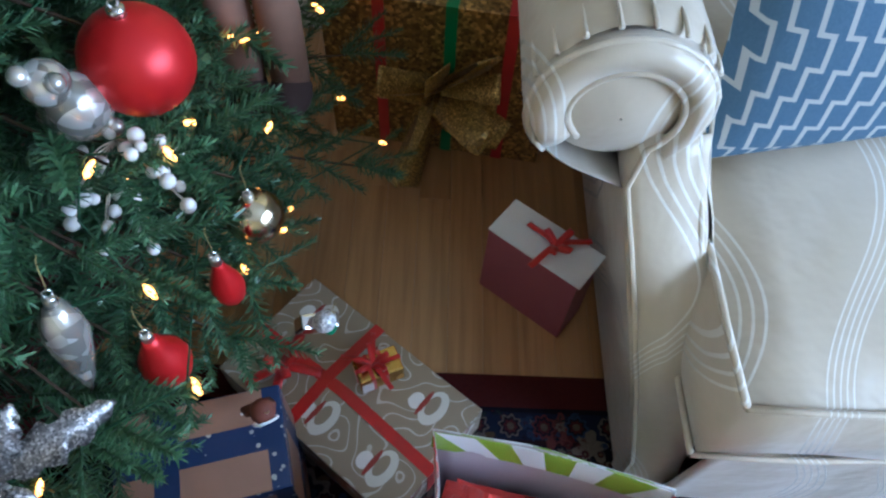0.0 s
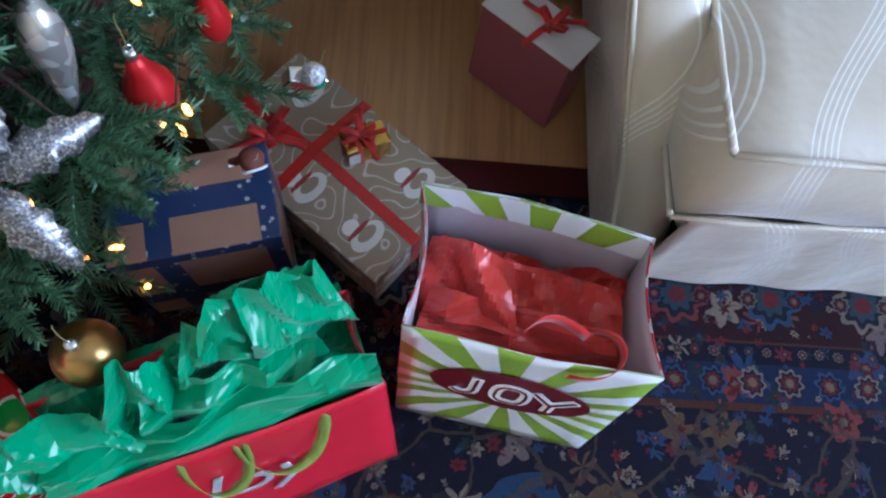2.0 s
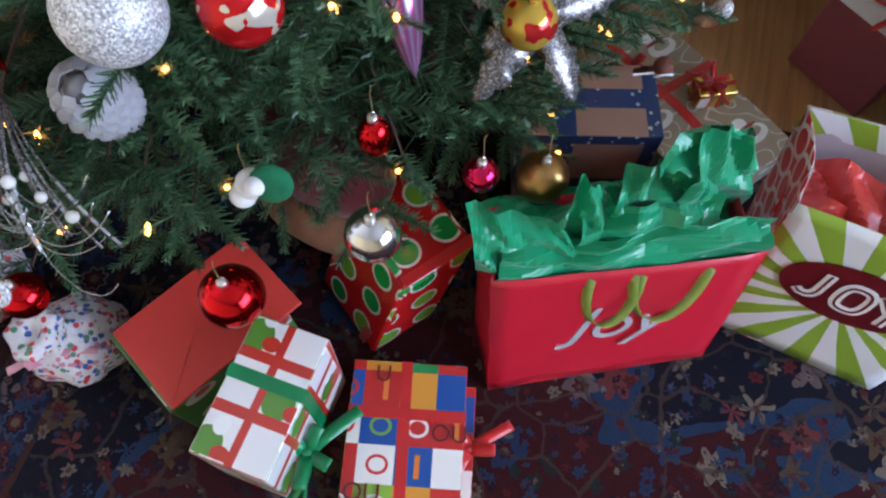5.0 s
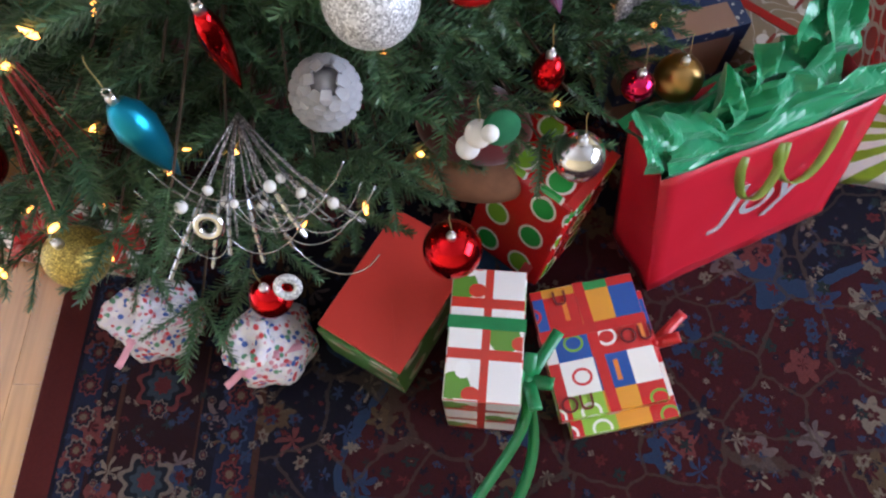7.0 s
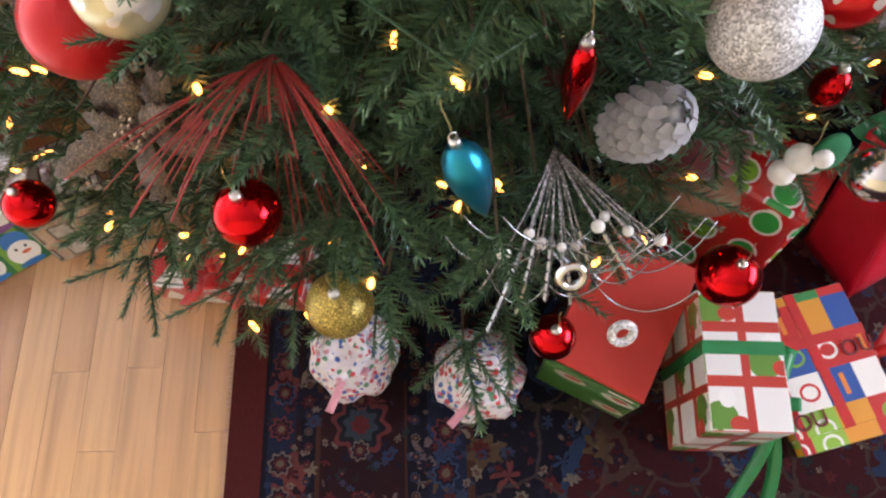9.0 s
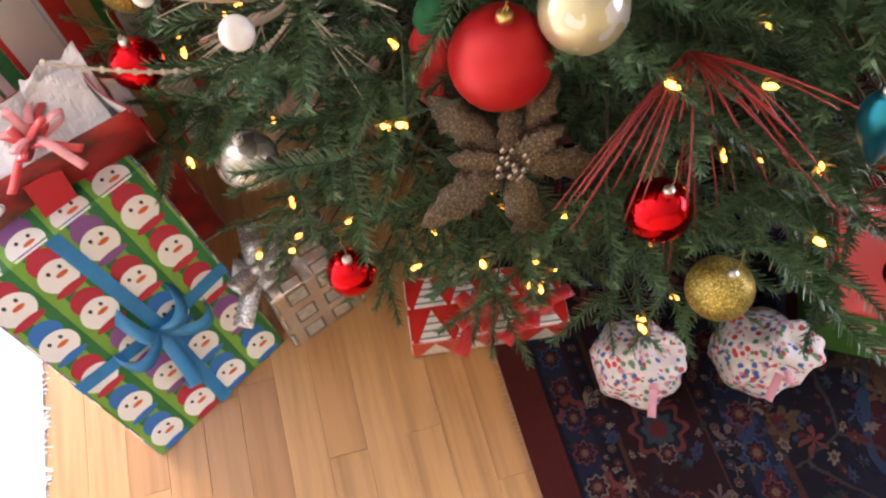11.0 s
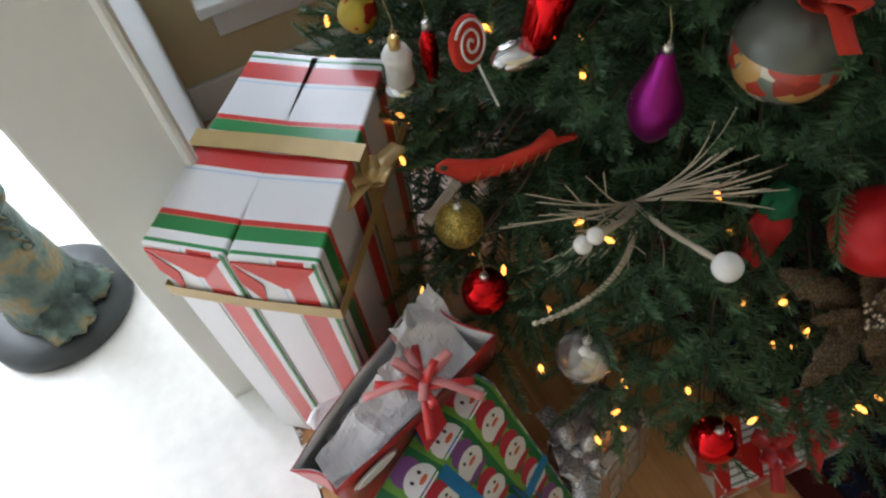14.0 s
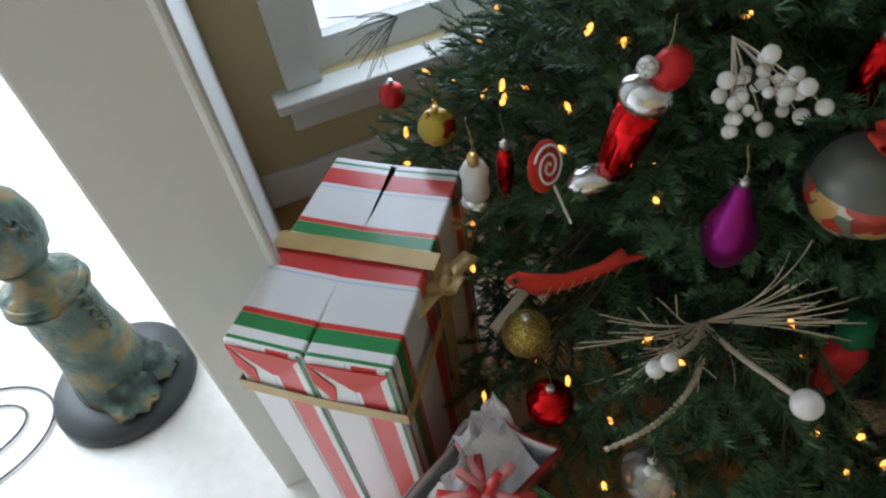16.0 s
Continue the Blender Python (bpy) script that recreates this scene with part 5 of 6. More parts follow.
part("band", strip([(-0.004, 0.17, 0.02), (-0.004, 0.17, 0.604), (W2 / 2, 0.17, 0.606), (W2 + 0.004, 0.17, 0.604), (W2 + 0.004, 0.17, 0.02)], 0.03, (0, 1, 0)), M_GOLDRIB, rbn)
part("band", strip([(-0.005, 0.34, 0.50), (-0.005, -0.005, 0.50), (W2 / 2, -0.0065, 0.497), (W2 + 0.006, -0.005, 0.50), (W2 + 0.006, 0.36, 0.50)], 0.024, (0, 0, 1)), M_GOLDRIB, rbn)
bow(rbn, M_GOLDRIB, (W2 + 0.010, 0.165, 0.560), 0.040, 0.028, 3, 2, "gold satin bow", 4)


# floral cloth bundles tied with ribbon
def cloth_bag(x, y, seed, s=1.0):
    t = thing("cloth_gift_bag", "small floral cotton bag tied with pink striped ribbon", "gift bag", "floral cloth bags", at=(x, y, 0.008))
    prof = [(0, 0.0), (0.03, 0.001), (0.050, 0.012), (0.056, 0.035), (0.050, 0.06), (0.030, 0.082), (0.017, 0.092), (0.024, 0.104), (0.030, 0.118), (0.026, 0.128), (0.012, 0.124), (0, 0.118)]
    bm = lathe([(r * s, z * s) for r, z in prof], 36, None, 0.06, 7)
    for v in bm.verts:
        v.co += 0.008 * noise.noise_vector(v.co * 30 + Vector((seed, 0, 0))) * (0.3 if v.co.z < 0.01 else 1)
        v.co.z = max(v.co.z, 0)
        v.co.y -= 0.25 * max(0, v.co.z - 0.05)
    part("pouch", bm, M_FLORAL, t, "", True)
    b = bow(t, M_PINKRIB, (0, -0.035, 0.086), 0.040, 0.012, 3, 2, "pink striped ribbon", seed)


cloth_bag(-0.996, 0.026, 3, 1.25)
cloth_bag(-0.805, -0.012, 5, 1.25)

# plush stocking cuff under the tree
sk = thing("plush_stocking", "dark red plush stocking with brown furry cuff", "stocking", at=(-0.50, 0.235, 0.11), turn=-12)
bm = ball(0.10, 24, 14)
bmesh.ops.scale(bm, vec=(0.9, 0.7, 0.5), verts=bm.verts)
part("foot", bm, M_VELVET, sk, "", True).matrix_local = pose(0.0, 0.06, 0.10)
bm = ball(0.09, 24, 14)
bmesh.ops.scale(bm, vec=(1.1, 0.45, 0.55), verts=bm.verts)
part("cuff", bm, M_BROWNFUR, sk, "brown furry cuff", True).matrix_local = pose(0.0, 0.0, 0.05)

# bronze boot-shaped sculpture in the hall
bz = thing("bronze_statue", "weathered green bronze boot-shaped sculpture on a round base", "sculpture", at=(-2.275, 1.130, 0.004))
part("base", lathe([(0, 0), (0.150, 0), (0.158, 0.010), (0.156, 0.028), (0.146, 0.040), (0.10, 0.046), (0, 0.048)], 56), M_BASE, bz, "black oval base", True)
prof = [(0, 0.04), (0.088, 0.042), (0.092, 0.06), (0.084, 0.10), (0.076, 0.16), (0.070, 0.24), (0.068, 0.31), (0.074, 0.335), (0.078, 0.345), (0.076, 0.365), (0.062, 0.376), (0.046, 0.385), (0.038, 0.40), (0.037, 0.42), (0.046, 0.437), (0.062, 0.455), (0.071, 0.485), (0.072, 0.52), (0.064, 0.555), (0.050, 0.575), (0.044, 0.60), (0.05, 0.615), (0.04, 0.64), (0, 0.65)]
fine = []
for a, b in zip(prof, prof[1:]):
    fine += [(a[0] + (b[0] - a[0]) * q, a[1] + (b[1] - a[1]) * q) for q in (0, 0.5)]
bm = lathe(fine + [prof[-1]], 48)
for v in bm.verts:
    rel = 0.0035 * noise.noise(v.co * 38) + 0.003 * abs(noise.noise(v.co * 70))
    v.co.x, v.co.y = v.co.x * (1 + rel * 12), v.co.y * (1 + rel * 12)
part("body", bm, M_BRONZE, bz, "", True)
for z_, r_ in ((0.345, 0.079), (0.366, 0.074), (0.430, 0.044)):
    part("rim_band", lathe([(r_ + 0.004 * math.cos(a), z_ + 0.004 * math.sin(a)) for a in np.linspace(0, PI2, 9)], 40), M_BRONZE, bz, "", True)
for ang, s_ in ((-12, 1.0), (-72, 1.15), (100, 0.9)):
    g = []
    for i in range(13):
        f = i / 12
        row = []
        for j_ in range(9):
            q = j_ / 8 * 2 - 1
            rad = 0.070 + 0.062 * s_ * f * (1 - 0.25 * q * q) + 0.005 * math.sin(q * 9)
            row.append(Vector((rad, 0.050 * s_ * q * (1 - 0.25 * f), 0.046 + 0.052 * (1 - f) ** 1.4 * (1 - 0.5 * q * q) + 0.014 * math.cos(q * 1.5) + 0.004 * math.sin(f * 16 + q * 5))))
        g.append(row)
    part("toe", sheet(g, 0.008), M_BRONZE, bz, "", True).matrix_local = pose(0, 0, 0, 0, 0, ang)
link = [(0.0095 + 0.0030 * math.cos(a), 0.0030 * math.sin(a)) for a in np.linspace(0, PI2, 9)]
for k in range(7):
    part("chain_link", lathe(link, 14), M_BRONZE, bz, "", True).matrix_local = pose(0.062 + 0.006 * (k % 2), -0.045, 0.352 - 0.017 * k, 90 * (k % 2), 35, -35)
for k in range(6):
    a = 0.15 + 0.22 * k
    part("chain_link", lathe(link, 14), M_BRONZE, bz, "", True).matrix_local = pose(0.074 * math.cos(a) * 0.8, -0.05, 0.505 + 0.072 * math.sin(a), 90 * (k % 2), 35, -35)
for k, pts in enumerate((bez((-2.70, 1.26, 0.008), (-2.38, 1.30, 0.01), (-2.34, 1.02, 0.01), (-2.66, 0.99, 0.008), 24), bez((-2.72, 1.20, 0.008), (-2.46, 1.26, 0.012), (-2.40, 1.08, 0.01), (-2.70, 1.05, 0.008), 24),
                         bez((-2.02, 1.28, 0.3), (-2.03, 1.3, 0.06), (-2.1, 1.25, 0.012), (-2.12, 1.32, 0.012), 20), bez((-2.03, 1.2, 0.62), (-2.03, 1.27, 0.1), (-2.06, 1.3, 0.012), (-2.02, 1.36, 0.012), 20))):
    tagged(part("power_cord", tube(pts, 0.0028, 6), M_CORD, None, "", True), "thin dark cord lying on the white carpet", "cord", "cords in the hall")
bm = bmesh.new()
rc = random.Random(2)
for k in range(14):
    p = [Vector((-2.08 + rc.uniform(-0.07, 0.05), 1.34 + rc.uniform(-0.08, 0.08), 0.010 + 0.002 * k)) for _ in range(4)]
    tube(bez(*p, 10), 0.0025, 5, bm)
tagged(part("cord_bundle", bm, M_CORD, None), "tangled heap of dark cord on white carpet", "cord", "cords in the hall")


# ---------- ornaments ----------
def hook(t, z, r=0.0006, up=0.035):
    part("hook", tube(bez((0, 0, z), (0.004, 0, z + up * 0.4), (-0.004, 0.004, z + up * 0.8), (0, 0.008, z + up), 6), r, 5), M_WIRE, t, "thin gold hanger")


def cap(t, z, r=0.008, mat=None):
    part("cap", lathe([(0, z - 0.003), (r, z - 0.003), (r, z + 0.006), (r * 0.8, z + 0.008), (0, z + 0.008)], 16), mat or M_CAPS, t, "crimped metal cap", True)
    part("ring", lathe([(0.004 + 0.0008 * math.cos(a), 0.0008 * math.sin(a)) for a in np.linspace(0, PI2, 7)], 12), mat or M_CAPS, t, "", True).matrix_local = pose(0, 0, z + 0.011, 90, 0, 30)
    hook(t, z + 0.013)


def bauble(p, r, mat, label, capm=None, squash=1.0):
    t = thing("ball_ornament", label, "ornament", "ball ornaments", at=p)
    part("ball", ball(r, 40, 24, None, squash), mat, t, "", True)
    cap(t, r * squash, max(0.006, r * 0.16), capm)
    return t


def drop(p, r, length, mat, label, tilt=(0, 0), capm=None, slim=False):
    """p is the top; the body hangs down."""
    t = thing("drop_ornament", label, "ornament", "drop ornaments", at=p)
    t.matrix_world = pose(*p, tilt[0], tilt[1], 0)
    if slim:
        prof = [(0, 0), (r * 0.45, -0.02 * length), (r * 0.85, -0.15 * length), (r, -0.32 * length), (r * 0.8, -0.55 * length), (r * 0.4, -0.82 * length), (0.0005, -length), (0, -length)]
    else:
        prof = [(0, 0), (r * 0.25, -0.02 * length), (r * 0.5, -0.22 * length), (r * 0.92, -0.48 * length), (r, -0.62 * length), (r * 0.85, -0.80 * length), (r * 0.45, -0.95 * length), (0, -length)]
    fine = []
    for a, b in zip(prof, prof[1:]):
        fine += [(a[0] + (b[0] - a[0]) * s, a[1] + (b[1] - a[1]) * s) for s in (0, 0.5)]
    fine.append(prof[-1])
    part("body", lathe(fine, 28), mat, t, "", True)
    cap(t, 0.0, 0.006, capm)
    return t


M_REDMATTE = plain("matte_red", (0.52, 0.012, 0.014), 0.38, 0.35, vary=0.08, scale=40, bump=0.05)
M_REDGLOSS = foil_ball("glossy_red", (0.70, 0.012, 0.015), 0.06)
M_CHERRY = foil_ball("glossy_cherry", (0.70, 0.02, 0.10), 0.06)
M_SILVER = foil_ball("mirror_silver", (0.78, 0.78, 0.78), 0.10)
M_PEARL = glitter("pearl_silver", (0.70, 0.67, 0.60), 0.25, 0.7, 60)
M_GOLDGL = glitter("gold_glitter", (0.45, 0.34, 0.08), 0.4, 0.6, 700)
M_GOLDM = foil_ball("tarnished_gold", (0.45, 0.27, 0.09), 0.25)
M_MERC = foil_ball("mercury_glass", (0.70, 0.62, 0.45), 0.12)
M_TEAL = foil_ball("teal_metallic", (0.01, 0.28, 0.42), 0.25, 0.8)
M_PURPLE = foil_ball("purple_metallic", (0.30, 0.012, 0.22), 0.25, 0.8)
M_WHITEG = glitter("white_glitter", (0.75, 0.75, 0.74), 0.45, 0.2, 500)
M_SILGL = glitter("silver_glitter", (0.24, 0.225, 0.215), 0.32, 0.75, 500)
M_BRONZEGL = glitter("bronze_glitter", (0.105, 0.072, 0.042), 0.4, 0.6, 600)
M_CHAMP = glitter("champagne_fabric", (0.40, 0.33, 0.24), 0.5, 0.4, 400)
M_BERRY = plain("pearl_white", (0.72, 0.70, 0.66), 0.25, vary=0.05, bump=0)
M_TWIG = plain("whitewashed_twig", (0.55, 0.47, 0.36), 0.7, vary=0.2)
M_WHITEF = plain("white_felt", (0.78, 0.77, 0.74), 0.9, vary=0.05)
M_KNIT = plain("red_knit", (0.48, 0.02, 0.02), 0.95, vary=0.2, scale=60, bump=0.9)
M_GREENKNIT = plain("green_knit", (0.01, 0.13, 0.05), 0.95, vary=0.2, scale=60, bump=0.9)
M_REDFELT = plain("red_felt", (0.55, 0.035, 0.015), 0.9, vary=0.1, scale=50)
M_GINGER = plain("ginger_brown", (0.12, 0.03, 0.015), 0.7, vary=0.15)
M_FROST = plain("frosted_pinecone", (0.34, 0.34, 0.35), 0.8, vary=0.25, scale=40)
M_REDTWIG = plain("dark_red_twig", (0.26, 0.02, 0.015), 0.5, vary=0.2)
M_BROWNBOOT = plain("brown_plush", (0.22, 0.12, 0.08), 0.9, vary=0.15, scale=40)
M_DARKBOOT = plain("dark_brown_plush", (0.035, 0.018, 0.015), 0.9, vary=0.15, scale=40)


def striped_glass(name, a, b, k):
    n = Nodes(name, 0.2, 0.6)
    x, y, z = n.xyz(n.coords())
    f = n.math("FRACT", n.math("MULTIPLY", n.math("ARCTAN2", y, x), k / PI2))
    n.colour(n.mix(n.math("LESS_THAN", f, 0.45), a, b))
    return n.m


def swirl_glass(name, a, b, scale, cut=0.55):
    n = Nodes(name, 0.15, 0.5)
    f = n.noise(n.coords(), scale, 2)
    n.colour(n.mix(n.math("GREATER_THAN", f, cut), a, b))
    return n.m


def deco_mat():
    n = Nodes("paper_decorated_ball", 0.25)
    o = n.coords()
    v = n.voronoi(o, 55.0)
    c = n.ramp(n.random(v["Color"]), [(0.0, (0.45, 0.05, 0.03)), (0.3, (0.50, 0.30, 0.10)), (0.55, (0.16, 0.18, 0.14)), (0.75, (0.55, 0.48, 0.36)), (0.9, (0.30, 0.04, 0.03))], True)
    _, _, z = n.xyz(o)
    n.colour(n.mix(n.math("GREATER_THAN", z, 0.012), c, (0.09, 0.10, 0.08)))
    n.b.inputs["Coat Weight"].default_value = 0.6
    return n.m


bauble((-1.184, 0.238, 0.568), 0.052, M_REDMATTE, "large matte red ball ornament with gold cap", M_CAPG)
bauble((-0.165, 0.752, 0.612), 0.050, M_REDMATTE, "large matte red ball ornament with silver cap")
bauble((-1.115, 0.222, 0.628), 0.042, swirl_glass("white_scroll_glass", (0.62, 0.56, 0.34), (0.78, 0.77, 0.72), 40), "white ball ornament with gold glitter scrolls", M_CAPG)
bauble((-1.475, 0.355, 0.345), 0.041, M_PEARL, "crackled pearl silver ball ornament")
bauble((-1.382, 0.183, 0.298), 0.032, M_REDGLOSS, "small glossy red ball ornament")
bauble((-1.048, 0.090, 0.450), 0.036, M_REDGLOSS, "glossy red ball ornament with silver cap")
bauble((-0.969, 0.020, 0.342), 0.039, M_GOLDGL, "gold glitter ball ornament above cloth bags")
bauble((-0.510, 0.050, 0.306), 0.038, M_REDGLOSS, "glossy red ball ornament above the envelope")
bauble((-0.728, -0.020, 0.320), 0.027, M_REDGLOSS, "small glossy red ball ornament beside silver beads")
bauble((-0.361, 0.135, 0.392), 0.031, M_SILVER, "mirror silver ball ornament")
bauble((-0.275, 0.262, 0.352), 0.022, M_CHERRY, "small glossy cherry ball ornament")
bauble((-0.205, 0.312, 0.300), 0.034, M_GOLDM, "tarnished gold ball ornament")
bauble((-0.576, 0.167, 0.617), 0.045, M_WHITEG, "frosted white ball ornament")
bauble((-0.487, 0.215, 0.605), 0.037, swirl_glass("red_white_swirl_glass", (0.60, 0.012, 0.012), (0.72, 0.66, 0.55), 32, 0.58), "glossy red ball ornament with white swirls")
bauble((-0.262, 0.375, 0.490), 0.031, swirl_glass("red_gold_glass", (0.60, 0.40, 0.05), (0.50, 0.02, 0.02), 45), "gold and red patterned glass ball ornament", M_CAPG)
bauble((-0.100, 0.733, 0.402), 0.033, M_MERC, "gold mercury glass ball ornament")
bauble((-1.569, 0.464, 0.438), 0.033, M_REDGLOSS, "glossy red ball ornament beside striped boxes")
bauble((-1.558, 0.552, 0.480), 0.034, M_GOLDGL, "gold glitter ball ornament beside striped boxes")
bauble((-1.557, 0.830, 0.650), 0.029, swirl_glass("gold_red_green_glass", (0.50, 0.38, 0.05), (0.35, 0.03, 0.02), 30), "gold glass ball ornament with green and red", M_CAPG)
dk = bauble((-1.234, 0.398, 0.738), 0.060, deco_mat(), "clear ball ornament with printed paper and red dotted bow")
bow(dk, M_REDFELT, (0, -0.02, 0.058), 0.045, 0.02, 4, 2, "red dotted bow", 6)
bauble((-0.395, 0.244, 0.405), 0.021, M_REDGLOSS, "small glossy red bell ornament", None, 1.4)

drop((-0.833, 0.102, 0.553), 0.023, 0.110, M_TEAL, "teal metallic teardrop ornament", (-14, -16), slim=True)
drop((-0.726, 0.146, 0.629), 0.015, 0.120, M_REDGLOSS, "slender glossy red icicle ornament", slim=True)
drop((-0.420, 0.393, 0.511), 0.027, 0.132, striped_glass("purple_pink_stripes", (0.45, 0.12, 0.30), (0.42, 0.33, 0.50), 14), "purple and pink striped finial ornament", (-25, -21), M_CAPG, True)
drop((-0.160, 0.556, 0.450), 0.026, 0.090, M_REDMATTE, "matte red teardrop ornament")
drop((-0.112, 0.640, 0.455), 0.018, 0.085, M_REDMATTE, "slender matte red drop ornament")
drop((-0.213, 0.550, 0.528), 0.020, 0.130, M_PEARL, "pale silver finial ornament with frosted stripes", (-13, 3), None, True)
drop((-1.352, 0.447, 0.752), 0.031, 0.126, M_PURPLE, "purple metallic drop ornament with white snowflakes")
drop((-1.514, 0.690, 0.695), 0.013, 0.110, M_REDGLOSS, "slender red icicle ornament", slim=True)
drop((-1.190, 0.470, 0.860), 0.018, 0.150, M_REDGLOSS, "long glossy red icicle ornament", slim=True)
pd = bpy.data.objects["drop_ornament.006"]
for k in range(5):
    a = k * 2.1 + 0.5
    bm = bmesh.new()
    for q in range(3):
        d = Vector((math.cos(q * 1.047), 0, math.sin(q * 1.047))) * 0.009
        tube([-d, d], 0.0009, 4, bm)
    part("snowflake", bm, M_PRINT, pd, "white snowflake").matrix_local = pose(0.0275 * math.cos(a), 0.0275 * math.sin(a), -0.055 - 0.012 * (k % 3), 0, 0, math.degrees(a) + 90)


# leaf sprays
def poinsettia(p, turn, r, mat, label, centre, seed):
    t = thing("poinsettia_pick", label, "ornament", "poinsettia picks", at=p)
    t.matrix_world = pose(*p, 48, 0, turn)
    rr = random.Random(seed)
    for k in range(8):
        inner = k >= 5
        L = r * (0.6 if inner else rr.uniform(0.85, 1.1))
        g = []
        for i in range(25):
            s = i / 24
            wd = (0.19 if inner else 0.17) * L * math.sin(math.pi * min(1, s * 0.93 + 0.05)) ** 0.8 * (1 + 0.16 * math.sin(s * 30) + 0.14 * rr.uniform(-1, 1))
            z = L * (0.28 * s - 0.30 * s * s) + (0.012 if inner else 0)
            g.append([Vector((s * L, -wd, z + 0.10 * wd)), Vector((s * L, 0, z - 0.10 * wd)), Vector((s * L, wd, z + 0.10 * wd))])
        ob = part("petal", sheet(g, 0.0008), mat, t, "", True)
        ob.matrix_local = pose(0, 0, 0, rr.uniform(-15, 15), rr.uniform(-14, 10), k * 72 + (36 if inner else 0) + rr.uniform(-10, 10))
    for k in range(18):
        bead = part("centre_bead", ball(0.0036, 10, 6), centre, t, "", True)
        bead.matrix_local = Matrix.Translation((rr.uniform(-0.018, 0.018), rr.uniform(-0.018, 0.018), 0.014 + rr.uniform(0, 0.012)))


poinsettia((-1.174, 0.200, 0.440), -18, 0.120, M_BRONZEGL, "bronze glitter poinsettia with ragged petals", M_CHAMP, 4)
poinsettia((-0.258, 0.420, 0.455), 42, 0.125, M_SILGL, "silver glitter poinsettia pick", M_SILGL, 8)


def spray(p, d, n, length, spread, mat, label, r, seed, curl=0.02, name="twig_spray", beads=None):
    t = thing(name, label, "ornament", "sprays", at=p)
    rr = random.Random(seed)
    d = Vector(d).normalized()
    a = d.orthogonal().normalized()
    b = d.cross(a)
    for k in range(n):
        an = PI2 * k / n + rr.uniform(-0.4, 0.4)
        e = (d + (a * math.cos(an) + b * math.sin(an)) * spread * rr.uniform(0.5, 1.1)).normalized()
        L = length * rr.uniform(0.6, 1.05)
        s = Vector((0, 0, -curl * rr.uniform(0.3, 1.5)))
        pts = bez((0, 0, 0), e * L * 0.35, e * L * 0.7 + s * 0.4, e * L + s, 9)
        ob = part("twig", tube(pts, r, 5, None, 0.5), mat, t, "", True)
        if beads:
            for q in ([pts[5] + Vector((rr.uniform(-0.015, 0.015), 0, rr.uniform(-0.012, 0.012))), pts[7] + Vector((rr.uniform(-0.012, 0.012), 0, rr.uniform(-0.012, 0.012))), pts[9]]):
                part("berry", ball(beads[0] * rr.uniform(0.7, 1.2), 12, 8), beads[1], ob, "", True).matrix_local = Matrix.Translation(q)
    return t


TW = Vector((-1.362, 0.440, 0.522))
tw = thing("twig_spray", "whitewashed twig spray with white berries and beaded curls", "ornament", "sprays", at=tuple(TW))
rtw = random.Random(11)
for tip, n_, fan in (((-1.276, 0.357, 0.665), 9, 0.030), ((-1.247, 0.331, 0.609), 8, 0.028), ((-1.499, 0.449, 0.430), 10, 0.028), ((-1.539, 0.420, 0.613), 8, 0.040), ((-1.470, 0.400, 0.500), 5, 0.050), ((-1.330, 0.330, 0.470), 5, 0.045)):
    e = Vector(tip) - TW
    for k in range(n_):
        q = Vector((rtw.uniform(-fan, fan), rtw.uniform(-fan, fan), rtw.uniform(-fan, fan)))
        L = rtw.uniform(0.62, 1.03)
        bend = Vector((0, -0.018, 0.012 + 0.01 * rtw.random()))
        pts = bez((0, 0, 0), e * 0.3 + bend, e * 0.65 * L + bend + q * 0.4, e * L + q, 10)
        stem = part("twig", tube(pts, 0.0013, 5, None, 0.5), M_TWIG, tw, "", True)
        if k % 2 == 0:
            a_ = pts[6]
            part("side_twig", tube([a_, a_ + e * 0.16 + q * 0.5 + Vector((0.006, 0, 0.008))], 0.0009, 4), M_TWIG, stem)
for tip, r_ in (((-1.415, 0.249, 0.660), 0.015), ((-1.495, 0.348, 0.650), 0.0095), ((-1.498, 0.362, 0.619), 0.0105)):
    e = Vector(tip) - TW
    pts = bez((0, 0, 0), e * 0.3 + Vector((0, -0.02, -0.01)), e * 0.7, e, 22)
    rope = bmesh.new()
    tube(pts, 0.0034, 7, rope)
    for k, v in enumerate(rope.verts):
        v.co += 0.0012 * noise.noise_vector(v.co * 260)
    part("rope_stem", rope, M_TWIG, tw, "", True)
    part("white_berry", ball(r_, 20, 12), M_BERRY, tw, "white felt berry", True).matrix_local = Matrix.Translation(e)
e = Vector((-1.591, 0.307, 0.618)) - TW
curl = bez((0, 0, 0), (-0.01, -0.05, -0.05), (e.x * 0.45, e.y * 0.7, e.z * 0.1 - 0.04), e, 30)
beaded = part("beaded_stem", tube(curl, 0.0028, 6, None, 0.6), M_TWIG, tw, "beaded curling stem", True)
for k, p in enumerate(curl[3:]):
    part("bead", ball(0.0052 - 0.00008 * k, 8, 6), M_TWIG, beaded, "", True).matrix_local = Matrix.Translation(p)
spray((-1.000, 0.200, 0.560), (-0.1, -0.8, -0.15), 42, 0.21, 1.25, M_REDTWIG, "dark red frosted twig spray", 0.0016, 5, 0.05)
BH = Vector((-0.735, 0.130, 0.490))
bs = thing("bead_spray", "silver wire spray with crystal rods, pearls and looping strings", "ornament", "sprays", at=tuple(BH))
rbs = random.Random(21)
M_CRYSTAL = foil_ball("clear_crystal", (0.42, 0.44, 0.46), 0.10, 0.9)
ends = []
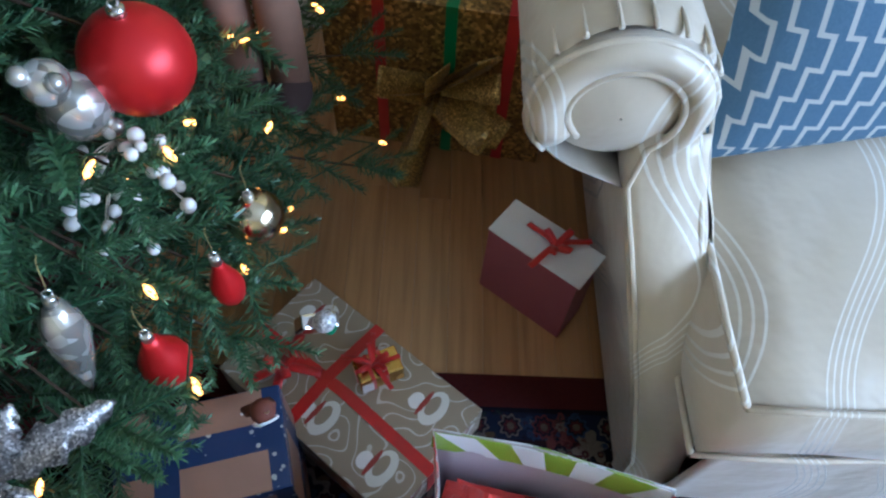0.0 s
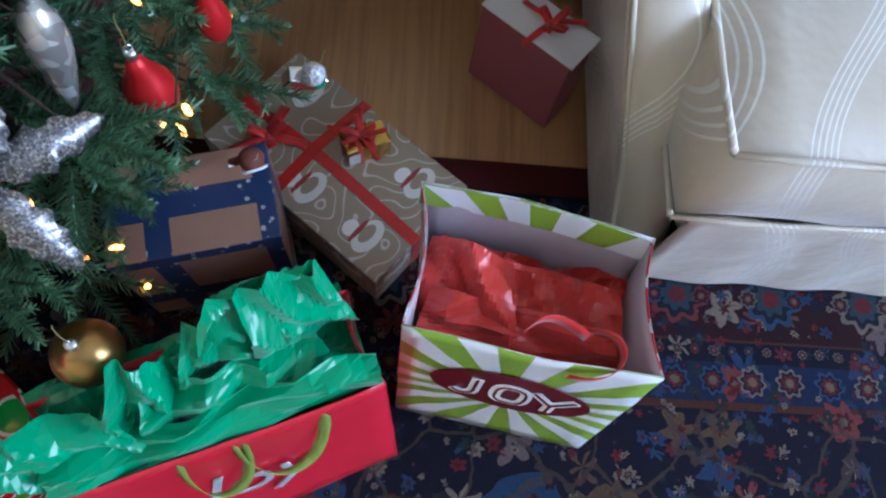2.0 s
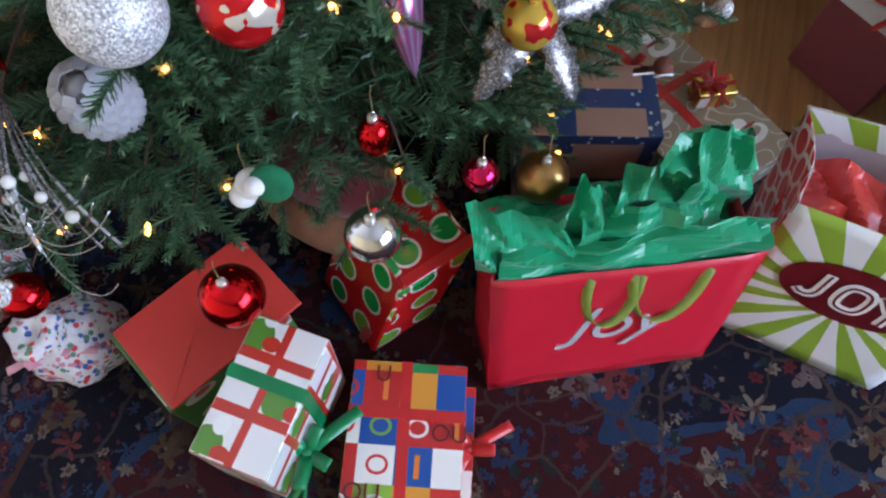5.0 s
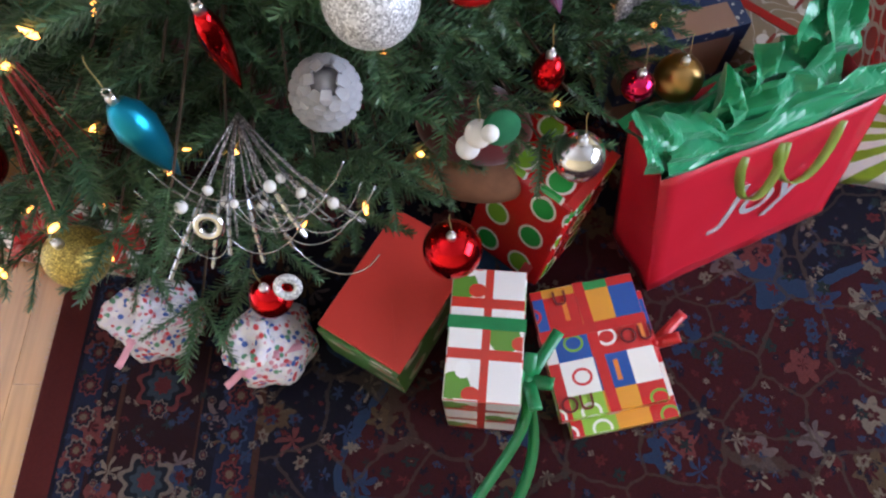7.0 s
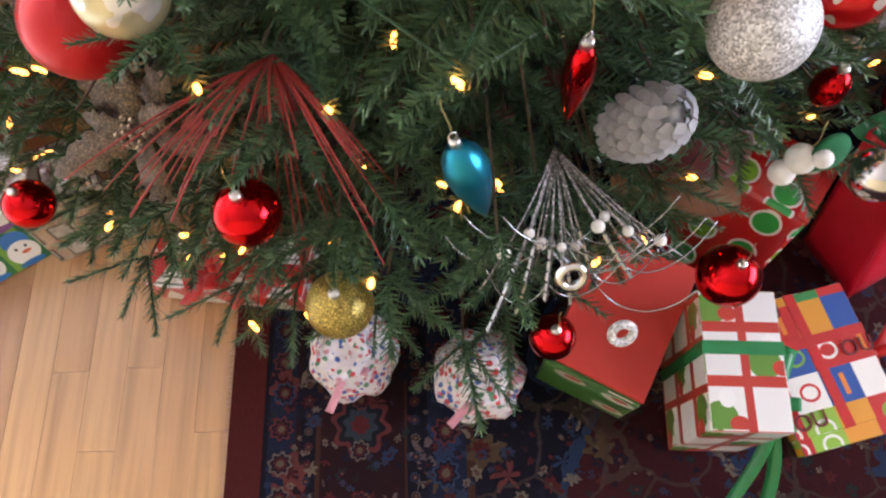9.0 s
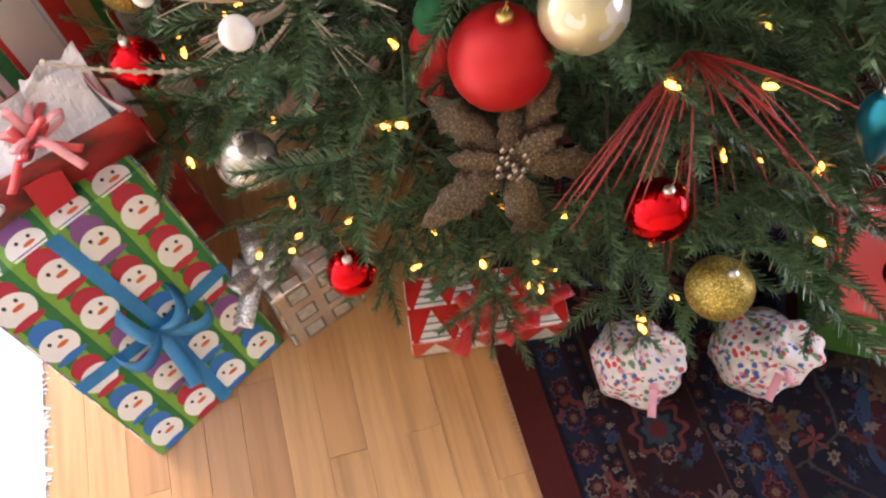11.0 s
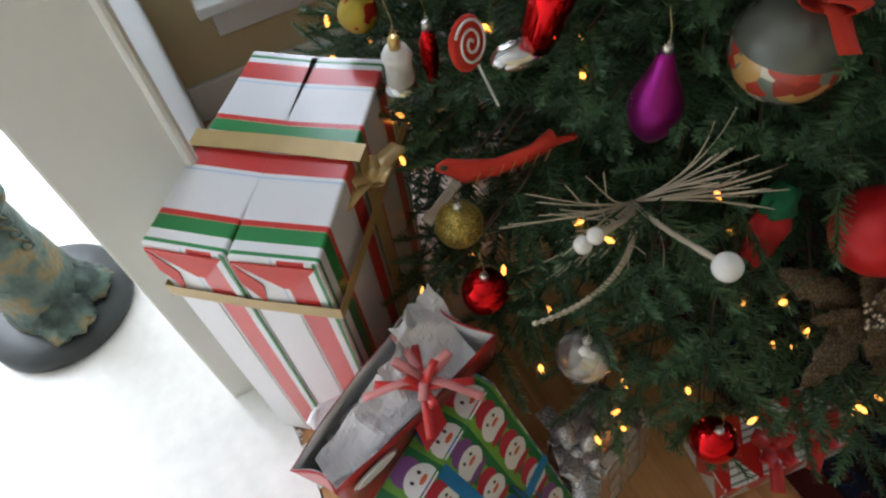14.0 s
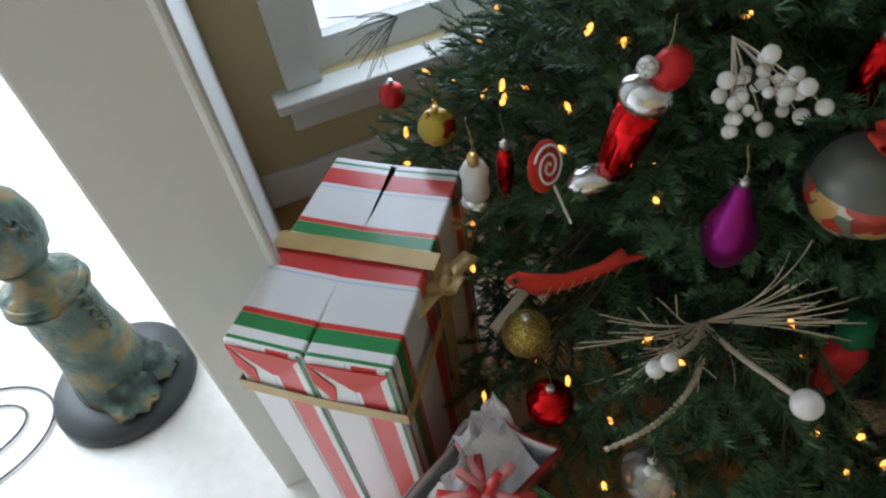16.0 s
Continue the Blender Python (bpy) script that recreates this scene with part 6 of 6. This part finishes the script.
for k in range(17):
    f = k / 16
    e = Vector((-0.085 + 0.235 * f, -0.135 - 0.03 * rbs.random() + 0.05 * f, -0.055 + rbs.uniform(-0.05, 0.03)))
    e *= rbs.uniform(0.75, 1.05)
    pts = bez((0, 0, 0), e * 0.35 + Vector((0, -0.02, 0.015)), e * 0.7 + Vector((0, -0.012, 0.008)), e, 12)
    rod = part("wire", tube(pts, 0.0012, 5), M_SILGL, bs, "", True)
    ends.append(pts)
    if k % 2:
        for q in range(6, 12):
            part("crystal_rod", tube([pts[q], pts[q].lerp(pts[q + 1], 0.8)], 0.0026, 5), M_CRYSTAL, rod)
    else:
        part("pearl", ball(0.0065 * rbs.uniform(0.7, 1.2), 12, 8), M_BERRY, rod, "", True).matrix_local = Matrix.Translation(pts[rbs.choice((6, 8, 9))])
for k in range(15):
    a = ends[rbs.randint(3, 12)][rbs.randint(5, 11)]
    b = a + Vector((rbs.uniform(0.06, 0.12) * (1 if k % 4 else -1), rbs.uniform(-0.02, 0.03), rbs.uniform(-0.01, 0.035)))
    dip = Vector((0, -0.025, -rbs.uniform(0.02, 0.05)))
    part("string_loop", tube(bez(a, a.lerp(b, 0.25) + dip, a.lerp(b, 0.75) + dip, b, 14), 0.0009, 5), M_CRYSTAL, bs, "silver string loop", True)
spray((-1.560, 0.93, 0.78), (-0.9, -0.3, 0.1), 16, 0.10, 0.8, M_SILGL, "bright silver tinsel twig spray", 0.0012, 9)
spray((-0.215, 0.735, 0.520), (0.2, -0.6, 0.15), 12, 0.13, 1.0, M_TWIG, "white pearl berry spray", 0.0012, 2, beads=(0.0070, M_BERRY))
spray((-1.335, 0.525, 0.880), (0.0, -0.6, -0.35), 12, 0.11, 0.9, M_TWIG, "white pearl berry spray with silver leaf", 0.0012, 4, beads=(0.0075, M_BERRY))
for (x, y, z), c_ in (((-0.676, -0.045, 0.430), M_WHITEG), ((-0.735, -0.012, 0.512), M_SILVER)):
    t = thing("ring_ornament", "small round beaded ring ornament", "ornament", at=(x, y, z))
    t.matrix_world = pose(x, y, z, 50, 10, 0)
    part("ring", lathe([(0.011 + 0.0045 * math.cos(a), 0.0045 * math.sin(a)) for a in np.linspace(0, PI2, 11)], 24), c_, t, "", True)

# frosted pinecone
t = thing("pinecone_ornament", "frosted grey pinecone ornament", "ornament", at=(-0.640, 0.150, 0.500))
t.matrix_world = pose(-0.640, 0.150, 0.500, 20, 15, 0)
part("core", ball(0.022, 16, 10, None, 2.2), M_FROST, t, "", True)
for k in range(110):
    s = k / 109
    a = k * 2.4
    zz = 0.056 - 0.112 * s
    R = 0.034 * math.sin(math.pi * (0.10 + 0.72 * s ** 0.8)) + 0.004
    g = [[Vector((0.0, -0.005, 0)), Vector((0.0, 0.005, 0))], [Vector((0.009, -0.0065, -0.006)), Vector((0.009, 0.0065, -0.006))], [Vector((0.013, -0.003, -0.012)), Vector((0.013, 0.003, -0.012))]]
    part("scale", sheet(g, 0.0015), M_FROST, t).matrix_local = Matrix.Translation((R * 0.7 * math.cos(a), R * 0.7 * math.sin(a), zz)) @ Matrix.Rotation(a, 4, "Z")

# felt mouse with leaf
bauble((-1.564, 1.040, 0.580), 0.024, M_REDMATTE, "matte red ball ornament near the window sill")
t = thing("felt_ornament", "white felt ornament with green beaded leaf", "ornament", at=(-0.478, 0.125, 0.457))
for k, (x, z, r) in enumerate(((0, 0, 0.016), (-0.012, -0.020, 0.014), (0.012, 0.017, 0.010))):
    part("felt_ball", ball(r, 18, 12), M_WHITEF, t, "", True).matrix_local = pose(x, -0.005 * k, z)
part("leaf", ball(0.022, 16, 10, None, 0.4), M_GREENKNIT, t, "green leaf", True).matrix_local = pose(0.024, 0.0, 0.012, 60, 30, 0)
hook(t, 0.025)

# red knitted carrot shape with green top
t = thing("knitted_ornament", "red knitted ornament with green yarn top", "ornament", at=(-1.230, 0.335, 0.520))
t.scale = (1.05, 1.05, 1.30)
bm = lathe([(0, 0.012), (0.018, 0.008), (0.021, -0.01), (0.018, -0.05), (0.012, -0.085), (0, -0.10)], 20)
for v in bm.verts:
    v.co += 0.009 * noise.noise_vector(v.co * 70)
part("body", bm, M_KNIT, t, "", True)
bm = ball(0.020, 18, 10)
for v in bm.verts:
    v.co += 0.008 * noise.noise_vector(v.co * 70)
part("top", bm, M_GREENKNIT, t, "green yarn top", True).matrix_local = pose(0.002, 0, 0.018)

# red bird with gold stripes
t = thing("bird_ornament", "red felt bird ornament with gold stripes", "ornament", at=(-1.520, 0.560, 0.588))
t.matrix_world = pose(-1.492, 0.545, 0.583, 0, 0, -15) @ Matrix.Scale(1.15, 4)
top = [(-0.075, 0.004), (-0.062, 0.014), (-0.045, 0.010), (-0.01, 0.002), (0.03, 0.012), (0.055, 0.028), (0.060, 0.012), (0.085, 0.006)]
low = [(-0.075, 0.001), (-0.060, -0.010), (-0.045, -0.024), (-0.01, -0.022), (0.02, -0.014), (0.05, -0.004), (0.062, 0.002), (0.085, 0.003)]
g = [[Vector((x, -0.006 * math.sin(math.pi * k / 7), z)) for k, (x, z) in enumerate(top)], [Vector((x, -0.012 * math.sin(math.pi * k / 7), z * 0.5 + top[k][1] * 0.5)) for k, (x, z) in enumerate(low)], [Vector((x, -0.006 * math.sin(math.pi * k / 7), z)) for k, (x, z) in enumerate(low)]]
part("body", sheet(g, 0.008), M_REDFELT, t, "", True)
for k in range(7):
    x = -0.035 + 0.013 * k
    part("stripe", tube([(x, -0.0165, -0.015 + 0.002 * k), (x + 0.006, -0.0165, 0.002 + 0.002 * k)], 0.0008, 4), M_CAPG, t, "gold stripe")
# small wooden sled beside
t = thing("wooden_ornament", "small wooden plank ornament", "ornament", at=(-1.575, 0.535, 0.520))
t.matrix_world = pose(-1.560, 0.600, 0.475, 10, -12, 25) @ Matrix.Scale(1.25, 4)
part("plank", slab(-0.03, 0.03, -0.006, 0.006, 0, 0.006, 0.001), M_TWIG, t)
part("peg", tube([(0.012, 0, 0), (0.016, 0, -0.02)], 0.0018, 6), M_TWIG, t)

# lollipop
t = thing("lollipop_ornament", "red and white swirl lollipop ornament", "ornament", at=(-1.480, 0.612, 0.732))
t.matrix_world = pose(-1.500, 0.605, 0.722, 72, 0, 28) @ Matrix.Scale(1.15, 4)
bm = lathe([(0, -0.004), (0.024, -0.004), (0.028, 0), (0.024, 0.004), (0, 0.005)], 32)
part("disc", bm, M_REDFELT, t, "", True)
sp = [(0.002 + 0.0036 * a) for a in np.linspace(0, 6.3, 60)]
part("swirl", tube([(r * math.cos(a), r * math.sin(a), 0.0056) for r, a in zip(sp, np.linspace(0, 15, 60))], 0.0016, 5), M_PRINT, t, "white swirl", True)
part("stick", tube([(0.004, -0.026, 0), (0.012, -0.085, 0)], 0.0015, 6), M_PRINT, t, "white stick")

# glass bottle shape
t = thing("bottle_ornament", "clear and white glass bottle-shaped ornament", "ornament", at=(-1.556, 0.697, 0.592))
t.scale = (1.35, 1.35, 1.35)
part("lower_bulb", ball(0.017, 22, 14), M_SILVER, t, "", True).matrix_local = pose(0, 0, 0.014)
part("body", lathe([(0, 0.024), (0.014, 0.026), (0.013, 0.045), (0.015, 0.055), (0.011, 0.064), (0, 0.066)], 20), M_WHITEF, t, "white cap", True)
cap(t, 0.068, 0.006, M_CAPG)

# silver and red stocking shape
t = thing("stocking_ornament", "glass stocking ornament in red and silver", "ornament", at=(-1.395, 0.555, 0.770))
t.matrix_world = pose(-1.438, 0.560, 0.722, 8, 12, -8) @ Matrix.Scale(1.0, 4)
bm = lathe([(0, 0.10), (0.022, 0.10), (0.026, 0.07), (0.022, 0.02), (0.018, 0.0), (0, -0.002)], 24, None, 0.03, 12)
part("leg", bm, M_REDGLOSS, t, "", True)
part("cuff", ball(0.030, 24, 14, None, 0.8), M_SILVER, t, "silver frosted cuff", True).matrix_local = pose(0, 0, 0.115)
part("hat", ball(0.020, 20, 12, None, 1.2), M_REDMATTE, t, "red hat shape", True).matrix_local = pose(0.012, -0.004, 0.150)
part("bobble", ball(0.011, 16, 10), M_WHITEG, t, "", True).matrix_local = pose(-0.018, -0.006, 0.155)
bm = ball(0.022, 22, 12)
bmesh.ops.scale(bm, vec=(1.5, 0.9, 0.75), verts=bm.verts)
part("toe", bm, M_SILVER, t, "silver toe", True).matrix_local = pose(-0.018, 0, -0.012, 0, -15, 0)
hook(t, 0.17)

# silver glass bear shape, plain figure
bm = ball(0.030, 24, 16, None, 1.25)
s = ball(0.020, 20, 12)
for v in s.verts:
    v.co += Vector((-0.012, 0, 0.042))
me_ = bpy.data.meshes.new("tmp")
s.to_mesh(me_)
s.free()
bm.from_mesh(me_)
for dx, dz in ((-0.025, 0.06), (0.002, 0.06), (0.028, -0.02), (-0.03, -0.02)):
    q = bmesh.ops.create_icosphere(bm, subdivisions=2, radius=0.009)["verts"]
    bmesh.ops.translate(bm, verts=q, vec=(dx, -0.006, dz))
fig = tagged(part("figurine_ornament", bm, M_PEARL, None, "", True), "silver frosted glass figurine ornament", "ornament")
fig.matrix_world = pose(-0.210, 0.705, 0.600, 20, 12, 0)

# small snow scene charm and brown cookie charm
t = thing("charm_ornament", "small white and green glass charm ornament", "ornament", at=(-0.035, 0.662, 0.290))
t.matrix_world = pose(-0.032, 0.660, 0.285, 20, 20, 20)
part("ice_block", slab(-0.024, 0.024, -0.010, 0.010, -0.03, 0.008, 0.004, 2), M_SILVER, t, "clear frosted block")
part("figure", ball(0.014, 18, 10, None, 1.3), M_WHITEG, t, "", True).matrix_local = pose(0, -0.004, 0.020)
part("scarf", ball(0.010, 16, 8, None, 0.7), M_GREENKNIT, t, "", True).matrix_local = pose(0.008, -0.010, 0.012)
hook(t, 0.035)
t = thing("cookie_ornament", "brown cookie ornament with white icing edge", "ornament", at=(-0.092, 0.556, 0.262))
t.matrix_world = pose(-0.092, 0.556, 0.262, 35, 10, 30)
part("body", slab(-0.019, 0.019, -0.004, 0.004, -0.028, 0.012, 0.004, 2), M_GINGER, t)
part("head", ball(0.015, 18, 10, None, 0.9), M_GINGER, t, "", True).matrix_local = pose(0, 0, 0.022)
part("icing", tube([(-0.019, -0.005, -0.027), (-0.010, -0.005, -0.031), (0.0, -0.005, -0.027), (0.010, -0.005, -0.031), (0.019, -0.005, -0.027)], 0.0017, 5), M_PRINT, t, "white icing")
part("icing", tube([(0.014 * math.cos(a), -0.012, 0.022 + 0.012 * math.sin(a)) for a in np.linspace(0, PI2, 18)], 0.0016, 5), M_PRINT, t, "white icing")
hook(t, 0.036)
# plush boots hanging on the tree
for dx in (-0.028, 0.028):
    t = thing("plush_boot", "brown plush boot with darker foot", "ornament", "pair of plush boots", at=(-0.110 + dx, 0.925, 0.43))
    part("leg", lathe([(0, 0.16), (0.022, 0.16), (0.026, 0.10), (0.024, 0.0), (0, 0.0)], 20), M_BROWNBOOT, t, "", True)
    b_ = ball(0.028, 20, 12)
    bmesh.ops.scale(b_, vec=(0.95, 1.3, 1.1), verts=b_.verts)
    part("foot", b_, M_DARKBOOT, t, "dark brown foot", True).matrix_local = pose(0, -0.010, -0.012)

# ---------- christmas tree ----------
rt = np.random.RandomState(7)
tree = thing("christmas_tree", "green artificial christmas tree with lights and ornaments", "tree", at=(TX, TY, 0))


def sprig_template(n, length, seed):
    r = np.random.RandomState(seed)
    V, F = [], []
    for k in range(n):
        s = (k + 0.5) / n
        a = k * 2.4 + r.uniform(-0.4, 0.4)
        L = 0.027 * (1 - 0.45 * s ** 3) * r.uniform(0.75, 1.15)
        ax = 0.62 + 0.5 * s ** 2
        d = np.array([ax, math.cos(a), 0.75 * math.sin(a) + 0.12])
        d /= np.linalg.norm(d)
        w = np.cross(d, [1, 0.2 * r.uniform(-1, 1), 0.3])
        w = w / np.linalg.norm(w) * 0.0021
        p = np.array([s * length, 0, 0])
        i = len(V)
        V += [p - w, p + w, p + d * L + w * 0.35, p + d * L - w * 0.35]
        F.append((i, i + 1, i + 2, i + 3))
    i = len(V)
    for x, r_ in ((0, 0.0022), (length, 0.001)):
        for q in range(4):
            V.append(np.array([x, r_ * math.cos(q * 1.571), r_ * math.sin(q * 1.571)]))
    for q in range(4):
        F.append((i + q, i + (q + 1) % 4, i + 4 + (q + 1) % 4, i + 4 + q))
    return np.array(V), F


TPL = [sprig_template(95, 0.15, k) for k in range(4)] + [sprig_template(56, 0.15, 9)]
AV, AF, tips = [], [], []
# the branches part round what hangs on them
REACH = {"ball_ornament": 0.040, "drop_ornament": 0.033, "poinsettia_pick": 0.090, "twig_spray": 0.020, "pinecone_ornament": 0.045, "bird_ornament": 0.055, "bead_spray": 0.085, "ring_ornament": 0.045}
axis = np.array([TX, TY, 0.0])
hung = []
for o in list(scene.objects):
    if o.parent is None and o.get("category") == "ornament":
        kind_ = o.name.split(".")[0]
        c = np.array(o.matrix_world.translation) - axis
        if kind_ == "drop_ornament":
            c = c - np.array([0, 0, 0.05])
        out_ = np.array([c[0], c[1], 0.0])
        out_ /= np.linalg.norm(out_)
        hung.append((c - 0.01 * out_, 0.62 * out_ + np.array([0, 0, 0.78]), REACH.get(kind_, 0.034)))
HC, HD, HR = (np.array([h[k] for h in hung]) for k in range(3))


def crowded(p, d):
    for s in (0.2, 0.55, 0.9):
        q = p + d * s - HC
        t = np.clip((q * HD).sum(1), 0, 0.16)
        if (np.linalg.norm(q - t[:, None] * HD, axis=1) < HR).any():
            return True
    return False


base_i = 0
stem_bm = bmesh.new()


def crown_r(z):
    return max(0.05, 0.90 - 0.47 * (z - 0.30)) if z > 0.30 else 0.90


z = 0.25
layer = 0
while z < 2.15:
    R = crown_r(z)
    nb = max(6, int(PI2 * R / (0.115 if z < 1.2 else 0.2)))
    for b in range(nb):
        a = PI2 * (b + 0.5 * (layer % 2)) / nb + rt.uniform(-0.07, 0.07)
        ca, sa = math.cos(a), math.sin(a)
        front = sa < 0.35
        bulge = math.exp(-((a - radians(236)) / 0.75) ** 2) if z < 0.55 else 0.0
        Rb = R * (1 + 0.10 * bulge) * (0.88 if z < 0.29 else 1.0) * rt.uniform(0.86, 1.05) * (1.0 if sa < 0.3 else 1.0 - 0.30 * sa)
        low = max(0.0, 1 - max(0.0, z - 0.30) / 0.45)
        wrap = (a + math.pi) % PI2 - math.pi
        Rb *= 1 - 0.11 * math.exp(-((wrap + 0.25) / 0.40) ** 2) * (0.4 + 0.6 * low) - 0.13 * low * math.exp(-((wrap + 1.08) / 0.22) ** 2)
        droop = -0.05 * bulge + rt.uniform(-0.06, 0.05) - (0.01 if z < 0.5 else 0)
        steps = 8 if (front and z < 1.2) else 4
        if z < 1.4:
            tube([(0.03 * ca, 0.03 * sa, z + 0.02), (Rb * 0.5 * ca, Rb * 0.5 * sa, z + 0.05 + droop * 0.3), (Rb * 0.93 * ca, Rb * 0.93 * sa, z + droop)], 0.004, 4, stem_bm, 0.4)
        for k in range(steps):
            s = 0.36 + 0.60 * k / (steps - 1)
            rr_ = Rb * s
            pz = z + 0.05 * math.sin(math.pi * s) + droop * s
            for sd in ((-1, 1) if k < steps - 1 else (-1, 0, 1)):
                da = a + sd * rt.uniform(0.55, 0.95) if sd else a + rt.uniform(-0.2, 0.2)
                el = rt.uniform(-0.25, 0.55)
                dirv = np.array([math.cos(da) * math.cos(el), math.sin(da) * math.cos(el), math.sin(el)])
                t_ = TPL[rt.randint(4)] if (front and z < 1.3 and s > 0.5) else TPL[4]
                L = rt.uniform(0.65, 1.0) * (0.75 if s > 0.9 else 1.0)
                up = np.array([0, 0, 1.0])
                yv = np.cross(up, dirv)
                yv /= np.linalg.norm(yv)
                zv = np.cross(dirv, yv)
                p0 = np.array([rr_ * ca * 0.96, rr_ * sa * 0.96, pz])
                if crowded(p0, dirv * 0.17 * L):
                    continue
                P = p0 + (t_[0][:, :1] * L) * dirv + t_[0][:, 1:2] * L * yv + t_[0][:, 2:] * L * zv
                AV.append(P)
                AF += [tuple(i + base_i for i in f) for f in t_[1]]
                base_i += len(P)
                if s > 0.75:
                    tips.append(p0 + dirv * 0.15 * L * rt.uniform(0.5, 1.0))
    z += 0.072 if z < 1.3 else 0.12
    layer += 1
me = bpy.data.meshes.new("crown")
me.from_pydata(np.concatenate(AV), [], AF)
me.materials.append(M_NEEDLE)
crown = tagged(new("crown", me), "dense soft green needles", kind="stuff")
crown.parent = tree
tagged(part("branch_wire", stem_bm, M_STEM, tree), kind="stuff")
part("trunk", lathe([(0, 0.02), (0.035, 0.02), (0.03, 1.0), (0.012, 2.2), (0, 2.22)], 10), M_STEM, tree, "", True)
stand = part("stand", lathe([(0, 0.012), (0.16, 0.012), (0.15, 0.05), (0.05, 0.09), (0.05, 0.16), (0, 0.16)], 20), M_GREENWIRE, tree)
skirt_t = tagged(part("tree_skirt", lathe([(0.06, 0.035), (0.2, 0.022), (0.38, 0.018), (0.42, 0.012), (0.42, 0.010), (0.06, 0.02)], 40, None, 0.03, 9), M_VELVET, None), "dark red velvet tree skirt", "tree skirt")
skirt_t.matrix_world = pose(TX, TY, 0)

# string of warm miniature lights
lights = thing("string_lights", "green wired string of warm miniature lights", "lights", at=(TX, TY, 0))
n = Nodes("warm_bulb", 0.3)
n.colour((1.0, 0.6, 0.2))
n.set("Emission Color", (1.0, 0.34, 0.05))
n.set("Emission Strength", 8.0)
M_BULB = n.m
bulb_me = None
tips = np.array(tips)
out = tips[(tips[:, 1] < 0.25) & (tips[:, 2] < 1.25)]
rr_t = np.hypot(out[:, 0], out[:, 1])
want = np.array([crown_r(zz) for zz in out[:, 2]])
out = out[rr_t > want * 0.76]
sel = out[rt.permutation(len(out))[:285]]
bm = lathe([(0, -0.009), (0.0029, -0.006), (0.0035, 0.0), (0.0027, 0.005), (0, 0.009)], 8)
first = part("bulb", bm, M_BULB, lights, "glowing warm bulb", True)
bulb_me = first.data
for k, p in enumerate(sel):
    ob = first if k == 0 else new("bulb", bulb_me)
    ob.parent = lights
    ob.matrix_local = pose(*p, rt.uniform(-60, 60), rt.uniform(-60, 60), 0)
bm = bmesh.new()
order = sel[np.argsort(np.arctan2(sel[:, 1], sel[:, 0]) + 0.0 * sel[:, 2])]
for zlo in np.arange(0.25, 1.25, 0.12):
    row = order[(order[:, 2] >= zlo) & (order[:, 2] < zlo + 0.12)]
    for p, q in zip(row, row[1:]):
        m_ = (p + q) / 2 * np.array([0.93, 0.93, 1]) - np.array([0, 0, 0.012])
        tube([p * np.array([0.985, 0.985, 1]), m_, q * np.array([0.985, 0.985, 1])], 0.0011, 4, bm)
tagged(part("cord", bm, M_GREENWIRE, lights, "thin green wire"))


# ---------- floor boards ----------
floor = bpy.data.objects["floor"]
rp = random.Random(12)
PW = 0.0602
boards = {}


def board_mesh(L):
    if L not in boards:
        bm = slab(-PW / 2 + 0.00015, PW / 2 - 0.00015, 0, L - 0.0004, -0.013, 0.0, 0.0004, 1)
        me = bpy.data.meshes.new("plank")
        bm.to_mesh(me)
        bm.free()
        me.materials.append(M_OAK)
        boards[L] = me
    return boards[L]


k = 0
x = -1.913 + PW / 2
while x < 2.2:
    y = -1.25 - rp.uniform(0, 0.5) if x < -1.1 else 0.60 - rp.uniform(0, 0.3)
    while y < Y_B:
        L = rp.choice((0.34, 0.52, 0.70, 0.88))
        if y + L > Y_B:
            L = round(Y_B - y, 3)
            if L < 0.02:
                break
        ob = new("plank", board_mesh(L))
        ob.parent = floor
        ob.location = (x, y, 0)
        y += L
    x += PW
